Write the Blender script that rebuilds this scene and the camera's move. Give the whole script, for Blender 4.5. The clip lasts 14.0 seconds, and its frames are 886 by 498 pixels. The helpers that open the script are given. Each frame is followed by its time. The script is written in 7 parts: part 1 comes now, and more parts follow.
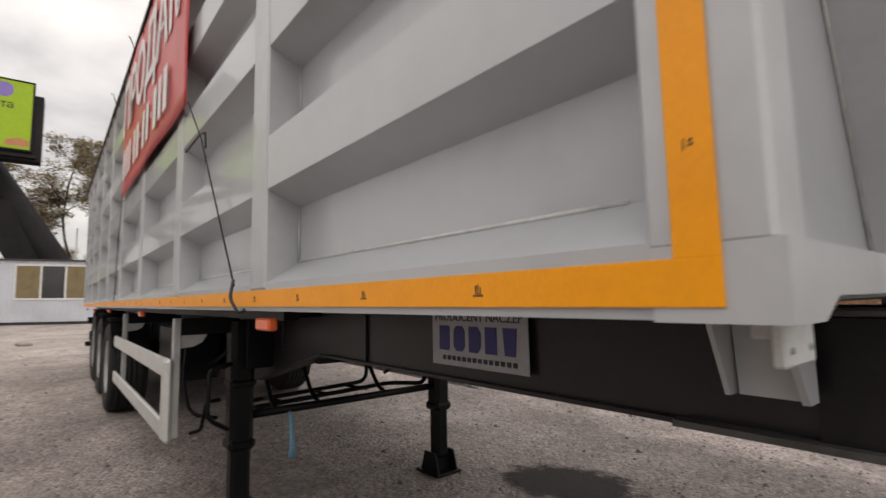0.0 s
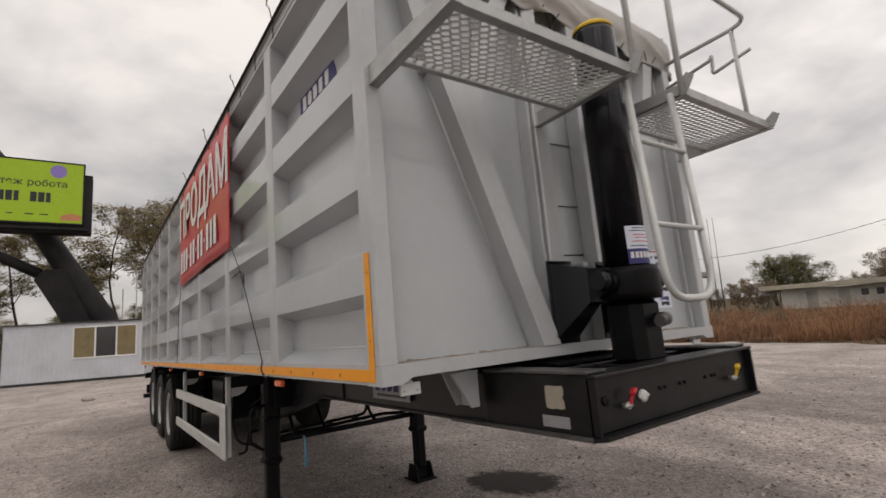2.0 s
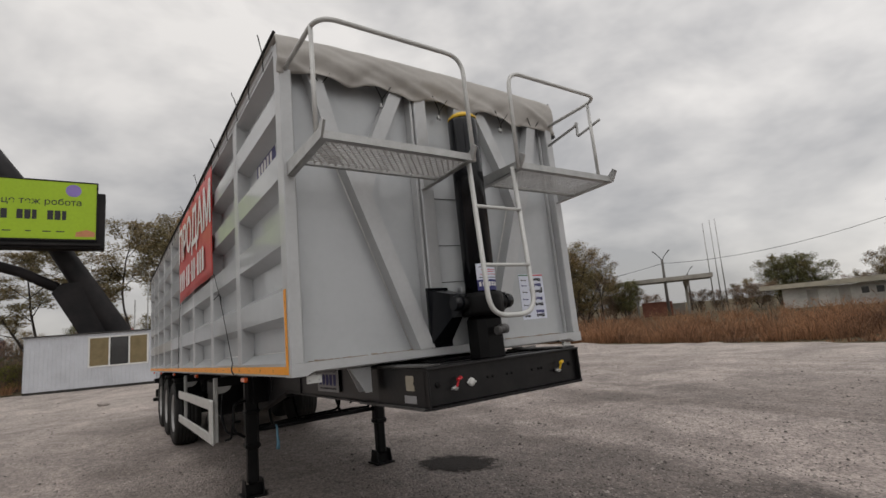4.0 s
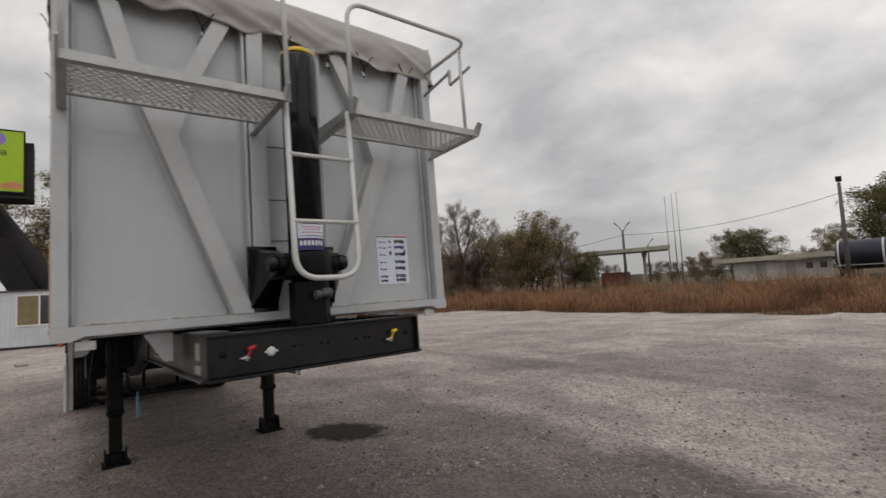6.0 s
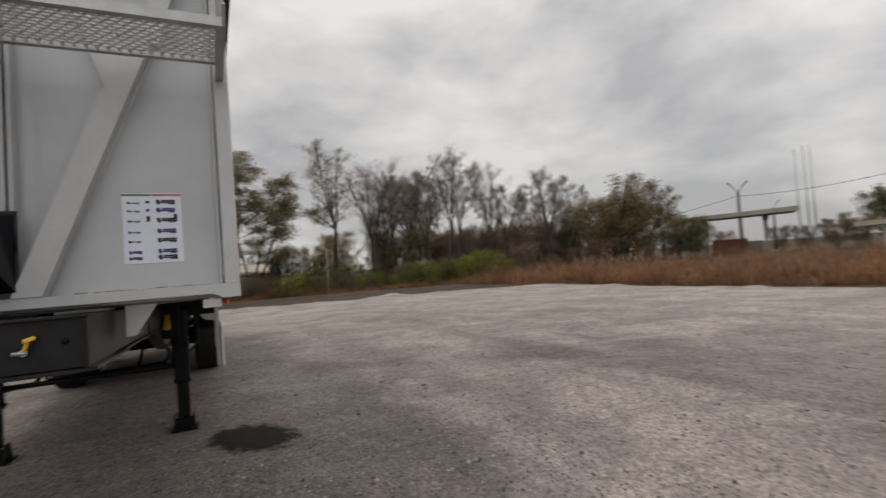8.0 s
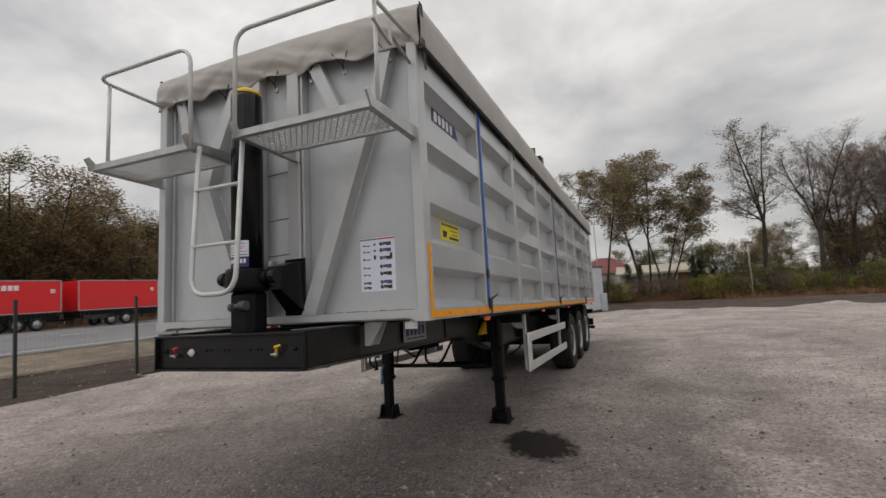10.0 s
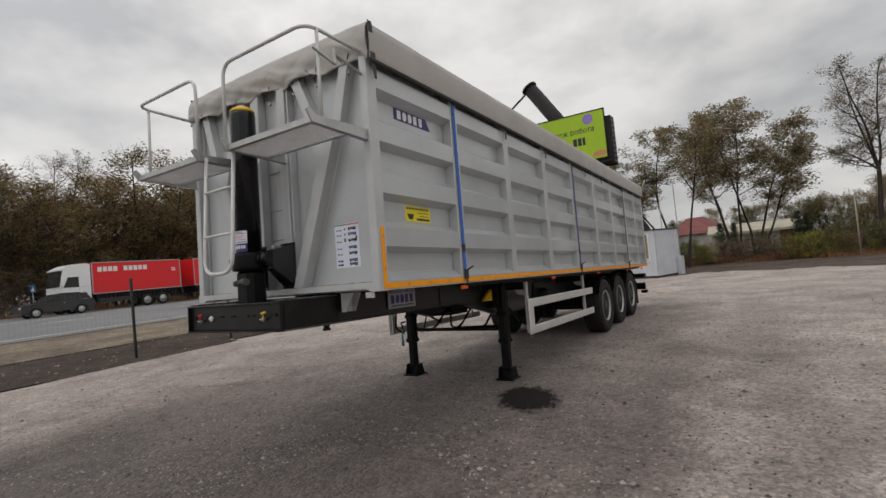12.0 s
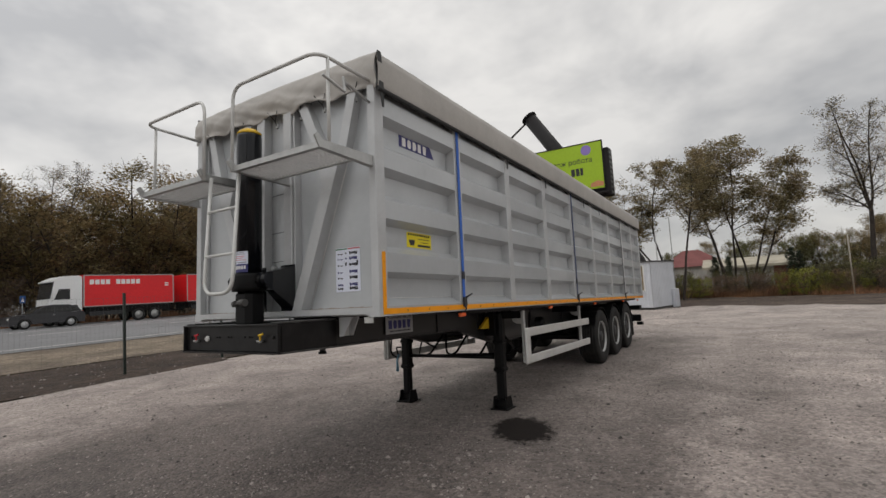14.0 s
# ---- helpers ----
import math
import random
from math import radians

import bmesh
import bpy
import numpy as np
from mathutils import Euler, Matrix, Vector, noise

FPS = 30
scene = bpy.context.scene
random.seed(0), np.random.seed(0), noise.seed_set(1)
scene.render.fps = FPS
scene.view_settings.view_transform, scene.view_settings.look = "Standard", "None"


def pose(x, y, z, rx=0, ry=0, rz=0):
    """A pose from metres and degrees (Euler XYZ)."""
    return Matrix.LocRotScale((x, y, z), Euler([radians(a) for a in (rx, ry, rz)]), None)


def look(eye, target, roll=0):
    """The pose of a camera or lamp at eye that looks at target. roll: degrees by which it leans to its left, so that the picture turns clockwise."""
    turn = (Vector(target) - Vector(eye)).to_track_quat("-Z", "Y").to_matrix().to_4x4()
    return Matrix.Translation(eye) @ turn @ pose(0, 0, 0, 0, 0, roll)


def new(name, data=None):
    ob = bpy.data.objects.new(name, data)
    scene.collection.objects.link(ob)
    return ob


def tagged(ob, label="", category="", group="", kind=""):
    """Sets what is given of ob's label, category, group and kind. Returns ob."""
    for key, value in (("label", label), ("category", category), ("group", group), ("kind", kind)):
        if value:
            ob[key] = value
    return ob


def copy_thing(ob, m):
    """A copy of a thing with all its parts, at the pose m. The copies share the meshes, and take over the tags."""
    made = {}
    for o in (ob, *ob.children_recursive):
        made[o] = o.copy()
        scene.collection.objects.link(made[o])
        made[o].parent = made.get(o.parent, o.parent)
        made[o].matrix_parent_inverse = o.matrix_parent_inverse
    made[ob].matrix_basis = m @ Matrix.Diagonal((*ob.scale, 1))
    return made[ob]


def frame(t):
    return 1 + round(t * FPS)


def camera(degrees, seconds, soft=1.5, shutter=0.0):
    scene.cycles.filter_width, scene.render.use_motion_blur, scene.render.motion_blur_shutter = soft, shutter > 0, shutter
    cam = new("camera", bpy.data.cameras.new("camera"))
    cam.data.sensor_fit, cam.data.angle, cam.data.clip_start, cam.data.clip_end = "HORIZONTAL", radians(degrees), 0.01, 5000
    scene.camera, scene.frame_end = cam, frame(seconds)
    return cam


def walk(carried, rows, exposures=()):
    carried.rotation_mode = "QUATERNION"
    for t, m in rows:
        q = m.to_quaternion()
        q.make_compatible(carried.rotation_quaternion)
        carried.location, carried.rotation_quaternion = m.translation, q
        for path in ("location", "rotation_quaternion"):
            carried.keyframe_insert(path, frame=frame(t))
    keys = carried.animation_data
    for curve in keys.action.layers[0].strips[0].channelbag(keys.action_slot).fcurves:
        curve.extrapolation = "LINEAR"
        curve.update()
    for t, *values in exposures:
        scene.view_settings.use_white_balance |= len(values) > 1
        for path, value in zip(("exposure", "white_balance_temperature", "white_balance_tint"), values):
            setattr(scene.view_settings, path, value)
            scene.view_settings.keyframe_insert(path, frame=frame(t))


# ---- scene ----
# The trailer stands nose-up on its landing legs: its own axes lean by this turn about its feet.
TR = Matrix.Translation((0, 3, 0)) @ Matrix.Rotation(radians(-2.0), 4, "X") @ Matrix.Translation((0, -3, 0))
cam = camera(84.5, 14.0, shutter=0.25)
# Eye, target and roll in the trailer's axes.
PATH = [
    (0, (-1.735, -0.188, 1.386), (-0.49, 1.364, 1.589), -1.1),
    (0.5, (-1.853, -0.584, 1.504), (-0.806, 1.11, 1.69), -2.7),
    (1, (-2.06, -0.967, 1.547), (-1.011, 0.714, 1.822), -3.8),
    (1.5, (-2.114, -1.334, 1.533), (-1.027, 0.321, 1.81), -3.0),
    (2, (-2.141, -1.729, 1.549), (-0.982, -0.132, 1.878), -4.8),
    (2.5, (-2.261, -2.059, 1.557), (-0.998, -0.562, 1.961), -7.3),
    (2.7, (-2.277, -2.198, 1.565), (-1.007, -0.716, 2.002), -7.8),
    (4.8, (-2.0, -3.324, 1.486), (-0.961, -1.638, 1.765), -5.1),
    (5, (-1.962, -3.384, 1.493), (-0.926, -1.694, 1.762), -5.2),
    (5.5, (-1.667, -3.277, 1.442), (-0.563, -1.625, 1.674), -4.0),
    (6, (-1.188, -3.201, 1.431), (0.035, -1.632, 1.633), -4.5),
    (6.5, (-0.611, -3.214, 1.447), (0.681, -1.697, 1.611), -6.4),
    (7, (-0.004, -3.151, 1.401), (1.39, -1.721, 1.511), -6.5),
    (7.5, (0.601, -3.162, 1.391), (1.903, -1.647, 1.49), -6.6),
    (8, (1.102, -2.996, 1.352), (1.969, -1.197, 1.475), -5.0),
    (8.5, (1.468, -2.743, 1.384), (1.61, -0.753, 1.528), -2.5),
    (9, (1.863, -2.669, 1.47), (1.506, -0.713, 1.693), -2.8),
    (9.2, (1.986, -2.729, 1.463), (1.543, -0.794, 1.72), -3.2),
    (11.3, (3.504, -3.035, 1.415), (2.431, -1.352, 1.545), -2.8),
    (11.5, (3.604, -3.026, 1.396), (2.524, -1.347, 1.516), -3.5),
    (12, (3.769, -3.033, 1.409), (2.697, -1.35, 1.535), -4.4),
    (12.5, (3.753, -3.07, 1.408), (2.699, -1.377, 1.558), -3.7),
    (13, (3.721, -3.087, 1.43), (2.674, -1.394, 1.626), -2.7),
    (13.5, (3.725, -3.084, 1.428), (2.681, -1.392, 1.651), -2.7),
    (14, (3.745, -3.072, 1.438), (2.697, -1.383, 1.661), -2.5),
]
walk(cam, [(t, TR @ look(eye, target, roll)) for t, eye, target, roll in PATH],
     [(0, 0.45, 6800, 14), (0.5, 0.28, 6800, 14), (1, 0.2, 6850, 15), (1.5, 0.05, 6850, 15), (2, 0.08, 6850, 15), (2.5, -0.12, 6700, 14), (5, -0.05, 6600, 12), (8.5, -0.03, 6600, 12), (9, 0.03, 6600, 12), (11.5, 0.03, 6560, 11), (14, 0.02, 6560, 11)])

# ---- sky and light: a closed layer of grey cloud, with a weak, very wide sun behind it ----
SUN_EL, SUN_AZ = radians(52), radians(-150)
world = bpy.data.worlds.new("overcast")
scene.world = world
world.use_nodes = True
wt = world.node_tree
wt.nodes.clear()
w_out = wt.nodes.new("ShaderNodeOutputWorld")
w_bg = wt.nodes.new("ShaderNodeBackground")
w_sky = wt.nodes.new("ShaderNodeTexSky")
w_sky.sky_type = "NISHITA"
w_sky.sun_disc = False
w_sky.sun_elevation, w_sky.sun_rotation = SUN_EL, SUN_AZ
w_gain = wt.nodes.new("ShaderNodeMixRGB")
w_gain.blend_type = "MULTIPLY"
w_gain.inputs[0].default_value = 1.0
w_gain.inputs[2].default_value = (0.10, 0.10, 0.10, 1)
wt.links.new(w_sky.outputs[0], w_gain.inputs[1])
w_co = wt.nodes.new("ShaderNodeTexCoord")
w_map = wt.nodes.new("ShaderNodeMapping")
w_map.inputs["Scale"].default_value = (1.0, 1.0, 1.9)
w_map.inputs["Location"].default_value = (0.35, 0.1, 0.2)
wt.links.new(w_co.outputs["Generated"], w_map.inputs[0])
w_n = wt.nodes.new("ShaderNodeTexNoise")
w_n.inputs["Scale"].default_value = 2.4
w_n.inputs["Detail"].default_value = 5
w_n.inputs["Roughness"].default_value = 0.53
w_n.inputs["Distortion"].default_value = 0.15
wt.links.new(w_map.outputs[0], w_n.inputs[0])
w_ramp = wt.nodes.new("ShaderNodeValToRGB")
w_ramp.color_ramp.elements[0].position, w_ramp.color_ramp.elements[0].color = 0.37, (0.43, 0.434, 0.436, 1)
w_ramp.color_ramp.elements[1].position, w_ramp.color_ramp.elements[1].color = 0.605, (0.765, 0.755, 0.727, 1)
wt.links.new(w_n.outputs[0], w_ramp.inputs[0])
w_mix = wt.nodes.new("ShaderNodeMixRGB")
w_mix.inputs[0].default_value = 0.93
wt.links.new(w_gain.outputs[0], w_mix.inputs[1])
wt.links.new(w_ramp.outputs[0], w_mix.inputs[2])
w_sep = wt.nodes.new("ShaderNodeSeparateXYZ")
wt.links.new(w_co.outputs["Generated"], w_sep.inputs[0])
w_up = wt.nodes.new("ShaderNodeMapRange")          # a closed overcast is brightest overhead
w_up.inputs[1].default_value, w_up.inputs[2].default_value = 0.0, 1.0
w_up.inputs[3].default_value, w_up.inputs[4].default_value = 0.97, 1.52
wt.links.new(w_sep.outputs[2], w_up.inputs[0])
w_lift = wt.nodes.new("ShaderNodeVectorMath")
w_lift.operation = "SCALE"
wt.links.new(w_mix.outputs[0], w_lift.inputs[0])
w_north = wt.nodes.new("ShaderNodeMapRange")       # the cloud is thicker towards the north
w_north.interpolation_type = "SMOOTHSTEP"
w_north.inputs[1].default_value, w_north.inputs[2].default_value = -0.1, 1.0
w_north.inputs[3].default_value, w_north.inputs[4].default_value = 1.02, 0.84
wt.links.new(w_sep.outputs[1], w_north.inputs[0])
w_both = wt.nodes.new("ShaderNodeMath")
w_both.operation = "MULTIPLY"
wt.links.new(w_up.outputs[0], w_both.inputs[0])
wt.links.new(w_north.outputs[0], w_both.inputs[1])
wt.links.new(w_both.outputs[0], w_lift.inputs["Scale"])
wt.links.new(w_lift.outputs[0], w_bg.inputs[0])
w_bg.inputs[1].default_value = 1.08
wt.links.new(w_bg.outputs[0], w_out.inputs[0])
sun = new("sun", bpy.data.lights.new("sun", "SUN"))
sun.data.energy, sun.data.angle, sun.data.color = 0.3, radians(40), (1.0, 0.97, 0.92)
sun.matrix_world = look((0, 0, 0), (-math.sin(SUN_AZ) * math.cos(SUN_EL), -math.cos(SUN_AZ) * math.cos(SUN_EL), -math.sin(SUN_EL)))
scene.view_settings.exposure = 0.0

# ---- materials ----
def mat(name, base, rough=0.6, metal=0.0, vary=0.12, scale=6.0, bump=0.0, bump_scale=60.0, tint=None, fine=0.05, coat=0.0, per_object=0.0, per_island=0.0, spec=0.5, vec="Object", thin=0.0, coat_rough=0.03):
    """A surface with broad stains towards tint, fine grain, and relief."""
    m = bpy.data.materials.new(name)
    m.use_nodes = True
    nt = m.node_tree
    bsdf = nt.nodes["Principled BSDF"]
    L = nt.links.new
    co = nt.nodes.new("ShaderNodeTexCoord")
    n1 = nt.nodes.new("ShaderNodeTexNoise")
    n1.inputs["Scale"].default_value, n1.inputs["Detail"].default_value, n1.inputs["Roughness"].default_value = scale, 6, 0.62
    n2 = nt.nodes.new("ShaderNodeTexNoise")
    n2.inputs["Scale"].default_value, n2.inputs["Detail"].default_value = scale * 14, 3
    L(co.outputs[vec], n1.inputs[0])
    L(co.outputs[vec], n2.inputs[0])
    tint = tint or tuple(c * (1 - 2.2 * vary) for c in base)
    ramp = nt.nodes.new("ShaderNodeMapRange")
    ramp.inputs[1].default_value, ramp.inputs[2].default_value = 0.42, 0.72
    L(n1.outputs[0], ramp.inputs[0])
    mix = nt.nodes.new("ShaderNodeMixRGB")
    mix.inputs[1].default_value, mix.inputs[2].default_value = (*base, 1), (*tint, 1)
    L(ramp.outputs[0], mix.inputs[0])
    grain = nt.nodes.new("ShaderNodeMapRange")
    grain.inputs[1].default_value, grain.inputs[2].default_value = 0.3, 0.7
    grain.inputs[3].default_value, grain.inputs[4].default_value = 1 - fine, 1 + fine
    L(n2.outputs[0], grain.inputs[0])
    last = grain.outputs[0]
    for amount, node, out in ((per_object, "ShaderNodeObjectInfo", "Random"), (per_island, "ShaderNodeNewGeometry", "Random Per Island")):
        if amount:
            src = nt.nodes.new(node)
            r = nt.nodes.new("ShaderNodeMapRange")
            r.inputs[3].default_value, r.inputs[4].default_value = 1 - amount, 1 + amount
            L(src.outputs[out], r.inputs[0])
            mul = nt.nodes.new("ShaderNodeMath")
            mul.operation = "MULTIPLY"
            L(last, mul.inputs[0])
            L(r.outputs[0], mul.inputs[1])
            last = mul.outputs[0]
    sc = nt.nodes.new("ShaderNodeVectorMath")
    sc.operation = "SCALE"
    L(mix.outputs[0], sc.inputs[0])
    L(last, sc.inputs["Scale"])
    L(sc.outputs[0], bsdf.inputs["Base Color"])
    rr = nt.nodes.new("ShaderNodeMapRange")
    rr.inputs[3].default_value, rr.inputs[4].default_value = max(0.03, rough - 0.08), min(1, rough + 0.1)
    L(n1.outputs[0], rr.inputs[0])
    L(rr.outputs[0], bsdf.inputs["Roughness"])
    bsdf.inputs["Metallic"].default_value = metal
    bsdf.inputs["Coat Weight"].default_value, bsdf.inputs["Coat Roughness"].default_value = coat, coat_rough
    bsdf.inputs["Specular IOR Level"].default_value = spec
    if thin:        # leaves and blades let some light through
        tr = nt.nodes.new("ShaderNodeBsdfTranslucent")
        L(sc.outputs[0], tr.inputs[0])
        both = nt.nodes.new("ShaderNodeMixShader")
        both.inputs[0].default_value = thin
        L(bsdf.outputs[0], both.inputs[1])
        L(tr.outputs[0], both.inputs[2])
        L(both.outputs[0], nt.nodes["Material Output"].inputs[0])
    if bump:
        nb = nt.nodes.new("ShaderNodeTexNoise")
        nb.inputs["Scale"].default_value, nb.inputs["Detail"].default_value = bump_scale, 4 if bump_scale > 8 else 0.5
        L(co.outputs[vec], nb.inputs[0])
        b = nt.nodes.new("ShaderNodeBump")
        b.inputs["Strength"].default_value, b.inputs["Distance"].default_value = 1.0, bump
        L(nb.outputs[0], b.inputs["Height"])
        L(b.outputs[0], bsdf.inputs["Normal"])
    return m


SILVER = mat("silver_paint", (0.466, 0.482, 0.494), 0.38, 0.14, 0.06, 1.4, 0.004, 1.3, fine=0.015, coat=0.5, coat_rough=0.04)
SILVER2 = mat("silver_frame_paint", (0.500, 0.508, 0.513), 0.38, 0.14, 0.07, 2.6, 0.0006, 14, fine=0.02, coat=0.15, coat_rough=0.08)
GALV = mat("galvanised_steel", (0.46, 0.46, 0.45), 0.42, 0.6, 0.10, 8, 0.0004, 120)
TUBE = mat("white_grey_tube_paint", (0.60, 0.60, 0.58), 0.38, 0.1, 0.06, 10)
GUARD = mat("anodised_aluminium", (0.62, 0.62, 0.60), 0.35, 0.4, 0.06, 5)
ORANGE = mat("orange_reflective_tape", (0.95, 0.36, 0.006), 0.35, 0.0, 0.04, 9, 0.0002, 400, fine=0.03, spec=0.4)
ZINC = mat("bright_zinc", (0.72, 0.72, 0.71), 0.45, 0.15, 0.06, 12)
WELD = mat("weld_bead", (0.66, 0.66, 0.64), 0.45, 0.2, 0.1, 30, 0.002, 90)
BLACK = mat("black_chassis_paint", (0.003, 0.003, 0.0034), 0.42, 0.0, 0.1, 3, 0.0006, 60, tint=(0.008, 0.0078, 0.0078), spec=0.16)
BLACK_RAIL = mat("glossy_black_rail_paint", (0.011, 0.0108, 0.0118), 0.34, 0.0, 0.1, 3, 0.0006, 40, tint=(0.020, 0.019, 0.019), spec=0.45)
BLACK_DUST = mat("dusty_black_chassis", (0.007, 0.0068, 0.0075), 0.36, 0.0, 0.1, 4, 0.0008, 30, tint=(0.021, 0.0195, 0.0195), spec=0.30)
CYL = mat("black_cylinder_paint", (0.005, 0.0058, 0.008), 0.17, 0.0, 0.1, 5, spec=0.36)
DGREY = mat("dark_grey_steel", (0.032, 0.032, 0.034), 0.45, 0.2, 0.12, 8, 0.0006, 50)
RUBBER = mat("tyre_rubber", (0.010, 0.010, 0.010), 0.72, 0.0, 0.15, 9, 0.001, 120, tint=(0.024, 0.022, 0.020), spec=0.3)
RIM = mat("silver_rim_paint", (0.40, 0.40, 0.39), 0.35, 0.4, 0.10, 7)
CORD_BLUE = mat("pale_blue_cord", (0.12, 0.26, 0.36), 0.7, 0, 0.08, 20)
YELLOW = mat("yellow_plastic", (0.75, 0.47, 0.02), 0.4, 0, 0.06, 10)
CANVAS = mat("grey_tarpaulin", (0.42, 0.398, 0.37), 0.6, 0, 0.07, 2.2, 0.006, 7, fine=0.03)
CANVAS_DARK = mat("black_tarpaulin_edge", (0.025, 0.025, 0.026), 0.6, 0, 0.1, 5)
ROPE = mat("black_cord", (0.02, 0.019, 0.018), 0.8, 0, 0.1, 30)
RED_VINYL = mat("red_vinyl", (0.60, 0.035, 0.03), 0.42, 0, 0.07, 2.0, 0.006, 4, fine=0.02, coat=0.1)
WHITE_INK = mat("white_ink", (0.8, 0.78, 0.76), 0.5, 0, 0.03, 8)
BLUE_INK = mat("navy_blue_ink", (0.035, 0.035, 0.16), 0.5, 0, 0.05, 12)
BLACK_INK = mat("black_ink", (0.02, 0.02, 0.025), 0.55, 0, 0.05, 12)
RED_INK = mat("red_ink", (0.55, 0.06, 0.07), 0.5, 0, 0.05, 12)
GREEN_INK = mat("green_ink", (0.05, 0.18, 0.09), 0.5, 0, 0.05, 12)
PAPER = mat("white_paper", (0.71, 0.74, 0.84), 0.55, 0, 0.03, 6)
PLATE = mat("brushed_plate", (0.36, 0.36, 0.37), 0.4, 0.3, 0.08, 15)
YELLOW_FILM = mat("yellow_film", (0.80, 0.66, 0.01), 0.45, 0, 0.04, 12)
WHITE_PL = mat("white_plastic", (0.62, 0.62, 0.60), 0.45, 0, 0.05, 12)
LAMP_RED = mat("red_lens", (0.82, 0.12, 0.02), 0.2, 0, 0.04, 12, coat=0.5)
STRAP = mat("blue_webbing", (0.04, 0.14, 0.52), 0.7, 0, 0.08, 20, 0.001, 300)
STRAP_OLD = mat("faded_blue_webbing", (0.07, 0.10, 0.20), 0.75, 0, 0.1, 20, 0.001, 300)
HOSE_RED = mat("red_hose", (0.5, 0.02, 0.03), 0.4, 0, 0.05, 12)
BEIGE = mat("beige_film", (0.36, 0.32, 0.25), 0.5, 0, 0.1, 12)

LIME = mat("lime_poster", (0.36, 0.55, 0.012), 0.5, 0, 0.04, 0.6)
VIOLET = mat("violet_ink", (0.28, 0.20, 0.55), 0.5, 0, 0.1, 1)
SALMON = mat("salmon_ink", (0.62, 0.26, 0.12), 0.5, 0, 0.1, 1)
TAR = mat("tarred_steel_pipe", (0.010, 0.009, 0.010), 0.55, 0, 0.2, 0.8, 0.01, 3, tint=(0.026, 0.022, 0.022), spec=0.25)
SHED = mat("white_trapezoid_sheet", (0.60, 0.62, 0.66), 0.45, 0.1, 0.07, 0.9, fine=0.02)
ROOFING = mat("dark_roof_felt", (0.06, 0.058, 0.055), 0.8, 0, 0.2, 1)
FRAME_W = mat("white_window_frame", (0.74, 0.74, 0.72), 0.4, 0, 0.04, 5)
BLIND = mat("ochre_blind", (0.22, 0.17, 0.085), 0.7, 0, 0.12, 3)
GLASS_D = mat("dark_window_glass", (0.05, 0.05, 0.05), 0.08, 0, 0.1, 2, coat=0.3)
STEEL_G = mat("dark_green_post", (0.012, 0.02, 0.016), 0.5, 0, 0.1, 6)
WIRE = mat("green_grey_wire", (0.13, 0.14, 0.13), 0.5, 0.2, 0.1, 6)
CONC = mat("weathered_concrete", (0.36, 0.34, 0.30), 0.85, 0, 0.15, 0.8, 0.01, 8)
PLASTER = mat("old_white_plaster", (0.52, 0.50, 0.46), 0.85, 0, 0.16, 0.7, 0.006, 10)
SLATE = mat("pale_slate_roof", (0.46, 0.42, 0.33), 0.85, 0, 0.14, 0.9, 0.01, 6)
REDROOF = mat("red_roof_sheet", (0.20, 0.06, 0.055), 0.7, 0, 0.15, 0.7)
BRICK_F = mat("far_red_brick", (0.25, 0.10, 0.07), 0.85, 0, 0.15, 1.2)
TANK = mat("dark_blue_tank", (0.014, 0.018, 0.035), 0.42, 0, 0.2, 0.6)
ASPHALT = mat("asphalt", (0.20, 0.20, 0.205), 0.85, 0, 0.10, 0.15, 0.006, 30, tint=(0.155, 0.155, 0.16), vec="Object")
PAINT_L = mat("road_paint", (0.55, 0.54, 0.50), 0.75, 0, 0.12, 1.5)
LORRY_RED = mat("red_lorry_panel", (0.74, 0.02, 0.025), 0.4, 0, 0.03, 0.6)
LORRY_WHITE = mat("white_lorry_cab", (0.84, 0.84, 0.84), 0.35, 0, 0.03, 1)
BUS = mat("dark_bus_body", (0.035, 0.035, 0.04), 0.25, 0, 0.06, 1)
ALLOY = mat("bright_alloy", (0.62, 0.62, 0.63), 0.3, 0.3, 0.06, 4)
CAR_GREY = mat("grey_car_paint", (0.045, 0.045, 0.05), 0.28, 0.2, 0.05, 1, coat=0.3)
CONC_DARK = mat("dark_concrete", (0.14, 0.13, 0.12), 0.85, 0, 0.15, 0.8, 0.01, 8)
SIGN_BLUE = mat("blue_sign", (0.04, 0.14, 0.40), 0.4, 0, 0.04, 3)
BARK = mat("grey_brown_bark", (0.085, 0.070, 0.058), 0.9, 0, 0.2, 3, 0.02, 14, per_object=0.2)
LEAF_LOCUST = mat("locust_leaves", (0.24, 0.205, 0.105), 0.7, 0, 0.2, 0.6, tint=(0.30, 0.21, 0.12), per_island=0.35, thin=0.4)
LEAF_OLIVE = mat("olive_leaves", (0.215, 0.175, 0.082), 0.7, 0, 0.2, 0.35, tint=(0.24, 0.138, 0.06), per_island=0.4, per_object=0.25, thin=0.45)
LEAF_RUST = mat("brown_leaves", (0.25, 0.162, 0.10), 0.7, 0, 0.2, 0.35, tint=(0.22, 0.145, 0.105), per_island=0.4, per_object=0.25, thin=0.45)
LEAF_GREEN = mat("green_leaves", (0.135, 0.140, 0.055), 0.7, 0, 0.2, 0.4, tint=(0.19, 0.14, 0.06), per_island=0.35, thin=0.4)
LEAF_DARK = mat("evergreen_needles", (0.045, 0.06, 0.035), 0.7, 0, 0.2, 0.8, per_island=0.3, thin=0.2)
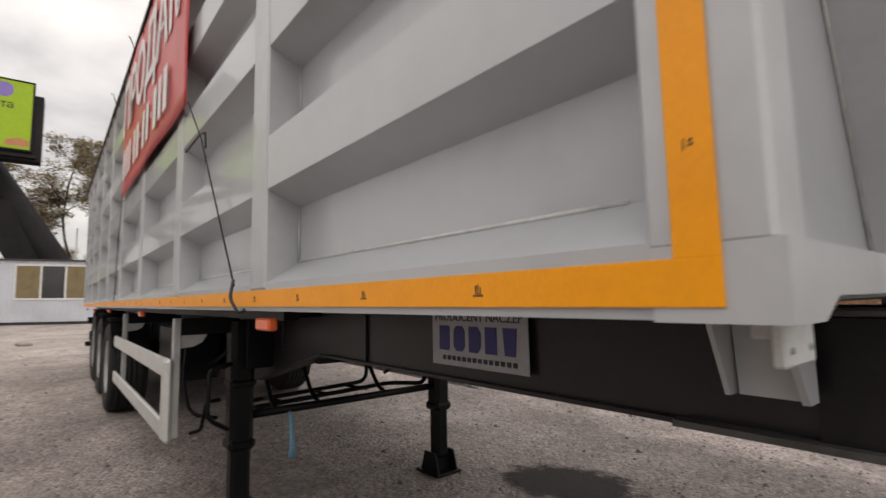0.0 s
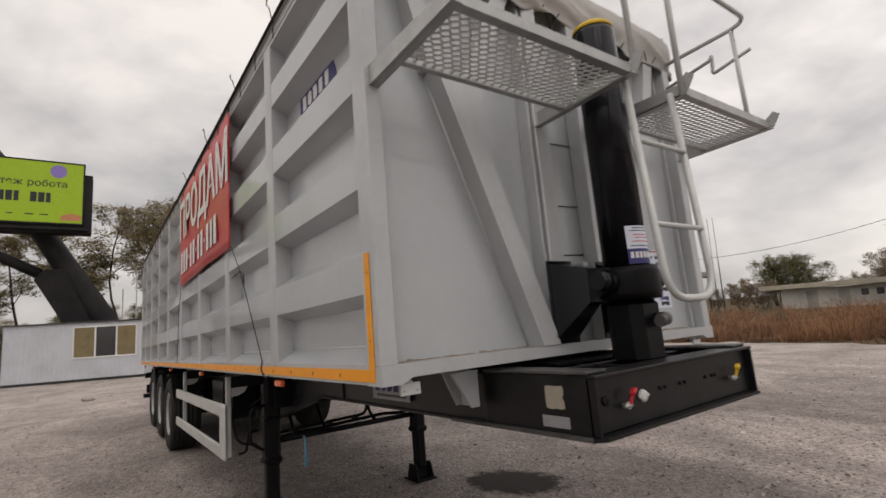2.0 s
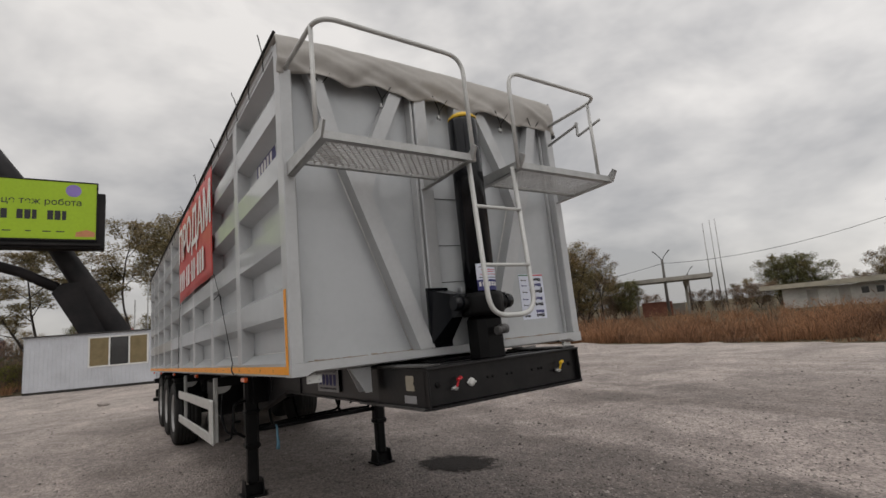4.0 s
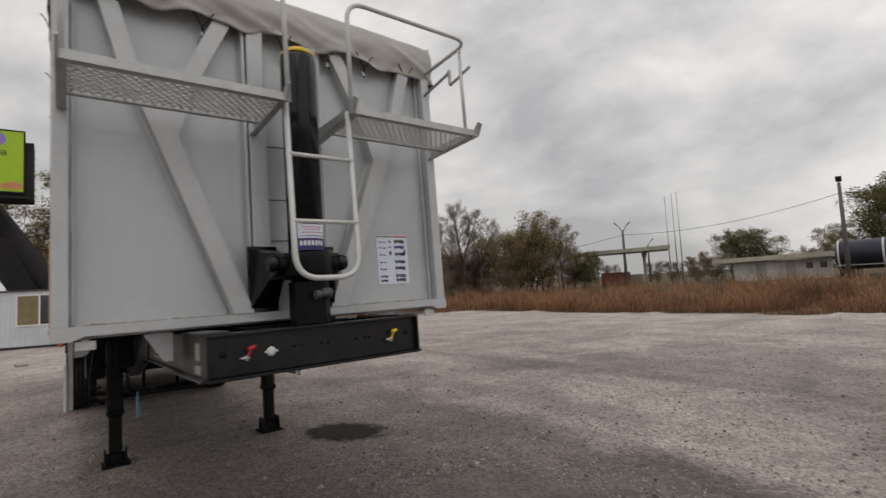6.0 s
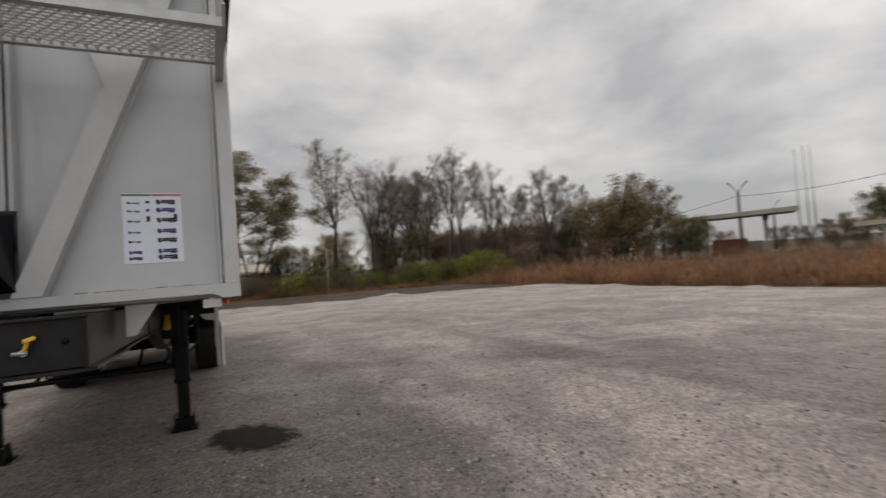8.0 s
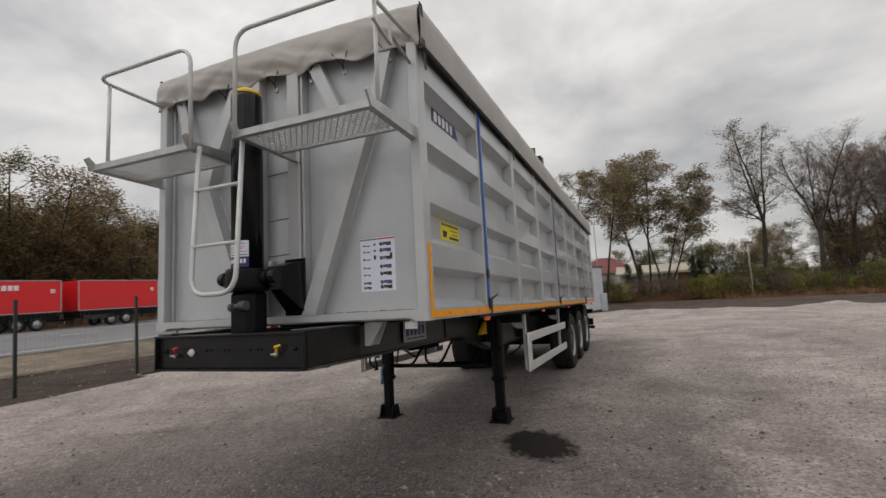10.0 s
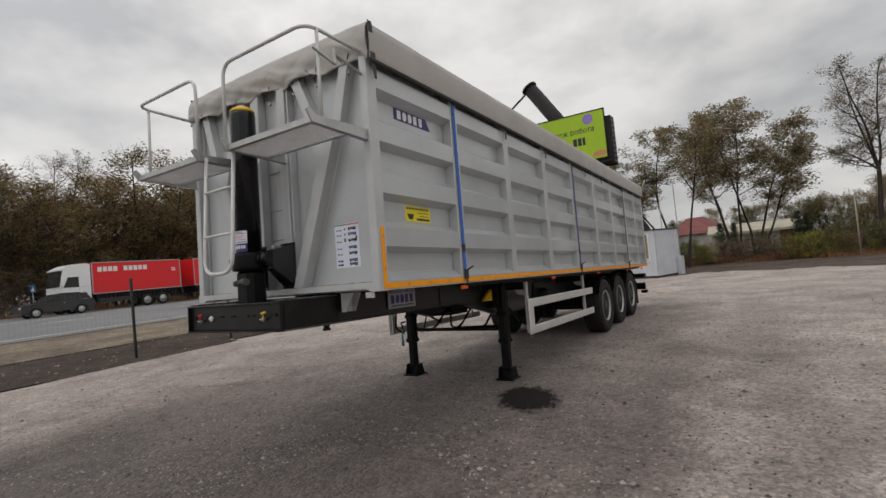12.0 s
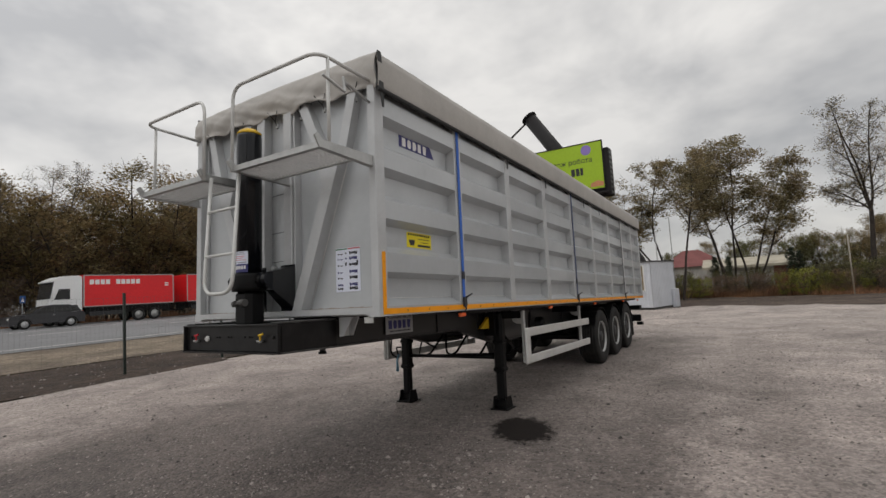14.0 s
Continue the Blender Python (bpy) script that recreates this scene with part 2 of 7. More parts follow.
LEAF_LIME = mat("yellow_green_leaves", (0.29, 0.29, 0.035), 0.6, 0, 0.2, 0.5, tint=(0.12, 0.14, 0.03), per_island=0.4, per_object=0.35, thin=0.4)
TWIGS = mat("bare_twigs", (0.23, 0.18, 0.15), 0.9, 0, 0.15, 2, per_island=0.2)
BARK_DARK = mat("dark_bark", (0.05, 0.04, 0.034), 0.9, 0, 0.2, 3, 0.02, 14, per_object=0.2)
BARK_BROWN = mat("brown_twig_bark", (0.17, 0.130, 0.105), 0.9, 0, 0.2, 3, 0.02, 14, per_object=0.3)
DRY = mat("dry_russet_grass", (0.36, 0.195, 0.105), 0.85, 0, 0.2, 0.45, tint=(0.13, 0.072, 0.046), per_island=0.6, thin=0.25)
GRIME = mat("brown_grime", (0.25, 0.19, 0.14), 0.9, 0, 0.2, 14, 0.001, 60, tint=(0.38, 0.34, 0.29))
WORN = mat("worn_grey_edge", (0.085, 0.083, 0.08), 0.5, 0.1, 0.2, 7, 0.0006, 40, tint=(0.03, 0.029, 0.028))
STONE = mat("loose_stone", (0.25, 0.222, 0.204), 0.9, 0, 0.2, 12, 0.003, 60, per_island=0.75)

# ---- geometry helpers ----
def thing(name, m, label, category, group="", kind=""):
    ob = new(name)
    ob.empty_display_size = 0.2
    ob.matrix_world = m
    return tagged(ob, label, category, group, kind)


def to_mesh(name, bm, *mats):
    bmesh.ops.recalc_face_normals(bm, faces=bm.faces)
    me = bpy.data.meshes.new(name)
    bm.to_mesh(me)
    bm.free()
    for m in mats:
        me.materials.append(m)
    return me


def part(name, bm, material, parent=None, label="", at=None):
    """One mesh object under a thing or a part. at: its own origin in the parent's axes."""
    ob = new(name, to_mesh(name, bm, *(material if isinstance(material, tuple) else (material,))))
    ob.parent = parent
    if at is not None:
        ob.matrix_basis = at
    return tagged(ob, label)


def whole(name, bm, material, label, category, m=None, group="", kind=""):
    """A thing that is one mesh."""
    ob = part(name, bm, material)
    if m is not None:
        ob.matrix_world = m
    return tagged(ob, label, category, group, kind)


def B():
    return bmesh.new()


def box(bm, lo, hi, c=0.003, m=None):
    """A box with chamfered edges."""
    lo, hi = [min(a, b) for a, b in zip(lo, hi)], [max(a, b) for a, b in zip(lo, hi)]
    c = min(c, *(0.45 * (h - l) for l, h in zip(lo, hi)))
    vs = {}
    for s in range(8):
        sg = (s & 1, s >> 1 & 1, s >> 2 & 1)
        for a in range(3):
            p = [hi[i] - (0 if i == a else c) if sg[i] else lo[i] + (0 if i == a else c) for i in range(3)]
            p = Vector(p)
            vs[sg, a] = bm.verts.new(m @ p if m else p)
    for a in range(3):
        b, d = (a + 1) % 3, (a + 2) % 3
        for s in (0, 1):
            ring = []
            for t, u in ((0, 0), (1, 0), (1, 1), (0, 1)):
                sg = [0, 0, 0]
                sg[a], sg[b], sg[d] = s, t, u
                ring.append(vs[tuple(sg), a])
            bm.faces.new(ring)
        for t in (0, 1):
            for u in (0, 1):
                s0, s1 = [0, 0, 0], [0, 0, 0]
                s0[a], s0[b], s0[d] = 0, t, u
                s1[a], s1[b], s1[d] = 1, t, u
                s0, s1 = tuple(s0), tuple(s1)
                bm.faces.new((vs[s0, b], vs[s1, b], vs[s1, d], vs[s0, d]))
    for s in range(8):
        sg = (s & 1, s >> 1 & 1, s >> 2 & 1)
        bm.faces.new([vs[sg, a] for a in range(3)])
    return bm


def axes_along(p0, p1, up=(0, 0, 1)):
    p0, p1 = Vector(p0), Vector(p1)
    y = (p1 - p0).normalized()
    up = Vector(up)
    if abs(y.dot(up)) > 0.98:
        up = Vector((1, 0, 0))
    x = y.cross(up).normalized()
    z = x.cross(y)
    m = Matrix((x, y, z)).transposed().to_4x4()
    m.translation = p0
    return m, (p1 - p0).length


def beam(bm, p0, p1, w, h, up=(0, 0, 1), c=0.003):
    """A bar of width w and height h from p0 to p1."""
    m, n = axes_along(p0, p1, up)
    return box(bm, (-w / 2, 0, -h / 2), (w / 2, n, h / 2), c, m)


def prism(bm, poly, axis, a, b, flip=False):
    """A polygon drawn out along an axis from a to b."""
    i = "xyz".index(axis)
    rest = [k for k in range(3) if k != i]
    def at(p, v):
        q = [0, 0, 0]
        q[i], q[rest[0]], q[rest[1]] = v, p[0], p[1]
        return bm.verts.new(q)
    r0, r1 = [at(p, a) for p in poly], [at(p, b) for p in poly]
    n = len(poly)
    for k in range(n):
        bm.faces.new((r0[k], r0[(k + 1) % n], r1[(k + 1) % n], r1[k]))
    bm.faces.new(r0)
    bm.faces.new(r1)
    return bm


def fillet(pts, r, steps=5):
    """A polyline with its corners rounded."""
    pts = [Vector(p) for p in pts]
    out = [pts[0]]
    for a, b, c in zip(pts, pts[1:], pts[2:]):
        u, v = (a - b), (c - b)
        d = min(r, u.length * 0.48, v.length * 0.48)
        p, q = b + u.normalized() * d, b + v.normalized() * d
        for k in range(steps + 1):
            t = k / steps
            out.append((1 - t) ** 2 * p + 2 * t * (1 - t) * b + t * t * q)
    return out + [pts[-1]]


def tube(bm, pts, r, seg=10, caps=True, smooth=True):
    """A round tube along points; r may be one radius or one a point."""
    pts = [Vector(p) for p in pts]
    rs = r if isinstance(r, (list, tuple)) else [r] * len(pts)
    ring0, u = None, None
    for k, p in enumerate(pts):
        d = (pts[min(k + 1, len(pts) - 1)] - pts[max(k - 1, 0)]).normalized()
        if u is None:
            u = d.orthogonal().normalized()
        else:
            u = (u - d * u.dot(d))
            u = u.normalized() if u.length > 1e-6 else d.orthogonal().normalized()
        v = d.cross(u)
        ring = [bm.verts.new(p + rs[k] * (math.cos(a) * u + math.sin(a) * v)) for a in (2 * math.pi * i / seg for i in range(seg))]
        if ring0:
            for i in range(seg):
                f = bm.faces.new((ring0[i], ring0[(i + 1) % seg], ring[(i + 1) % seg], ring[i]))
                f.smooth = smooth
        elif caps:
            bm.faces.new(ring)
        ring0 = ring
    if caps:
        bm.faces.new(ring0)
    return bm


def lathe(bm, prof, seg=40, axis="x", m=None, close=False):
    """A profile of (along, radius) turned about an axis."""
    rings = []
    for a, r in prof:
        ring = []
        for i in range(seg):
            t = 2 * math.pi * i / seg
            p = Vector((a, r * math.cos(t), r * math.sin(t))) if axis == "x" else Vector((r * math.cos(t), r * math.sin(t), a))
            ring.append(bm.verts.new(m @ p if m else p))
        rings.append(ring)
    pairs = list(zip(rings, rings[1:])) + ([(rings[-1], rings[0])] if close else [])
    for r0, r1 in pairs:
        for i in range(seg):
            f = bm.faces.new((r0[i], r0[(i + 1) % seg], r1[(i + 1) % seg], r1[i]))
            f.smooth = True
    if not close:
        bm.faces.new(rings[0])
        bm.faces.new(rings[-1])
    return bm


def flare(bm, ring0, ring1):
    """A solid between two rings of four corners, with a waist a third of the way along."""
    mid = [Vector(a).lerp(Vector(b), 0.34) for a, b in zip(ring0, ring1)]
    mid = [m.lerp(Vector(a) + Vector((0, m.y - a[1], 0)), 0.45) for m, a in zip(mid, ring0)]
    rows = [[bm.verts.new(p) for p in r] for r in (ring0, mid, ring1)]
    for r0, r1 in zip(rows, rows[1:]):
        for k in range(4):
            bm.faces.new((r0[k], r0[(k + 1) % 4], r1[(k + 1) % 4], r1[k]))
    bm.faces.new(rows[0])
    bm.faces.new(rows[-1])
    return bm


def text(body, size, material, m, parent, name="lettering", label="", bold=0.0, extrude=0.001):
    cu = bpy.data.curves.new(name, "FONT")
    cu.body, cu.size, cu.extrude, cu.offset = body, size, extrude, bold
    cu.align_x, cu.align_y = "CENTER", "CENTER"
    cu.materials.append(material)
    ob = new(name, cu)
    ob.parent = parent
    ob.matrix_basis = m
    return tagged(ob, label)


def facing(x, y, z, way):
    """A pose whose own x runs to the reader's right and y up, on a face that looks along way."""
    right = {"-x": (0, -1, 0), "+x": (0, 1, 0), "-y": (1, 0, 0)}[way]
    r, u = Vector(right), Vector((0, 0, 1))
    m = Matrix((r, u, r.cross(u))).transposed().to_4x4()
    m.translation = (x, y, z)
    return m


def bars(bm, rows, thick=0.001):
    """Flat bars in the x-y plane: (x0, x1, y0, y1)."""
    for x0, x1, y0, y1 in rows:
        box(bm, (x0, y0, 0), (x1, y1, thick), 0.0002)
    return bm


def poly_letter(bm, strokes, x, y, s, thick=0.002):
    """A block of plain strokes: each a polygon in unit cells."""
    for st in strokes:
        v0 = [bm.verts.new((x + s * a, y + s * b, 0)) for a, b in st]
        v1 = [bm.verts.new((x + s * a, y + s * b, thick)) for a, b in st]
        n = len(st)
        bm.faces.new(v1)
        bm.faces.new(v0[::-1])
        for k in range(n):
            bm.faces.new((v0[k], v0[(k + 1) % n], v1[(k + 1) % n], v1[k]))
    return bm

# ---- the trailer, in its own axes: x across, y from nose to tail, z up ----
W, LEN = 1.25, 11.25
Z0, ZT = 1.360, 3.53
POSTS = (1.31, 2.57, 3.88, 5.20, 6.50, 7.80, 9.10, 10.20)
trailer = thing("semi_trailer", TR, "silver-grey tipping semi-trailer with ribbed sides parked on its legs", "trailer")

# side walls: pressed ribs between upright posts
RIBS = (1.72, 2.165, 2.60, 3.05)
prof = [(0, Z0), (0, 1.44), (0.1, 1.505)]
for z, top in zip(RIBS, (1.88, 2.325, 2.765, 3.205)):
    prof += [(0.1, z - 0.045), (0, z), (0, top), (0.1, top + 0.065)]
prof += [(0.1, 3.43), (0, 3.475), (0, ZT), (0.14, ZT), (0.14, Z0)]
for s in (-1, 1):
    bm = prism(B(), [(s * (W - d), z) for d, z in prof], "y", 0.07, LEN - 0.08)
    for y in POSTS:  # thin weld beads in the corners of the recesses
        for lo, hi in zip((1.505, 1.945, 2.39, 2.83), (1.675, 2.12, 2.555, 3.005)):
            for e in (-0.075, 0.075):
                tube(bm, [(s * (W - 0.098), y + e * 0.97, lo), (s * (W - 0.098), y + e * 0.97, hi)], 0.006, 5)
    wall = part("side_wall", bm, SILVER, trailer, "ribbed silver-grey side wall")
    for y0, y1 in zip((0.08, *POSTS), (*POSTS, LEN - 0.1)):
        part("weld_seam", tube(B(), [(s * (W - 0.099), y0 + 0.07, 1.507), (s * (W - 0.099), y1 - 0.07, 1.507)], 0.004, 5), WELD, wall)
    for y in POSTS:
        part("post", box(B(), (s * (W - 0.13), y - 0.067, Z0 + 0.062), (s * (W + 0.004), y + 0.067, 3.50), 0.006), SILVER2, wall)
    part("corner_post", box(B(), (s * (W - 0.075), -0.045, Z0 + 0.07), (s * (W + 0.003), 0.075, ZT), 0.006), SILVER2, wall)
    part("corner_post", box(B(), (s * (W - 0.12), LEN - 0.09, Z0 + 0.004), (s * (W + 0.003), LEN + 0.03, ZT), 0.006), SILVER2, wall)
    part("top_rail", box(B(), (s * (W - 0.11), 0.08, ZT - 0.035), (s * (W + 0.006), LEN - 0.1, ZT + 0.03), 0.008), SILVER2, wall)
    tape = B()
    box(tape, (s * (W + 0.0045), 0.0, Z0 + 0.013), (s * (W + 0.0065), LEN + 0.02, Z0 + 0.061), 0.0005)
    box(tape, (s * (W + 0.0045), 0.0, Z0 + 0.061), (s * (W + 0.0065), 0.046, 1.882), 0.0005)
    strip = part("reflective_tape", tape, ORANGE, wall, "orange reflective tape")
    marks = B()
    for k in range(1, 34):
        box(marks, (s * (W + 0.0066), 0.33 * k - 0.011, Z0 + 0.028), (s * (W + 0.0072), 0.33 * k + 0.011, Z0 + 0.0305), 0.0002)
        box(marks, (s * (W + 0.0066), 0.33 * k - 0.007, Z0 + 0.032), (s * (W + 0.0072), 0.33 * k + 0.006, Z0 + 0.0335), 0.0002)
        for a, b in ((-0.006, -0.004), (-0.001, 0.001), (0.003, 0.006)):
            box(marks, (s * (W + 0.0066), 0.33 * k + a, Z0 + 0.0345), (s * (W + 0.0072), 0.33 * k + b, Z0 + 0.046 - abs(a) * 0.8), 0.0002)
    for z in (1.53, 1.80):
        for dy, dz, e, f in ((0.018, 0.0, 0.006, 0.002), (0.019, 0.004, 0.004, 0.003), (0.027, -0.004, 0.0015, 0.012)):
            box(marks, (s * (W + 0.0066), dy, z + dz), (s * (W + 0.0072), dy + e, z + dz + f), 0.0002)
    tagged(part("tape_mark", marks, BLACK_INK, wall), kind="stuff")

# front wall
front = part("front_wall", box(B(), (-1.16, 0.05, Z0 + 0.03), (1.16, 0.085, 3.54), 0.002), SILVER, trailer, "smooth silver-grey front wall")
bm = prism(B(), [(-1.254, Z0 - 0.002), (-1.165, Z0 - 0.002), (-1.115, Z0 + 0.022), (1.115, Z0 + 0.022), (1.165, Z0 - 0.002), (1.254, Z0 - 0.002), (1.254, 1.434), (-1.254, 1.434)], "y", -0.052, 0.07)
part("bottom_rail", bm, SILVER2, front)
# rusty dirt gathered in a ragged line at the foot of the wall
rng = random.Random(8)
bm = B()
x = -1.12
while x < 1.10:
    w_ = rng.uniform(0.02, 0.06)
    d_, h_ = rng.uniform(0.006, 0.03), rng.uniform(0.001, 0.009)
    if abs(x) > 0.27:
        prism(bm, [(0.0495, 1.4345), (0.0495 - d_, 1.4345), (0.046, 1.436 + h_ * 0.3), (0.0495, 1.436 + h_)], "x", x, x + w_)
    x += w_ * rng.uniform(0.8, 1.5)
tagged(part("grime_line", bm, GRIME, front, "brown rusty grime"), kind="stuff")
for s in (-1, 1):
    part("inner_post", box(B(), (s * 1.15, 0.02, 1.436), (s * 1.17, 0.05, 3.50), 0.003), SILVER2, front)
    part("guide_channel", box(B(), (s * 0.135, -0.045, 1.436), (s * 0.243, 0.05, 3.53), 0.006), SILVER2, front, "folded steel guide channel")
    part("channel_flange", box(B(), (s * 0.252, -0.028, 1.436), (s * 0.272, 0.05, 3.53), 0.003), SILVER2, front)
    part("brace", prism(B(), [(s * 0.257, 1.436), (s * 0.376, 1.436), (s * 0.88, 2.76), (s * 0.59, 2.76), (s * 0.612, 2.66), (s * 0.66, 2.51)], "y", -0.060, 0.052), SILVER2, front, "flat diagonal brace")
    part("brace", prism(B(), [(s * 0.595, 2.764), (s * 0.70, 2.764), (s * 0.36, 3.50), (s * 0.25, 3.50)], "y", -0.038, 0.052), SILVER2, front)
    part("brace", prism(B(), [(s * 0.815, 2.764), (s * 0.915, 2.764), (s * 1.11, 3.50), (s * 1.01, 3.50)], "y", -0.038, 0.052), SILVER2, front)
    part("weld_bead", tube(B(), [(s * 0.262, 0.045, 1.45), (s * 0.657, 0.045, 2.51)], 0.006, 5), WELD, front)
    part("weld_bead", tube(B(), [(s * 0.383, 0.046, 1.45), (s * 0.884, 0.046, 2.76)], 0.005, 5), WELD, front)
    part("hinge_strap", box(B(), (s * 0.06, -0.004, 1.82), (s * 0.10, 0.05, 1.86), 0.003), SILVER2, front)
for z in (1.90, 2.18, 2.55):
    part("weld_seam", tube(B(), [(-0.14, 0.045, z), (0.14, 0.045, z + 0.01)], 0.003, 5), DGREY, front)

part("floor", box(B(), (-1.11, 0.09, Z0 + 0.005), (1.11, LEN - 0.1, Z0 + 0.06), 0.004), SILVER2, trailer)
part("tailgate", box(B(), (-1.12, LEN - 0.06, Z0 + 0.01), (1.12, LEN + 0.02, 3.50), 0.006), SILVER, trailer)
for k in range(14):
    w_ = 0.60 if k < 2 else 1.02
    part("floor_bearer", box(B(), (-w_, 0.7 + 0.76 * k, Z0 - 0.055), (w_, 0.76 + 0.76 * k, Z0 - 0.004), 0.003), BLACK, trailer)
for s in (-1, 1):
    part("sill", box(B(), (s * 1.00, 1.6, Z0 - 0.045), (s * 1.06, LEN - 0.1, Z0 - 0.002), 0.003), BLACK, trailer)

# grey support brackets under the nose, with white marker blocks beside them
for s in (-1, 1):
    bracket = part("support_bracket", prism(B(), [(0.096, Z0 - 0.002), (0.212, Z0 - 0.002), (0.205, 1.195), (0.096, 1.195)], "x", s * 0.69, s * 0.702), SILVER2, trailer, "grey steel gusset")
    part("gusset_plate", prism(B(), [(s * 0.69, Z0 - 0.002), (s * 0.84, Z0 - 0.002), (s * 0.735, 1.195), (s * 0.69, 1.195)], "y", 0.084, 0.096), SILVER2, bracket)
    part("gusset_plate", prism(B(), [(s * 0.69, Z0 - 0.002), (s * 0.80, Z0 - 0.002), (s * 0.725, 1.195), (s * 0.69, 1.195)], "y", 0.212, 0.222), SILVER2, bracket)
    bm = box(B(), (s * 1.155, -0.014, 1.308), (s * 1.062, 0.0, 1.356), 0.003)
    box(bm, (s * 1.12, 0.0, 1.335), (s * 1.09, 0.03, 1.364), 0.002)
    block = part("marker_block", bm, WHITE_PL, trailer, "white marker block")
    for dx in (-0.03, 0.03):
        part("bolt_head", lathe(B(), [(0, 0.004), (0.002, 0.004), (0.003, 0.002)], 8, "z", Matrix.Translation((s * 1.11 + dx, -0.014, 1.326)) @ Matrix.Rotation(radians(90), 4, "X")), PLATE, block)

# tipping ram with its cradle
ram = part("tipping_ram", lathe(B(), [(1.64, 0.109), (3.02, 0.109), (3.05, 0.104)], 40, "z", Matrix.Translation((-0.005, -0.31, 0))), CYL, trailer, "glossy black hydraulic ram")
part("end_cap", lathe(B(), [(3.045, 0.106), (3.062, 0.106), (3.08, 0.088), (3.098, 0.06), (3.102, 0.02)], 32, "z", Matrix.Translation((-0.005, -0.31, 0))), YELLOW, ram, "yellow end cap")
bm = lathe(B(), [(1.62, 0.11), (1.62, 0.142), (1.65, 0.148), (1.745, 0.148), (1.775, 0.142), (1.775, 0.108)], 32, "z", Matrix.Translation((-0.005, -0.31, 0)))
box(bm, (-0.15, -0.36, 1.635), (0.14, -0.26, 1.765), 0.012)
for s in (-1, 1):
    lathe(bm, [(0.10, 0.05), (0.19, 0.05), (0.20, 0.042), (0.225, 0.042)], 20, "x", Matrix.Translation((-0.005, -0.31, 1.71)) @ Matrix.Diagonal((s, 1, 1, 1)))
part("cradle_ring", bm, BLACK, ram)
part("ram_foot", box(B(), (-0.108, -0.405, 1.30), (0.108, -0.205, 1.64), 0.045), BLACK, ram, "black square ram foot")
for s in (-1, 1):
    bm = flare(B(), [(s * 0.13, -0.33, 1.665), (s * 0.20, -0.33, 1.665), (s * 0.20, -0.33, 1.775), (s * 0.13, -0.33, 1.775)],
               [(s * 0.115, -0.046, 1.45), (s * 0.285, -0.046, 1.45), (s * 0.285, -0.046, 1.84), (s * 0.115, -0.046, 1.84)])
    box(bm, (s * 0.105, -0.058, 1.435), (s * 0.292, -0.046, 1.852), 0.003)
    lathe(bm, [(0.19, 0.052), (0.232, 0.052), (0.238, 0.044), (0.25, 0.044)], 20, "x", Matrix.Translation((0, -0.31, 1.715)) @ Matrix.Diagonal((s, 1, 1, 1)))
    part("cradle_arm", bm, CYL, ram, "black cradle arm bolted to the wall")
bm = tube(B(), fillet([(0.06, -0.38, 1.52), (0.06, -0.43, 1.52), (-0.01, -0.45, 1.512)], 0.02), 0.021, 10)
lathe(bm, [(-0.015, 0.028), (0.015, 0.028)], 12, "x", Matrix.Translation((-0.008, -0.45, 1.512)))
lathe(bm, [(-0.03, 0.032), (0.03, 0.032)], 12, "x", Matrix.Translation((0.06, -0.42, 1.52)))
part("oil_port", bm, WORN, ram, "grey steel oil port")
part("type_plate", box(B(), (-0.01, -0.4025, 1.41), (0.05, -0.4005, 1.45), 0.0005), PLATE, ram)

# two platforms with handrails and a hooped ladder between them
for s in (-1, 1):
    xi, xo = 0.215, 1.215
    plat = part("platform", prism(B(), [(-0.625, 2.605), (-0.585, 2.605), (-0.585, 2.612), (-0.612, 2.612), (-0.612, 2.65), (-0.625, 2.65)], "x", s * xi, s * xo), GALV, trailer, "galvanised access platform with expanded-metal floor")
    part("rear_angle", box(B(), (s * xi, -0.245, 2.598), (s * xo, -0.215, 2.628), 0.002), GALV, plat)
    for x in (xi - 0.012, xo):
        bm = prism(B(), [(0.004, 2.585), (0.004, 2.675), (-0.60, 2.66), (-0.655, 2.705), (-0.685, 2.68), (-0.635, 2.60)], "x", s * x, s * (x + 0.014))
        prism(bm, [(0.004, 2.58), (-0.635, 2.60), (-0.635, 2.608), (0.004, 2.588)], "x", s * (x - 0.03 if x > 1 else x), s * (x if x > 1 else x + 0.04))
        part("side_bracket", bm, GALV, plat)
    mesh = B()
    nx, ny = 44, 13
    dx, dy = (xo - xi) / nx, 0.375 / ny
    for j in range(ny):
        row = [(s * (xi + dx * k), -0.60 + dy * (j + (0.93 if (k + j) % 2 else 0.07)), 2.615 + (0.003 if (k + j) % 2 else -0.003)) for k in range(nx + 1)]
        for p, q in zip(row, row[1:]):
            beam(mesh, p, q, 0.0095, 0.0025, up=(0, 1.1, 1), c=0)
    part("floor_mesh", mesh, ZINC, plat, "expanded-metal mesh")
    rail = tube(B(), fillet([(s * 0.195, -0.625, 2.60), (s * 0.205, -0.625, 3.335), (s * 1.205, -0.625, 3.335), (s * 1.215, 0.01, 3.32)], 0.13, 7), 0.0145, 12)
    tube(rail, [(s * 1.207, -0.52, 2.65), (s * 1.207, -0.52, 3.335)], 0.0135, 10)
    part("handrail", rail, TUBE, plat, "light grey tubular handrail")
bm = tube(B(), fillet([(-0.19, -0.56, 2.63), (-0.196, -0.618, 1.60), (0.190, -0.618, 1.60), (0.20, -0.56, 2.63)], 0.14, 8), 0.0165, 12)
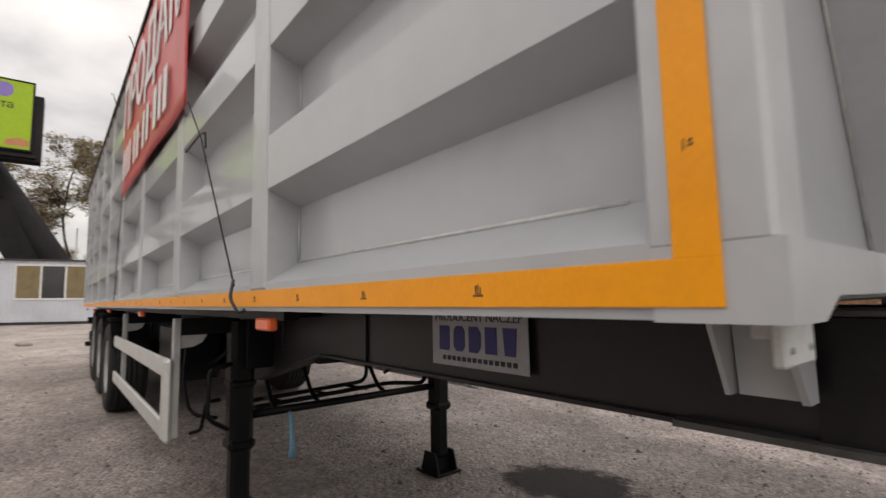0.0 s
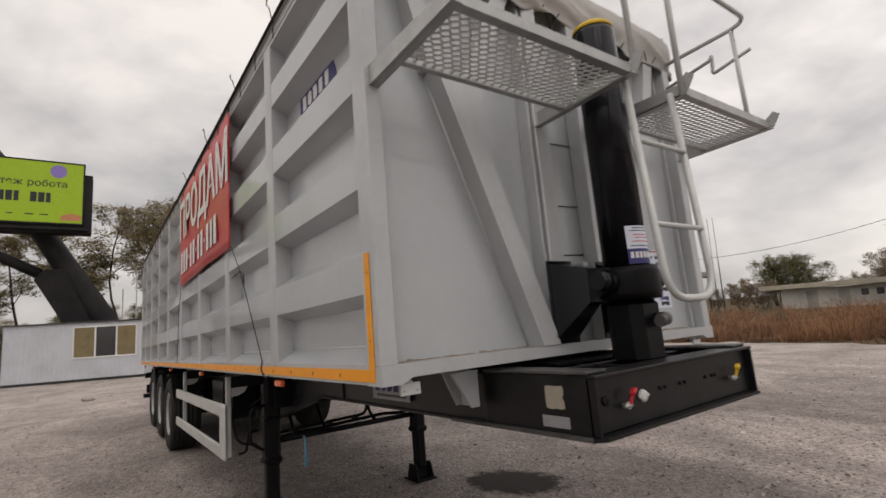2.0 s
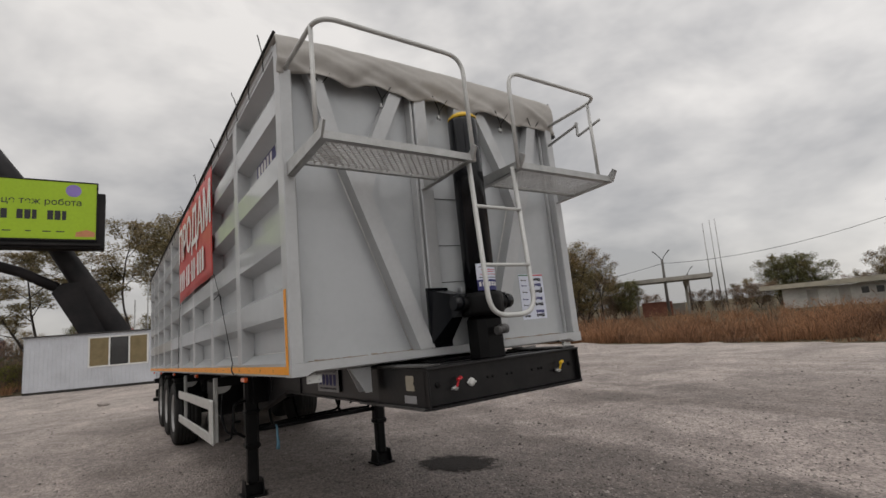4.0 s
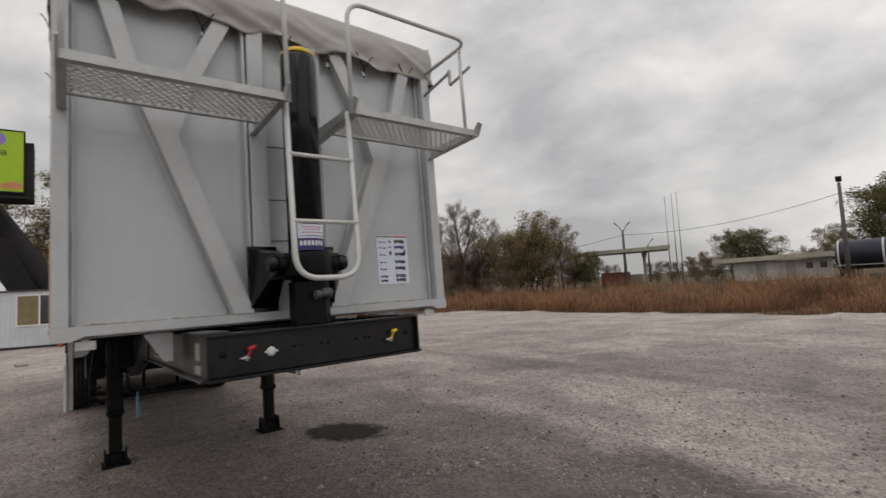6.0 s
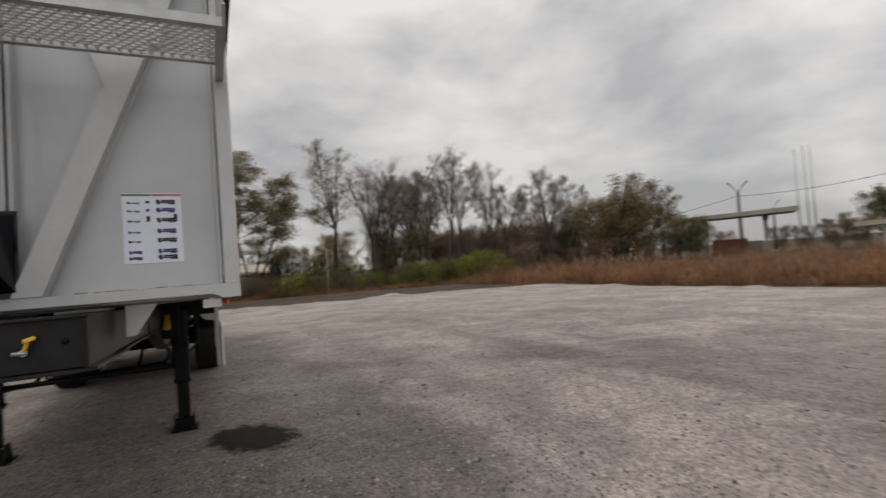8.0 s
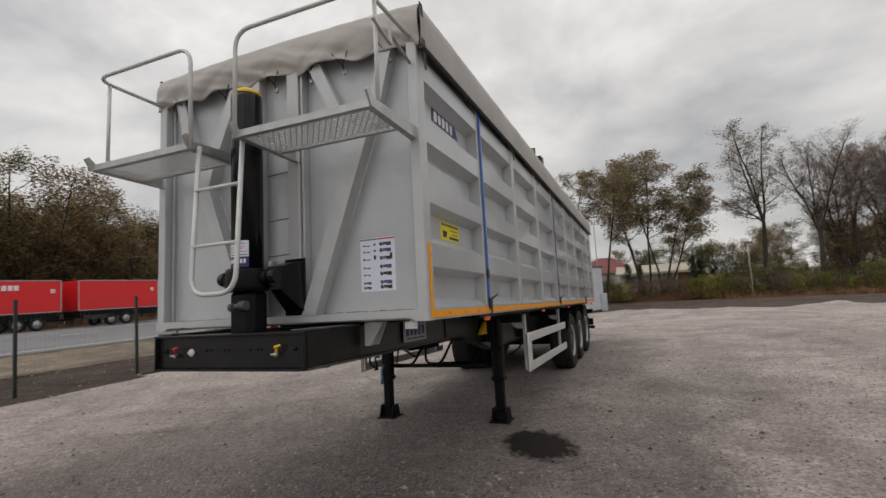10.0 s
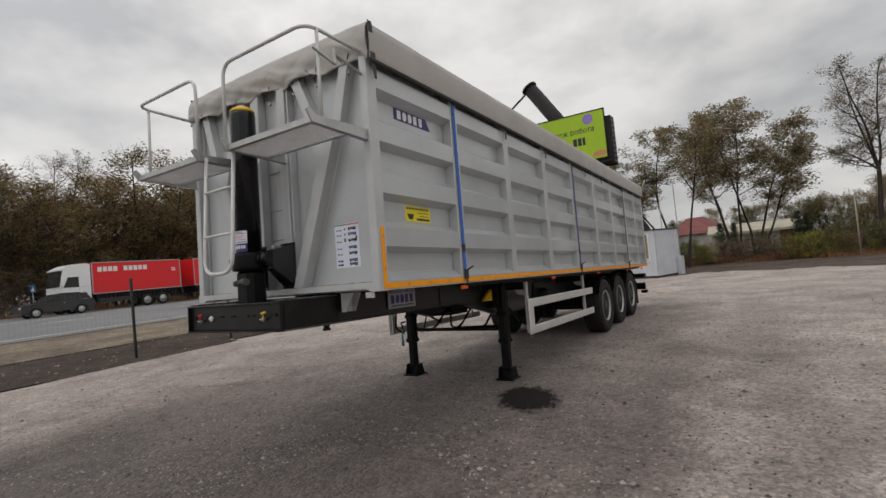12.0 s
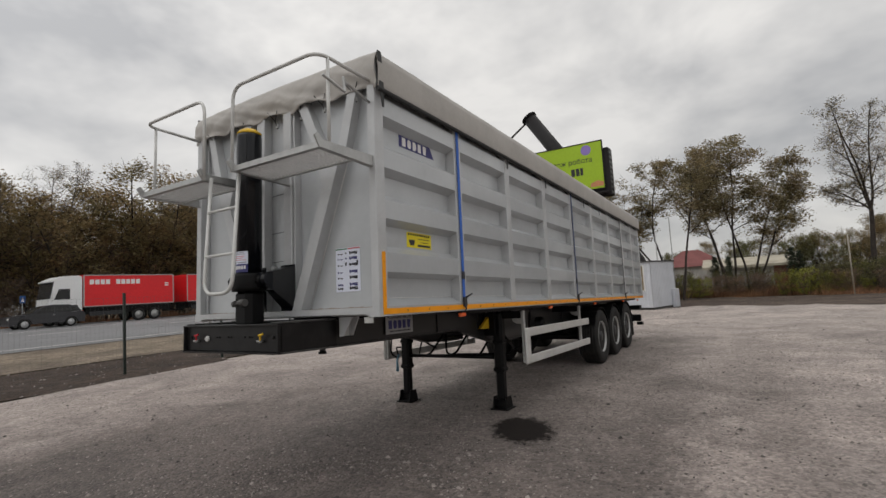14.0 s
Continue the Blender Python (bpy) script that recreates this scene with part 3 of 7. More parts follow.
ladder = part("ladder", bm, TUBE, trailer, "light grey hooped tube ladder")
for z, y in ((2.312, -0.585), (1.924, -0.606)):
    part("rung", tube(B(), [(-0.193, y, z), (0.197, y, z)], 0.0125, 10), TUBE, ladder)
part("crank_holder", tube(B(), fillet([(1.20, 0.0, 3.13), (1.215, -0.36, 3.20), (1.222, -0.37, 3.235), (1.226, -0.36, 3.105), (1.232, -0.60, 3.16)], 0.018), 0.012, 8), GALV, trailer, "bent steel crank for the roll cover")

# chassis
chassis = part("chassis", box(B(), (-0.60, 2.3, 1.05), (0.60, 2.36, 1.30), 0.003), BLACK, trailer, "black welded steel chassis")
for s in (-1, 1):
    bm = prism(B(), [(0.05, 1.335), (LEN - 0.2, 1.335), (LEN - 0.2, 1.00), (3.3, 0.86), (2.2, 1.098), (0.05, 1.098)], "x", s * 0.608, s * 0.62)
    box(bm, (s * 0.535, 0.05, 1.322), (s * 0.628, LEN - 0.2, 1.336), 0.002)
    box(bm, (s * 0.535, 0.05, 1.101), (s * 0.640, 2.2, 1.115), 0.002)
    beam(bm, (s * 0.59, 2.2, 1.108), (s * 0.59, 3.3, 0.857), 0.11, 0.014)
    beam(bm, (s * 0.59, 3.3, 0.857), (s * 0.59, LEN - 0.2, 1.0), 0.11, 0.014)
    for y in (1.75, 2.75, 4.6, 6.2, 7.6, 8.8, 10.2):
        box(bm, (s * 0.62, y, 0.95 if y > 3 else 1.10), (s * 0.634, y + 0.012, 1.322), 0.002)
    part("rail", bm, BLACK_RAIL, chassis)
bm = B()
box(bm, (-0.635, -0.50, 1.12), (0.635, -0.488, 1.338), 0.003)          # web of the nose beam
prism(bm, [(-0.664, -0.516), (-0.62, -0.548), (0.62, -0.548), (0.664, -0.516), (0.53, -0.42), (-0.53, -0.42)], "z", 1.1045, 1.1175)
box(bm, (-0.64, -0.535, 1.326), (0.64, -0.40, 1.340), 0.003)
for s in (-1, 1):
    box(bm, (s * 0.626, -0.532, 1.117), (s * 0.638, -0.49, 1.326), 0.002)
    prism(bm, [(-0.50, 1.338), (0.10, 1.338), (0.10, 1.114), (-0.50, 1.116)], "x", s * 0.625, s * 0.638)
    box(bm, (s * 0.20, -0.49, 1.20), (s * 0.215, 0.3, 1.335), 0.003)
box(bm, (-0.62, -0.20, 1.16), (0.62, -0.186, 1.33), 0.003)
box(bm, (-0.62, -0.21, 1.322), (0.62, -0.14, 1.334), 0.003)
box(bm, (-0.62, 0.07, 1.14), (0.62, 0.09, 1.32), 0.003)
box(bm, (-0.60, -0.44, 1.092), (0.52, 1.2, 1.104), 0.003)
part("nose_frame", bm, BLACK_DUST, chassis, "dusty black gooseneck frame")
for s in (-1, 1):
    part("bottom_flange", prism(B(), [(-0.515, 1.117), (0.36, 1.115), (0.36, 1.101), (-0.515, 1.104)], "x", s * 0.54, s * 0.664), WORN, chassis, "dusty worn bottom flange")
    part("top_flange", box(B(), (s * 0.52, -0.50, 1.341), (s * 0.645, 0.10, 1.354), 0.003), WORN, chassis, "worn grey top flange")
part("kingpin", lathe(B(), [(1.075, 0.045), (1.04, 0.045), (1.035, 0.03), (1.01, 0.03), (1.005, 0.042), (0.985, 0.042)], 20, "z", Matrix.Translation((0, 0.55, 0))), DGREY, chassis)
for y in (0.6, 1.4, 3.6, 5.0, 6.0, 7.5, 8.7, 10.5):
    part("cross_member", box(B(), (-0.605, y, 1.12), (0.605, y + 0.08, 1.28), 0.004), BLACK, chassis)

# couplings on the nose beam
bm = lathe(B(), [(-0.01, 0.025), (0.0, 0.027), (0.008, 0.024), (0.010, 0.008)], 8, "z", Matrix.Translation((-0.312, -0.505, 1.222)) @ Matrix.Rotation(radians(90), 4, "X"))
for a in (-1, 1):
    box(bm, (-0.312 + a * 0.025, -0.512, 1.216), (-0.312 + a * 0.035, -0.504, 1.228), 0.002)
part("power_socket", bm, WHITE_PL, chassis, "white seven-pin power socket")
def coupling(x, material, name, label):
    bm = lathe(B(), [(-0.04, 0.009), (0.006, 0.009), (0.01, 0.014), (0.02, 0.014)], 16, "z", Matrix.Translation((x, -0.51, 1.205)) @ Matrix.Rotation(radians(90), 4, "X"))
    lathe(bm, [(-0.034, 0.0075), (0.012, 0.0075)], 12, "x", Matrix.Translation((x, -0.53, 1.205)))
    head = part("air_coupling", bm, GALV, chassis, "steel air coupling")
    bm = beam(B(), (x + 0.004, -0.53, 1.208), (x + 0.020, -0.54, 1.256), 0.014, 0.012)
    beam(bm, (x + 0.004, -0.545, 1.250), (x + 0.042, -0.532, 1.262), 0.022, 0.016)
    part(name, bm, material, head, label)
coupling(-0.445, HOSE_RED, "lever", "red lever")
coupling(0.425, YELLOW, "lever", "yellow lever")
for x, r in ((-0.18, 0.008), (-0.14, 0.008), (-0.02, 0.008), (0.02, 0.008), (0.20, 0.008), (0.26, 0.008), (0.29, 0.008), (-0.555, 0.018), (0.555, 0.014)):
    part("bolt_head", lathe(B(), [(0, r), (0.006, r), (0.007, r * 0.4)], 10, "z", Matrix.Translation((x, -0.50, 1.235)) @ Matrix.Rotation(radians(90), 4, "X")), BLACK, chassis)
part("old_label", prism(B(), [(-0.376, 1.210), (-0.36, 1.206), (-0.335, 1.209), (-0.312, 1.205), (-0.288, 1.208), (-0.281, 1.212), (-0.280, 1.24), (-0.281, 1.294), (-0.30, 1.297), (-0.34, 1.295), (-0.372, 1.297), (-0.377, 1.28), (-0.374, 1.262), (-0.368, 1.256), (-0.369, 1.244), (-0.377, 1.238)], "x", -0.6405, -0.6385), BEIGE, chassis, "faded beige sticker")
part("old_label", box(B(), (-0.640, -0.393, 1.135), (-0.6385, -0.252, 1.18), 0.0004), PLATE, chassis, "worn grey sticker")
part("cover_plate", box(B(), (-0.35, -0.10, 1.336), (0.35, 0.04, 1.352), 0.003), BLACK, chassis)

# landing legs
for s in (-1, 1):
    x = s * 0.785
    bm = box(B(), (x - 0.071, 2.98, 0.50), (x + 0.071, 3.125, 1.30), 0.03)
    leg = part("landing_leg", bm, BLACK, trailer, "black square landing leg")
    for z0, z1 in ((0.49, 0.56), (0.86, 0.92)):
        part("collar", box(B(), (x - 0.081, 2.969, z0), (x + 0.081, 3.136, z1), 0.022), BLACK, leg)
    part("leg_bracket", box(B(), (s * 0.62, 2.93, 0.98), (x, 3.17, 1.30), 0.006), BLACK, leg)
    part("inner_tube", box(B(), (x - 0.058, 2.993, 0.12), (x + 0.058, 3.11, 0.52), 0.022), BLACK, leg)
    bm = box(B(), (x - 0.125, 2.925, 0.002), (x + 0.125, 3.20, 0.022), 0.004)
    for a in (-1, 1):
        prism(bm, [(2.94, 0.02), (3.17, 0.02), (3.12, 0.17), (2.985, 0.17)], "x", x + a * 0.085, x + a * 0.097)
    box(bm, (x - 0.085, 3.02, 0.02), (x + 0.085, 3.035, 0.13), 0.003)
    part("foot", bm, BLACK, leg)
    bm = tube(B(), [(x, 3.16, 1.0), (s * 0.70, 3.75, 0.72)], 0.016, 8)
    part("stay", bm, BLACK, leg)
bm = tube(B(), [(-0.78, 3.06, 0.68), (0.78, 3.06, 0.68)], 0.026, 12)
part("leg_shaft", bm, BLACK, trailer)
bm = tube(B(), fillet([(-0.74, 3.08, 1.0), (-0.74, 3.10, 0.66), (-0.55, 3.55, 0.62), (0.62, 3.55, 0.66), (0.70, 3.12, 0.70), (0.70, 3.12, 1.02)], 0.08), 0.018, 8)
tube(bm, fillet([(-0.60, 3.9, 1.0), (-0.60, 3.9, 0.60), (0.60, 3.9, 0.64), (0.60, 3.9, 1.05)], 0.1), 0.018, 8)
for x in (-0.35, 0.05, 0.40):
    tube(bm, [(x, 3.55, 0.64), (x, 3.9, 0.62)], 0.014, 8)
part("carrier_frame", bm, BLACK, trailer, "black tubular spare-wheel carrier")
for x, y in ((-0.52, 3.14), (-0.16, 3.30), (0.34, 3.14)):
    part("carrier_stay", tube(B(), fillet([(x, y, 0.66), (x + 0.02, y + 0.16, 0.70), (x + 0.08, y + 0.66, 1.12)], 0.06), 0.017, 8), BLACK, trailer, "black bent tube stay")
part("crank_loop", tube(B(), fillet([(-0.86, 2.96, 1.02), (-0.99, 2.95, 1.00), (-1.0, 2.93, 0.72), (-0.88, 2.95, 0.64)], 0.05), 0.014, 8), BLACK, trailer, "black looped tube handle")
part("winding_crank", tube(B(), fillet([(-0.90, 3.05, 0.80), (-0.98, 3.04, 0.80), (-0.99, 3.12, 0.62), (-1.05, 3.14, 0.61)], 0.03), 0.012, 8), BLACK, trailer)
part("rag", tube(B(), [(-0.62, 2.66, 0.745), (-0.624, 2.62, 0.725), (-0.63, 2.60, 0.66), (-0.622, 2.598, 0.58), (-0.626, 2.60, 0.51)], [0.010, 0.011, 0.012, 0.017, 0.022], 8), CORD_BLUE, trailer, "pale blue cord end")

# side guards
for s in (-1, 1):
    y0, y1 = 3.0, 5.98
    bm = box(B(), (s * 1.165, y0, 0.60), (s * 1.21, y0 + 0.15, 1.072), 0.02)
    guard = part("side_guard", bm, GUARD, trailer, "pale aluminium side guard")
    part("guard_board", box(B(), (s * 1.172, y0 + 0.152, 0.955), (s * 1.202, y1, 1.068), 0.01), GUARD, guard)
    part("guard_board", box(B(), (s * 1.172, y0 + 0.152, 0.602), (s * 1.202, y1, 0.712), 0.01), GUARD, guard)
    for y in (y0 + 0.03, 5.55):
        bm = box(B(), (s * 1.13, y, 0.62), (s * 1.168, y + 0.06, 1.30), 0.004)
        part("guard_arm", box(B(), (s * 0.66, y + 0.01, 1.20), (s * 1.13, y + 0.05, 1.30), 0.004), BLACK, guard)
        prism(bm, [(s * 1.13, 1.30), (s * 0.985, 1.30), (s * 0.985, 1.20), (s * 1.01, 1.155), (s * 1.06, 1.13), (s * 1.13, 1.125)], "y", y + 0.02, y + 0.028)
        part("guard_post", bm, GALV, guard, "galvanised bracket")

# axles, wheels and mudguards
def wheel_meshes():
    tyre = [(0.80, 0.30), (0.80, 0.42), (0.815, 0.475), (0.84, 0.505), (0.87, 0.522)]
    x = 0.87
    for k in range(5):
        tyre += [(x + 0.004, 0.527), (x + 0.042, 0.529), (x + 0.045, 0.515), (x + 0.052, 0.515)]
        x += 0.053
    tyre += [(1.155, 0.522), (1.178, 0.505), (1.194, 0.475), (1.200, 0.42), (1.192, 0.36), (1.175, 0.31), (1.15, 0.298)]
    t = lathe(B(), tyre, 56)
    rim = lathe(B(), [(0.85, 0.29), (1.17, 0.296), (1.182, 0.303), (1.184, 0.296), (1.15, 0.278), (1.06, 0.262), (1.045, 0.235), (1.075, 0.19), (1.085, 0.155), (1.06, 0.14), (1.06, 0.05)], 48)
    hub = lathe(B(), [(1.0, 0.13), (1.10, 0.125), (1.15, 0.10), (1.165, 0.085), (1.17, 0.02)], 28)
    nuts = B()
    for k in range(10):
        a = 2 * math.pi * k / 10
        lathe(nuts, [(1.07, 0.018), (1.108, 0.018), (1.112, 0.008)], 6, "x", Matrix.Translation((0, 0.168 * math.cos(a), 0.168 * math.sin(a))))
    holes = B()
    for k in range(10):
        a = 2 * math.pi * (k + 0.5) / 10
        lathe(holes, [(1.050, 0.026), (1.0635, 0.026)], 12, "x", Matrix.Translation((0, 0.215 * math.cos(a), 0.215 * math.sin(a))))
    return [to_mesh(n, b, m) for n, b, m in (("tyre", t, RUBBER), ("rim", rim, RIM), ("hub", hub, DGREY), ("wheel_nuts", nuts, GALV), ("vent_holes", holes, BLACK))]


WHEEL = wheel_meshes()
AXLES = [(y, 0.0349 * (y - 3) + 0.522) for y in (6.95, 8.13, 9.31)]
for y, z in AXLES:
    for s in (-1, 1):
        tyre = new("wheel", WHEEL[0])
        tyre.parent = trailer
        tyre.matrix_basis = Matrix.Translation((0, y, z)) @ (Matrix.Rotation(math.pi, 4, "Z") if s < 0 else Matrix())
        tagged(tyre, "black truck tyre on a silver steel rim")
        for me in WHEEL[1:]:
            ob = new(me.name, me)
            ob.parent = tyre
    axle = part("axle", tube(B(), [(-1.0, y, z), (1.0, y, z)], 0.065, 14), BLACK, trailer)
    for s in (-1, 1):
        bm = lathe(B(), [(0, 0.10), (0.02, 0.12), (0.22, 0.12), (0.24, 0.10)], 20, "z", Matrix.Translation((s * 0.55, y + 0.25, z + 0.05)))
        part("air_spring", bm, BLACK, axle)
        part("trailing_arm", beam(B(), (s * 0.55, y - 0.45, z + 0.15), (s * 0.55, y + 0.35, z - 0.02), 0.08, 0.05), BLACK, axle)
for s in (-1, 1):
    for y, z in AXLES:
        prof = []
        for k in range(13):
            a = radians(25 + 130 * k / 12)
            prof.append((y + 0.58 * math.cos(a), z + 0.58 * math.sin(a)))
        for k in range(12, -1, -1):
            a = radians(25 + 130 * k / 12)
            prof.append((y + 0.572 * math.cos(a), z + 0.572 * math.sin(a)))
        part("mudguard", prism(B(), prof, "x", s * 0.80, s * 1.19), BLACK, trailer, "black plastic mudguard")

# tail: bumper, lamps and mud flaps
bm = box(B(), (-1.15, 11.05, 0.74), (1.18, 11.17, 0.92), 0.01)
for x in (-0.6, 0.6):
    box(bm, (x - 0.04, 10.95, 0.90), (x + 0.04, 11.07, 1.30), 0.005)
part("rear_bumper", bm, BLACK, trailer, "black rear underrun bumper")
for s in (-1, 1):
    part("tail_lamp", box(B(), (s * 0.80, 11.08, 1.06), (s * 1.18, 11.30, 1.17), 0.01), BLACK, trailer)
    part("mud_flap", box(B(), (s * 0.80, 9.98, 0.45), (s * 1.18, 9.995, 1.0), 0.003), RUBBER, trailer)
    part("tail_reflector", box(B(), (s * 1.05, 11.12, 0.64), (s * 1.20, 11.30, 0.72), 0.005), BLACK, trailer)
    for y in (1.32, 3.95, 6.42, 8.85, 10.6):
        part("side_marker", box(B(), (s * 1.205, y - 0.06, 1.30), (s * 1.235, y + 0.06, 1.338), 0.006), LAMP_RED, trailer, "orange-red side marker lamp")
part("wheel_chock", prism(B(), [(2.69, 1.085), (3.08, 1.075), (2.95, 1.245)], "x", 0.655, 0.70), YELLOW, trailer, "yellow wheel chock in its holder")
for pts in ([(-0.55, 5.0, 1.0), (-0.7, 4.6, 0.85), (-0.75, 4.0, 0.9), (-0.66, 3.5, 1.1)], [(-0.9, 3.9, 1.25), (-0.98, 3.75, 0.85), (-0.95, 3.6, 0.62), (-0.8, 3.5, 0.6)], [(0.9, 3.9, 1.25), (0.95, 3.7, 0.85), (0.8, 3.5, 0.75)]):
    part("brake_hose", tube(B(), fillet(pts, 0.15), 0.013, 8), BLACK, trailer)
for y, a in ((4.5, -0.75), (4.9, 0.07)):
    part("air_tank", lathe(B(), [(a, 0.05), (a + 0.03, 0.13), (a + 0.65, 0.13), (a + 0.68, 0.05)], 24, "x", Matrix.Translation((0.0, y, 1.02))), BLACK, trailer, "black air tank")
part("tool_box", box(B(), (-1.0, 4.0, 0.80), (-0.66, 4.6, 1.22), 0.02), BLACK, trailer, "black plastic tool box")

# ---- what hangs on the trailer ----
cover = thing("tarpaulin", TR, "grey tarpaulin laced over the open top of the trailer", "tarpaulin")
rng = random.Random(4)
bm = B()
nx, ny = 24, 60
grid = []
for j in range(ny + 1):
    y = -0.03 + (LEN + 0.08) * j / ny
    row = []
    for i in range(nx + 1):
        x = -1.27 + 2.555 * i / nx
        sag = 0.045 * abs(math.sin(math.pi * max(0.0, y + 0.03) / 1.28))
        z = 3.562 - sag * (1 - abs(x / 1.28) ** 4) + 0.008 * noise.noise((x * 2, y * 2, 0)) + 0.03 * (1 - (x / 1.27) ** 2)
        row.append(bm.verts.new((x, y, z)))
    grid.append(row)
for a, b in zip(grid, grid[1:]):
    for i in range(nx):
        bm.faces.new((a[i], a[i + 1], b[i + 1], b[i])).smooth = True
# front flap, with an uneven pulled hem
def smooth_step(a, b, v):
    v = max(0.0, min(1.0, (v - a) / (b - a)))
    return v * v * (3 - 2 * v)


n = 200
flap = []
for i in range(n + 1):
    x = -1.27 + 2.555 * i / n
    pull = 0.5 + 0.5 * math.cos(2 * math.pi * (x + 1.27) / 0.51)
    drop = 0.245 + 0.035 * pull ** 3 + 0.028 * noise.noise((x * 2.3, 1, 0)) + 0.03 * smooth_step(0.3, 0.8, x)
    col = []
    for j in range(15):
        t = j / 14
        crease = 1 - min(1.0, 2.6 * abs(noise.noise((x * 2.1 - 1.5 * t, 8.4, 0.4 * t))))
        fold = -0.026 * smooth_step(0.05, 0.7, t) * crease ** 2.2 + 0.020 * t * noise.noise((x * 5 + 2.2 * t, 3.3, t)) - 0.016 * t * abs(math.sin(math.pi * (x + 0.45 * t) / 0.33)) ** 0.6 - 0.010 * abs(noise.noise((x * 4 - 3.5 * t, 6.1, 0)))
        col.append(bm.verts.new((x, -0.034 - 0.028 * math.sin(math.pi * min(1, t * 1.2)) + fold, 3.562 + 0.03 * (1 - (x / 1.27) ** 2) * (1 - t) - drop * t)))
    flap.append(col)
for a, b in zip(flap, flap[1:]):
    for j in range(14):
        bm.faces.new((a[j], b[j], b[j + 1], a[j + 1])).smooth = True
# side flap
side = []
for j in range(121):
    y = -0.03 + (LEN + 0.08) * j / 120
    col = []
    for k in range(7):
        t = k / 6
        col.append(bm.verts.new((1.285 + 0.012 * math.sin(math.pi * t) + 0.006 * t * noise.noise((y * 2.3, t, 5)), y, 3.562 - 0.325 * t + 0.006 * noise.noise((y * 1.7, t * 2, 2)))))
    side.append(col)
for a, b in zip(side, side[1:]):
    for k in range(6):
        bm.faces.new((a[k], a[k + 1], b[k + 1], b[k])).smooth = True
sheet = part("sheet", bm, CANVAS, cover)
mod = sheet.modifiers.new("thickness", "SOLIDIFY")
mod.thickness = 0.003
part("roll_tube", tube(B(), [(1.292, -0.04, 3.245), (1.292, LEN + 0.06, 3.245)], 0.019, 12), CANVAS_DARK, cover, "black roll tube along the hem")
for y in (2.52, 3.9, 5.9, 7.0):
    part("tie_strap", box(B(), (1.288, y - 0.02, 3.10), (1.294, y + 0.02, 3.27), 0.002), CANVAS_DARK, cover, "short black tie strap")
bm = prism(B(), [(0.02, 3.58), (-0.03, 3.58), (-0.02, 3.30), (0.02, 3.10), (0.045, 3.10), (0.045, 3.30)], "x", 1.288, 1.293)
part("hem_strap", bm, CANVAS_DARK, cover)
bm = tube(B(), [(-1.272, -0.03, 3.575), (-1.275, 3.0, 3.56), (-1.275, 7.0, 3.57), (-1.272, LEN, 3.57)], 0.012, 8)
for k in range(26):
    y = 0.2 + 0.42 * k
    tube(bm, [(-1.275, y, 3.575), (-1.283, y + 0.02, 3.50), (-1.272, y + 0.05, 3.43 + 0.03 * rng.random())], 0.004, 5)
part("edge_cord", bm, ROPE, cover, "black lacing cord")
for k in range(6):
    y = (0.25, 1.1, 2.1, 3.3, 4.6, 6.1)[k]
    h = 0.05 + 0.07 * rng.random()
    part("loose_cord", tube(B(), [(-1.275, y, 3.58), (-1.30, y - 0.03, 3.58 + h * 0.6), (-1.31, y - 0.06 * rng.random(), 3.58 + h), (-1.33, y - 0.1, 3.58 + h * 0.7)], 0.004, 5), ROPE, cover)
for x in (-1.0, -0.53, -0.02, 0.32, 0.62, 1.0):
    bm = tube(B(), [(x - 0.05, -0.06, 3.36), (x + 0.02, -0.03, 3.27), (x + 0.03, -0.01, 3.22)], 0.0038, 6)
    tube(bm, [(x + 0.09, -0.06, 3.35), (x + 0.03, -0.03, 3.265), (x + 0.035, -0.012, 3.19)], 0.0038, 6)
    part("hem_tie", bm, ROPE, cover)
    part("tie_hook", box(B(), (x + 0.015, -0.02, 3.20), (x + 0.045, 0.006, 3.235), 0.005), GALV, cover)

# red sale banner on the side
banner = thing("sale_banner", TR, "red vinyl sale banner with white lettering tied to the trailer side", "banner")
bm = B()
rows = []
for j in range(13):
    v = j / 12
    row = []
    for i in range(37):
        u = i / 36
        y = 5.06 - 2.74 * u
        z = 2.335 + 1.16 * v + 0.012 * math.sin(math.pi * u) * (1 - v)
        row.append(bm.verts.new((-1.266 - 0.012 * (1 + noise.noise((y * 1.6, z * 1.6, 0))), y, z)))
    rows.append(row)
for a, b in zip(rows, rows[1:]):
    for i in range(36):
        bm.faces.new((a[i], a[i + 1], b[i + 1], b[i])).smooth = True
cloth = part("cloth", bm, RED_VINYL, banner)
mod = cloth.modifiers.new("thickness", "SOLIDIFY")
mod.thickness = 0.002
text("ПРОДАМ", 0.62, WHITE_INK, facing(-1.291, 3.66, 3.09, "-x") @ Matrix.Diagonal((0.98, 1, 1, 1)), banner, "lettering", "white capital letters", 0.012)
x = -1.16
for wdt in (0.16, 0.16, 0.16, 0.09, 0.15, 0.16, 0.09, 0.15, 0.16, 0.09, 0.16, 0.14, 0.16):
    h = 0.018 if wdt < 0.1 else 0.13
    part("number_bar", box(B(), (x + 0.015, -h, 0), (x + wdt - 0.04, h, 0.002), 0.0004), WHITE_INK, banner, "", facing(-1.292, 3.72, 2.60, "-x"))
    x += wdt + 0.025
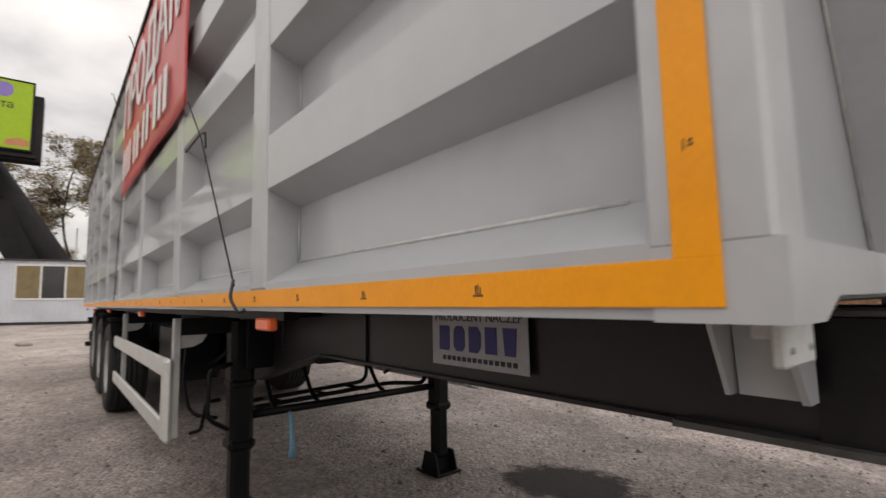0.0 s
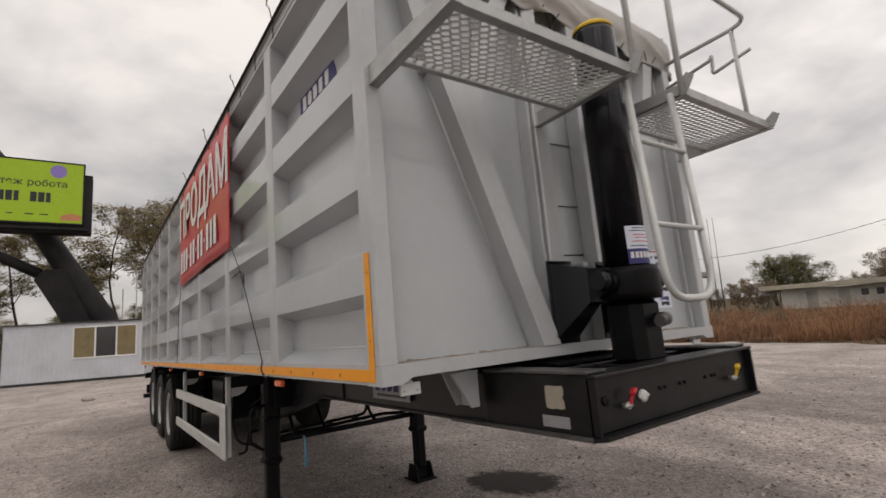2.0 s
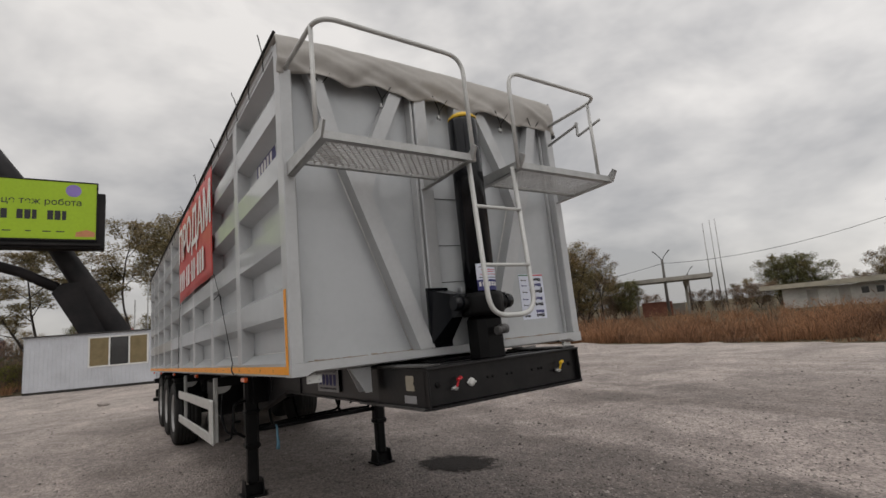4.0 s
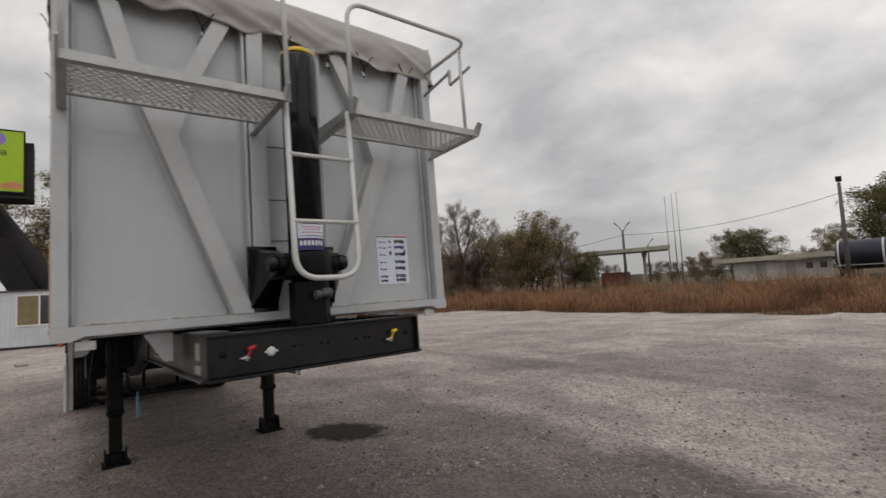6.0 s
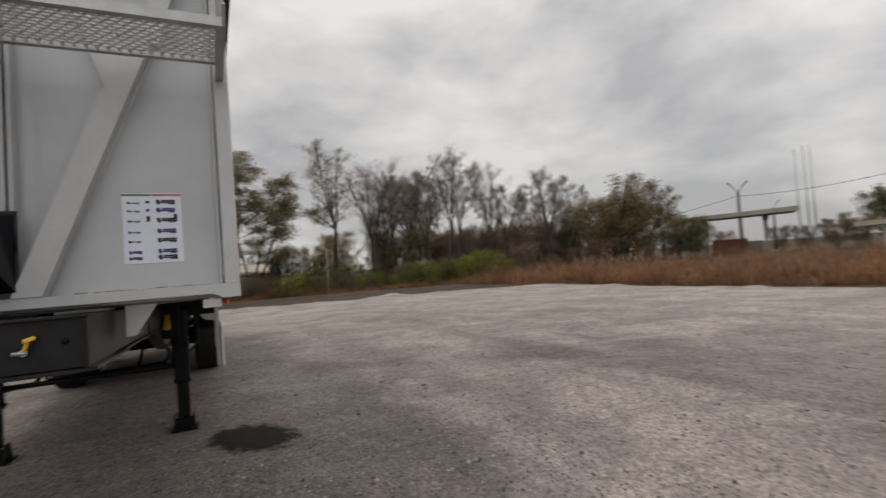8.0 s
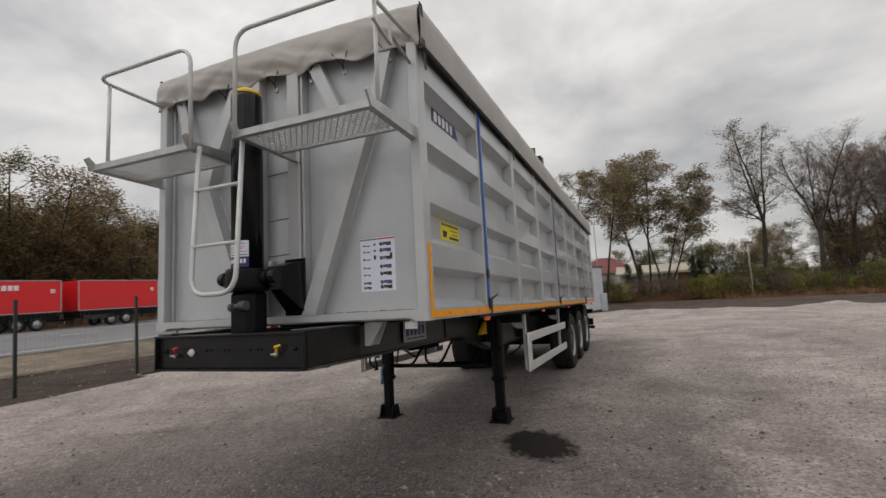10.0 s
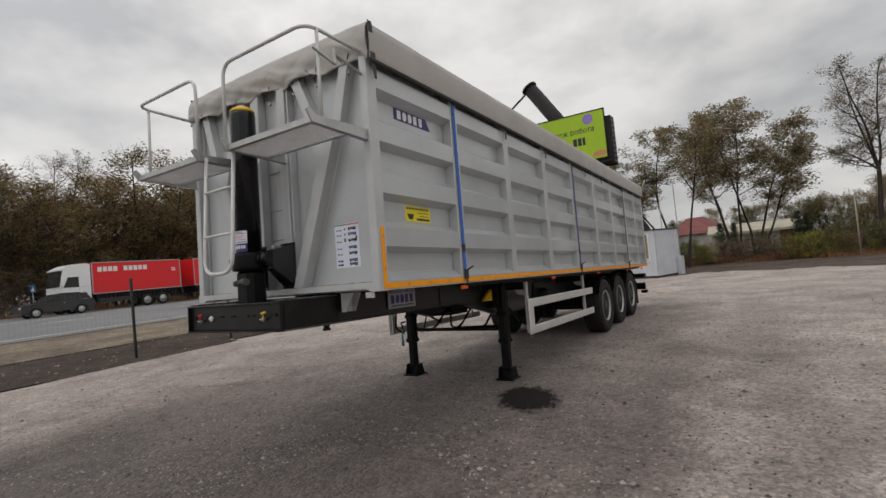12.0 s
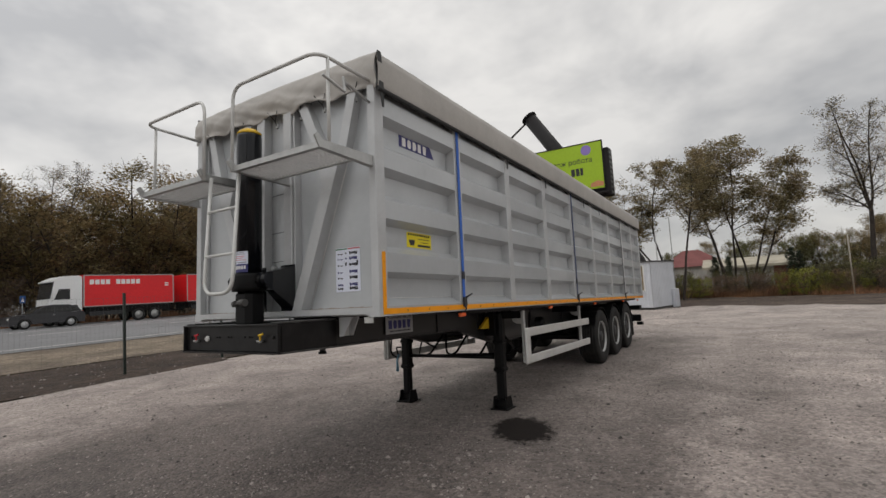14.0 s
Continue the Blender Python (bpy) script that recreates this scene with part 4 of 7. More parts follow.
for pts in (((-1.27, 2.32, 2.345), (-1.275, 2.0, 2.08), (-1.275, 1.47, 1.44)), ((-1.27, 5.05, 2.34), (-1.275, 5.2, 2.0), (-1.275, 5.32, 1.42)), ((-1.27, 2.33, 3.49), (-1.28, 2.30, 3.57)), ((-1.27, 5.05, 3.49), (-1.28, 5.08, 3.57))):
    part("guy_cord", tube(B(), pts, 0.0034, 6), ROPE, banner, "black guy cord")
bm = tube(B(), [(-1.275, 2.02, 2.10), (-1.29, 1.86, 2.06), (-1.30, 1.80, 1.98)], 0.004, 5)
tube(bm, [(-1.275, 2.02, 2.10), (-1.29, 2.22, 2.07)], 0.004, 5)
part("knot", bm, ROPE, banner)
part("cord_hook", tube(B(), fillet([(-1.275, 1.48, 1.46), (-1.29, 1.46, 1.40), (-1.27, 1.43, 1.35), (-1.24, 1.44, 1.37)], 0.02), 0.0055, 6), DGREY, banner)

# ratchet straps on the other side
for y, z in ((1.30, 3.24), (5.22, 3.24), (8.95, 3.24)):
    strap = thing("ratchet_strap", TR, "blue webbing strap with a black ratchet holding down the cover", "strap", "cover straps")
    part("webbing", box(B(), (1.262, y - 0.025, 1.46), (1.266, y + 0.025, 3.27), 0.001), STRAP if y < 3 else STRAP_OLD if y < 6 else CANVAS_DARK, strap)
    bm = box(B(), (1.262, y - 0.03, 1.40), (1.285, y + 0.03, 1.50), 0.006)
    tube(bm, [(1.28, y, 1.49), (1.32, y + 0.07, 1.53)], 0.009, 6)
    tube(bm, fillet([(1.275, y, 1.41), (1.285, y, 1.375), (1.265, y, 1.36)], 0.012), 0.007, 6)
    part("ratchet", bm, DGREY, strap, "dark steel ratchet")
    part("keeper", box(B(), (1.261, y - 0.028, 1.68), (1.270, y + 0.028, 1.76), 0.002), BLACK_INK, strap)

# signs and stickers
def truck_icon(bm, x, y, s, kind):
    box(bm, (x - s, y, 0), (x + s * 0.9, y + s * 0.16, 0.0008), 0.0001)
    box(bm, (x - s, y + s * 0.16, 0), (x - s * 0.62, y + s * (0.42 if kind else 0.30), 0.0008), 0.0001)
    if kind:
        box(bm, (x - s * 0.5, y + s * 0.18, 0), (x + s * 0.9, y + s * 0.40, 0.0008), 0.0001)
    for k in (-0.75, 0.3, 0.55, 0.8)[: 4 if kind else 3]:
        lathe(bm, [(0, s * 0.12), (0.0008, s * 0.12)], 10, "z", Matrix.Translation((x + s * k, y - s * 0.04, 0)))


notice = thing("loading_notice", TR, "white printed notice with truck drawings on the front wall", "notice")
part("paper", box(B(), (0.70, 0.0465, 1.575), (0.98, 0.0495, 1.955), 0.0004), PAPER, notice)
m = facing(0.84, 0.0462, 1.765, "-y")
part("header", bars(B(), [(-0.14, -0.005, 0.176, 0.186)]), GREEN_INK, notice, "dark green header bar", m)
part("header", bars(B(), [(0.0, 0.14, 0.176, 0.186)]), RED_INK, notice, "red header bar", m)
for r, y in enumerate((0.135, 0.09, 0.035, -0.025, -0.075, -0.135, -0.168)):
    for c in (0, 1):
        bm = B()
        if c == 0:
            truck_icon(bm, -0.085, y, 0.032, r > 4)
            if r < 3:
                box(bm, (-0.03, y, 0), (-0.012, y + (0.03 if r == 2 else 0.014), 0.0008), 0.0001)
        else:
            truck_icon(bm, 0.066, y, 0.048, True)
            if r == 2:
                box(bm, (0.10, y, 0), (0.118, y + 0.04, 0.0008), 0.0001)
        part("truck_drawing", bm, BLUE_INK if r % 2 else BLACK_INK, notice, "", m)

tag = thing("ram_label", TR, "white and blue paper label stuck on the black ram", "label")
def curved(lo, hi, a0, a1, r, mat_, name, label=""):
    bm = B()
    n = 12
    cols = []
    for k in range(n + 1):
        a = radians(a0 + (a1 - a0) * k / n)
        cols.append([bm.verts.new((-0.005 + rr * math.cos(a), -0.31 + rr * math.sin(a), z)) for rr, z in ((r, lo), (r, hi), (r - 0.0008, hi), (r - 0.0008, lo))])
    for p, q in zip(cols, cols[1:]):
        for i in range(4):
            bm.faces.new((p[i], p[(i + 1) % 4], q[(i + 1) % 4], q[i]))
    bm.faces.new(cols[0])
    bm.faces.new(cols[-1])
    part(name, bm, mat_, tag, label)
curved(1.857, 1.968, 222, 318, 0.1105, PAPER, "paper")
curved(1.785, 1.80, 222, 318, 0.1107, BLUE_INK, "lower_band", "navy band")
curved(1.80, 1.857, 222, 318, 0.1108, BLUE_INK, "number_band", "navy band with white bars")
for k in range(7):
    curved(1.812, 1.842, 228 + 12 * k, 236 + 12 * k, 0.1112, WHITE_INK, "number_bar")
for z, a0, a1, mm in ((1.955, 240, 300, BLACK_INK), (1.942, 232, 306, BLACK_INK), (1.922, 240, 304, RED_INK), (1.908, 244, 296, RED_INK), (1.890, 236, 310, RED_INK), (1.868, 230, 312, BLACK_INK)):
    curved(z, z + 0.0045, a0, a1, 0.1109, mm, "text_bar")

yellow = thing("dealer_sticker", TR, "yellow rectangular sticker with a black basket drawing in the wall recess", "sticker")
part("film", box(B(), (1.150, 0.49, 1.965), (1.1525, 0.89, 2.105), 0.0005), YELLOW_FILM, yellow)
m = facing(1.1527, 0.69, 2.035, "+x")
part("text_bar", bars(B(), [(-0.18 + 0.036 * k, -0.155 + 0.036 * k, 0.042, 0.060) for k in range(10)]), BLACK_INK, yellow, "", m)
part("text_bar", bars(B(), [(-0.02, 0.17, 0.012, 0.018), (0.02, 0.16, -0.018, -0.012), (-0.03, 0.18, -0.056, -0.036)]), BLACK_INK, yellow, "", m)
part("drawing", prism(B(), [(-0.17, 0.0), (-0.07, 0.0), (-0.09, -0.05), (-0.15, -0.05)], "z", 0, 0.001), BLACK_INK, yellow, "black basket drawing", m)

O5 = [[[(0, 0), (0.60, 0), (0.66, 0.12), (0.66, 0.88), (0.60, 1), (0, 1)]], [[(0.16, 0), (0.52, 0), (0.68, 0.2), (0.68, 0.8), (0.52, 1), (0.16, 1), (0, 0.8), (0, 0.2)]], [[(0, 0), (0.50, 0), (0.68, 0.25), (0.68, 0.75), (0.50, 1), (0, 1)]], [[(0, 0), (0.62, 0), (0.62, 1), (0, 1)]], [[(0.1, 0), (0.62, 0), (0.70, 1), (0.02, 1)]]]  # plain blocks


def mark(parent, m, size, material, gap=1.0, name="maker_mark"):
    """The maker's mark as plain block shapes."""
    bm = B()
    for k, st in enumerate(O5):
        poly_letter(bm, st, size * gap * 0.92 * (k - 2.5) + 0.1 * size, -size / 2, size, 0.0015)
    part(name, bm, material, parent, "plain block shapes of the maker's mark", m)


for s, way in ((-1, "-x"), (1, "+x")):
    plate = thing("maker_plate", TR, "grey metal maker's plate with navy block shapes on the chassis rail", "plate")
    x = s * 0.642
    part("panel", box(B(), (x - s * 0.004, 0.785, 1.156), (x, 1.245, 1.342), 0.001), PLATE, plate)
    m = facing(x + s * 0.0005, 1.015, 1.25, way)
    mark(plate, m, 0.085, BLUE_INK, 1.0)
    text("PRODUCENT NACZEP", 0.042, BLACK_INK, facing(x + s * 0.0005, 1.015, 1.322, way), plate, "lettering")
    part("text_bar", bars(B(), [(-0.17 + 0.026 * k, -0.152 + 0.026 * k, -0.075, -0.06) for k in range(14)]), BLACK_INK, plate, "", m)
    logo = thing("maker_badge", TR, "navy badge with white block shapes on the side wall", "badge")
    x = s * 1.1525
    m = facing(x, 0.70, 2.945, way)
    part("film", prism(B(), [(-0.28, -0.055), (0.30 if s > 0 else 0.27, -0.055), (0.23, 0.055), (-0.28, 0.055)], "z", -0.002, 0.0), BLUE_INK, logo, "", m)
    mark(logo, m @ Matrix.Translation((-0.03, 0, 0.0005)), 0.082, WHITE_INK, 1.12)

# ---- ground ----
def smooth01(t):
    t = max(0.0, min(1.0, t))
    return t * t * (3 - 2 * t)


def land(x, y):
    """Height of the land: flat under the yard, rising gently to the road in the west and a little elsewhere."""
    z = -0.05
    z += 0.62 * smooth01((-11 - x) / 24)
    z += 0.25 * smooth01((x - 19) / 30) + 0.15 * smooth01((y - 30) / 30)
    near = smooth01((math.hypot(x - 4, y - 8) - 24) / 30)
    return z + near * 0.12 * noise.noise((x * 0.06, y * 0.06, 1.0))


def ground_mat(name, cols, patch, fine_scale, bump, track=0.0, rough=0.9, spec=0.2):
    """Loose ground: broad patches, grit in two sizes, relief, and, where track is above 0, worn wheel arcs, a darker
    lane and paler outer stone.
    """
    m = bpy.data.materials.new(name)
    m.use_nodes = True
    nt = m.node_tree
    L = nt.links.new
    bsdf = nt.nodes["Principled BSDF"]
    co = nt.nodes.new("ShaderNodeTexCoord")
    def nz(scale, detail=5, rough=0.6, dist=0.0):
        n = nt.nodes.new("ShaderNodeTexNoise")
        n.inputs["Scale"].default_value, n.inputs["Detail"].default_value, n.inputs["Roughness"].default_value, n.inputs["Distortion"].default_value = scale, detail, rough, dist
        L(co.outputs["Object"], n.inputs[0])
        return n
    def ranged(sock, a, b, c=0.0, d=1.0):
        r = nt.nodes.new("ShaderNodeMapRange")
        for k, v in zip((1, 2, 3, 4), (a, b, c, d)):
            r.inputs[k].default_value = v
        L(sock, r.inputs[0])
        return r.outputs[0]
    def mix(fac, a, b, mode="MIX"):
        n = nt.nodes.new("ShaderNodeMixRGB")
        n.blend_type = mode
        for i, v in ((0, fac), (1, a), (2, b)):
            if isinstance(v, (int, float)):
                n.inputs[i].default_value = v
            elif isinstance(v, tuple):
                n.inputs[i].default_value = (*v, 1)
            else:
                L(v, n.inputs[i])
        return n.outputs[0]
    broad = ranged(nz(patch, 6, 0.62, 0.6).outputs[0], 0.43, 0.58)
    col = mix(broad, cols[0], cols[1])
    mid = ranged(nz(patch * 7, 5, 0.7).outputs[0], 0.48, 0.72)
    col = mix(mid, col, cols[2])
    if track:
        # streaks left by wheels, and a lane of darker colour along the trailer
        mp = nt.nodes.new("ShaderNodeMapping")
        mp.inputs["Scale"].default_value, mp.inputs["Rotation"].default_value = (0.9, 0.10, 1), (0, 0, radians(52))
        L(co.outputs["Object"], mp.inputs[0])
        st = nz(1.0, 4, 0.6, 0.6)
        L(mp.outputs[0], st.inputs[0])
        col = mix(ranged(st.outputs[0], 0.47, 0.62, 0, 0.75), col, cols[3])
        sp = nt.nodes.new("ShaderNodeSeparateXYZ")
        L(co.outputs["Object"], sp.inputs[0])
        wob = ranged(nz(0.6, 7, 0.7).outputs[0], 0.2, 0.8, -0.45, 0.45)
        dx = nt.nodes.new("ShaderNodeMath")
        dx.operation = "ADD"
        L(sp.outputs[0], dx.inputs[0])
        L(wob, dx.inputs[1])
        def math2(op, p, q):
            n = nt.nodes.new("ShaderNodeMath")
            n.operation = op
            for i, v in ((0, p), (1, q)):
                if isinstance(v, (int, float)):
                    n.inputs[i].default_value = v
                else:
                    L(v, n.inputs[i])
            return n.outputs[0]
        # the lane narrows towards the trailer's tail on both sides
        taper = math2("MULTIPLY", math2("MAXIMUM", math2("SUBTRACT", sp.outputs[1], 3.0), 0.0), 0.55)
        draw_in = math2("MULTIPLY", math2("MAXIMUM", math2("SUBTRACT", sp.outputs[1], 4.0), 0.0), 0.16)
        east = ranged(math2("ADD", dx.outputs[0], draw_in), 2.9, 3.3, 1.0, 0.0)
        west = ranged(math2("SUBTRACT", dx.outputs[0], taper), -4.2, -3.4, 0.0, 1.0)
        # the lane is darkest before the nose and weakens towards the tail
        lane_fade = ranged(sp.outputs[1], -0.6, 4.5, track, 0.36 * track)
        # a darker strip inside the lane's eastern edge, weaker from y 2 to 7
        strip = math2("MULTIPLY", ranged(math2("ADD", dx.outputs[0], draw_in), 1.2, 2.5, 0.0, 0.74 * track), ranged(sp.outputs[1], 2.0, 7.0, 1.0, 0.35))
        lane0 = math2("MULTIPLY", math2("MULTIPLY", east, west), math2("MAXIMUM", lane_fade, strip))
        col = mix(ranged(dx.outputs[0], 3.0, 5.4, 0.55, 0.0), col, cols[0])
        # paler stone colour with distance from the trailer's nose, uneven at its edge
        far = nt.nodes.new("ShaderNodeVectorMath")
        far.operation = "DISTANCE"
        L(co.outputs["Object"], far.inputs[0])
        far.inputs[1].default_value = (0.5, 1.0, 0.0)
        reach = math2("ADD", far.outputs["Value"], math2("MULTIPLY", wob, 3.0))
        col = mix(ranged(reach, 5.5, 16.0, 0.0, 0.8), col, cols[5])
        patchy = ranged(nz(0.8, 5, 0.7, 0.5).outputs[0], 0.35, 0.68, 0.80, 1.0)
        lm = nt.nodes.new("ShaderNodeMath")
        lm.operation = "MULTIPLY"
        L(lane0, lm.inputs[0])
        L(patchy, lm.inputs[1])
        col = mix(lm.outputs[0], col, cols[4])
    vo = nt.nodes.new("ShaderNodeTexVoronoi")
    vo.inputs["Scale"].default_value = fine_scale
    L(co.outputs["Object"], vo.inputs[0])
    vc = nt.nodes.new("ShaderNodeRGBToBW")
    L(vo.outputs["Color"], vc.inputs[0])
    vo2 = nt.nodes.new("ShaderNodeTexVoronoi")
    vo2.inputs["Scale"].default_value = fine_scale * 0.42
    vo2.inputs["Randomness"].default_value = 1.0
    L(co.outputs["Object"], vo2.inputs[0])
    vc2 = nt.nodes.new("ShaderNodeRGBToBW")
    L(vo2.outputs["Color"], vc2.inputs[0])
    big = ranged(vc2.outputs[0], 0.15, 0.85, 0.89, 1.11)
    grit0 = ranged(vc.outputs[0], 0.1, 0.9, 0.66, 1.35)
    gm = nt.nodes.new("ShaderNodeMath")
    gm.operation = "MULTIPLY"
    L(grit0, gm.inputs[0])
    L(big, gm.inputs[1])
    blotch = ranged(nz(0.7, 7, 0.64, 0.8).outputs[0], 0.34, 0.66, 0.72, 1.28)
    gm2 = nt.nodes.new("ShaderNodeMath")
    gm2.operation = "MULTIPLY"
    L(gm.outputs[0], gm2.inputs[0])
    L(blotch, gm2.inputs[1])
    mott = ranged(nz(7.0, 6, 0.75).outputs[0], 0.3, 0.7, 0.84, 1.16)
    gm3 = nt.nodes.new("ShaderNodeMath")
    gm3.operation = "MULTIPLY"
    L(gm2.outputs[0], gm3.inputs[0])
    L(mott, gm3.inputs[1])
    grit = gm3.outputs[0]
    fine = nz(fine_scale * 2.3, 3)
    g2 = ranged(fine.outputs[0], 0.3, 0.7, 0.86, 1.14)
    mul = nt.nodes.new("ShaderNodeMath")
    mul.operation = "MULTIPLY"
    L(grit, mul.inputs[0])
    L(g2, mul.inputs[1])
    sc = nt.nodes.new("ShaderNodeVectorMath")
    sc.operation = "SCALE"
    L(col, sc.inputs[0])
    L(mul.outputs[0], sc.inputs["Scale"])
    L(sc.outputs[0], bsdf.inputs["Base Color"])
    bsdf.inputs["Roughness"].default_value = rough
    bsdf.inputs["Specular IOR Level"].default_value = spec
    b1 = nt.nodes.new("ShaderNodeBump")
    b1.inputs["Distance"].default_value = bump
    L(vo.outputs["Distance"], b1.inputs["Height"])
    b1.invert = True
    b2 = nt.nodes.new("ShaderNodeBump")
    b2.inputs["Distance"].default_value = bump * 3
    b2.inputs["Strength"].default_value = 0.4
    L(nz(5.0, 5).outputs[0], b2.inputs["Height"])
    L(b1.outputs[0], b2.inputs["Normal"])
    L(b2.outputs[0], bsdf.inputs["Normal"])
    return m


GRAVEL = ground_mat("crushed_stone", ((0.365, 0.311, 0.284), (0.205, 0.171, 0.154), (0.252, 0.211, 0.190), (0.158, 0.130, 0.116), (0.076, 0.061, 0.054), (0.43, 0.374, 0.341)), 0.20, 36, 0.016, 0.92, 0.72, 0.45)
SOIL = ground_mat("dark_soil", ((0.058, 0.042, 0.033), (0.042, 0.031, 0.026), (0.085, 0.064, 0.050)), 0.4, 16, 0.02)
BARE = ground_mat("bare_grey_soil", ((0.105, 0.080, 0.066), (0.075, 0.056, 0.047), (0.14, 0.11, 0.088)), 0.4, 16, 0.02)
VERGE = ground_mat("sandy_verge", ((0.22, 0.18, 0.135), (0.155, 0.125, 0.098), (0.19, 0.157, 0.12)), 0.3, 18, 0.02)
FIELD = ground_mat("weedy_land", ((0.10, 0.075, 0.042), (0.075, 0.065, 0.035), (0.13, 0.085, 0.05)), 0.12, 6, 0.05)


def sheet_of(name, xs, ys, height, material, inside=None):
    bm = B()
    vs = {}
    for i, x in enumerate(xs):
        for j, y in enumerate(ys):
            if inside is None or inside(x, y):
                vs[i, j] = bm.verts.new((x, y, height(x, y)))
    for i in range(len(xs) - 1):
        for j in range(len(ys) - 1):
            q = [(i, j), (i + 1, j), (i + 1, j + 1), (i, j + 1)]
            if all(k in vs for k in q):
                bm.faces.new([vs[k] for k in q]).smooth = True
    return part(name, bm, material)


def spaced(lo, hi, fine_lo, fine_hi, step, grow_by=1.35):
    out = list(np.arange(fine_lo, fine_hi + step / 2, step))
    s, v = step, fine_lo
    while v > lo:
        s *= grow_by
        v = max(lo, v - s)
        out.insert(0, v)
    s, v = step, fine_hi
    while v < hi:
        s *= grow_by
        v = min(hi, v + s)
        out.append(v)
    return [float(v) for v in out]


tagged(sheet_of("ground", spaced(-2500, 2500, -60, 70, 2.0), spaced(-2500, 2500, -60, 80, 2.0), land, FIELD), "weedy brown land reaching the horizon", "ground", kind="structure")


def yard_edge(x, y):
    """Metres inside the yard's wavy edge (negative outside)."""
    wob = 0.35 * noise.noise((x * 0.35, y * 0.35, 3)) + 0.18 * noise.noise((x * 1.3, y * 1.3, 7))
    east = 18.5 - x
    north = 24.3 - 0.17 * (x - 2) - y
    round_ = 0.74 * (14.0 - x) + 0.67 * (23.4 - y)
    west = x + 9.3 + 0.16 * (y - 2)
    return min(east, north, round_, west, y + 45) + wob


def weeds_from(x):
    """Where the weeds begin north of the strip of soil."""
    return 33.4 - 0.28 * (x - 4)


def yard_z(x, y):
    d = yard_edge(x, y)
    z = 0.0 if d > 0.8 else -0.06 * (1 - smooth01((d + 0.1) / 0.9))
    ridge = 0.17 * smooth01(1 - abs(d - 0.45) / 0.5) * max(0, 0.15 + noise.noise((x * 0.45, y * 0.45, 11)) + 0.4 * noise.noise((x * 1.4, y * 1.4, 4)))
    if x > -3:
        z += ridge
    flat = smooth01((math.hypot(x, y - 6) - 7) / 4)
    return z + flat * 0.012 * noise.noise((x * 0.5, y * 0.5, 0))


xs = [float(v) for v in np.arange(-16, 20.01, 0.33)]
ys = [float(v) for v in np.arange(-45, 30.01, 0.33)]
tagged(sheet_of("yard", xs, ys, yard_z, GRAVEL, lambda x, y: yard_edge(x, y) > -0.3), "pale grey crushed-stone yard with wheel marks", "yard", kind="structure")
def soil_z(x, y):
    return land(x, y) + 0.03 + 0.02 * noise.noise((x, y, 2))


soil_ys = [float(v) for v in np.arange(-45, 34.1, 1.0)]
tagged(sheet_of("soil_strip", [float(v) for v in np.arange(-19, -6, 1.0)], soil_ys, soil_z, SOIL, lambda x, y: -14.5 - 0.10 * y < x < -8 and yard_edge(x, y) < 0.9), "strip of dark brown bare soil along the fence", "soil", kind="structure")
tagged(sheet_of("soil_strip", [float(v) for v in np.arange(-4, 21, 1.0)], soil_ys, soil_z, BARE, lambda x, y: y > 19 and x > -3 and y < weeds_from(x) + 0.6 and yard_edge(x, y) < 0.9), "strip of grey-brown bare soil between yard and weeds", "soil", kind="structure")
tagged(sheet_of("verge", [float(v) for v in np.arange(-24.5, -12.9, 0.8)], [float(v) for v in np.arange(-70, 90, 2.0)], lambda x, y: land(x, y) + 0.045, VERGE, lambda x, y: -22.6 < x < -13.4), "sandy roadside verge", "verge", kind="structure")
tagged(sheet_of("road", [float(v) for v in np.arange(-46, -19.9, 1.5)], [float(v) for v in np.arange(-160, 201, 4.0)], lambda x, y: land(x, y) + 0.07, ASPHALT), "grey asphalt main road", "road", kind="structure")
for x, dash in ((-21.6, 0), (-29.0, 1), (-33.0, 2), (-43.5, 0)):
    bm = B()
    y = -150.0
    while y < 180:
        n = 4.0 if dash != 1 else 2.5
        z0, z1 = land(x - 0.09, y), land(x + 0.09, y)
        vs = [bm.verts.new((x + a, y + b, land(x + a, y + b) + 0.076)) for a, b in ((-0.09, 0), (0.09, 0), (0.09, n), (-0.09, n))]
        bm.faces.new(vs)
        y += n if dash != 1 else 7.5
    tagged(part("road_marking", bm, PAINT_L), "worn white painted road line", "road marking", kind="structure")

bm = B()
bmesh.ops.create_icosphere(bm, subdivisions=2, radius=0.5)
for v in bm.verts:
    v.co = v.co * (1 + 0.35 * noise.noise(v.co * 2.2))
    v.co.x, v.co.y, v.co.z = v.co.x * 0.34, v.co.y * 0.22, v.co.z * 0.16 + 0.05
tagged(part("loose_rock", bm, STONE, None, "", Matrix.Translation((-2.2, 15.6, yard_z(-2.2, 15.6)))), "brown stone lying loose on the yard", "stone")
# the wet stain by the legs: a thin damp film that fades into the dry stone
WET = mat("oil_wet_stone", (0.018, 0.0145, 0.013), 0.7, 0, 0.2, 4, 0.004, 40, tint=(0.030, 0.024, 0.021), spec=0.16)
nt = WET.node_tree
co = nt.nodes.new("ShaderNodeTexCoord")
ln = nt.nodes.new("ShaderNodeVectorMath")
ln.operation = "LENGTH"
nt.links.new(co.outputs["Object"], ln.inputs[0])
nz_ = nt.nodes.new("ShaderNodeTexNoise")
nz_.inputs["Scale"].default_value, nz_.inputs["Detail"].default_value, nz_.inputs["Roughness"].default_value = 3.2, 9, 0.72
nt.links.new(co.outputs["Object"], nz_.inputs[0])
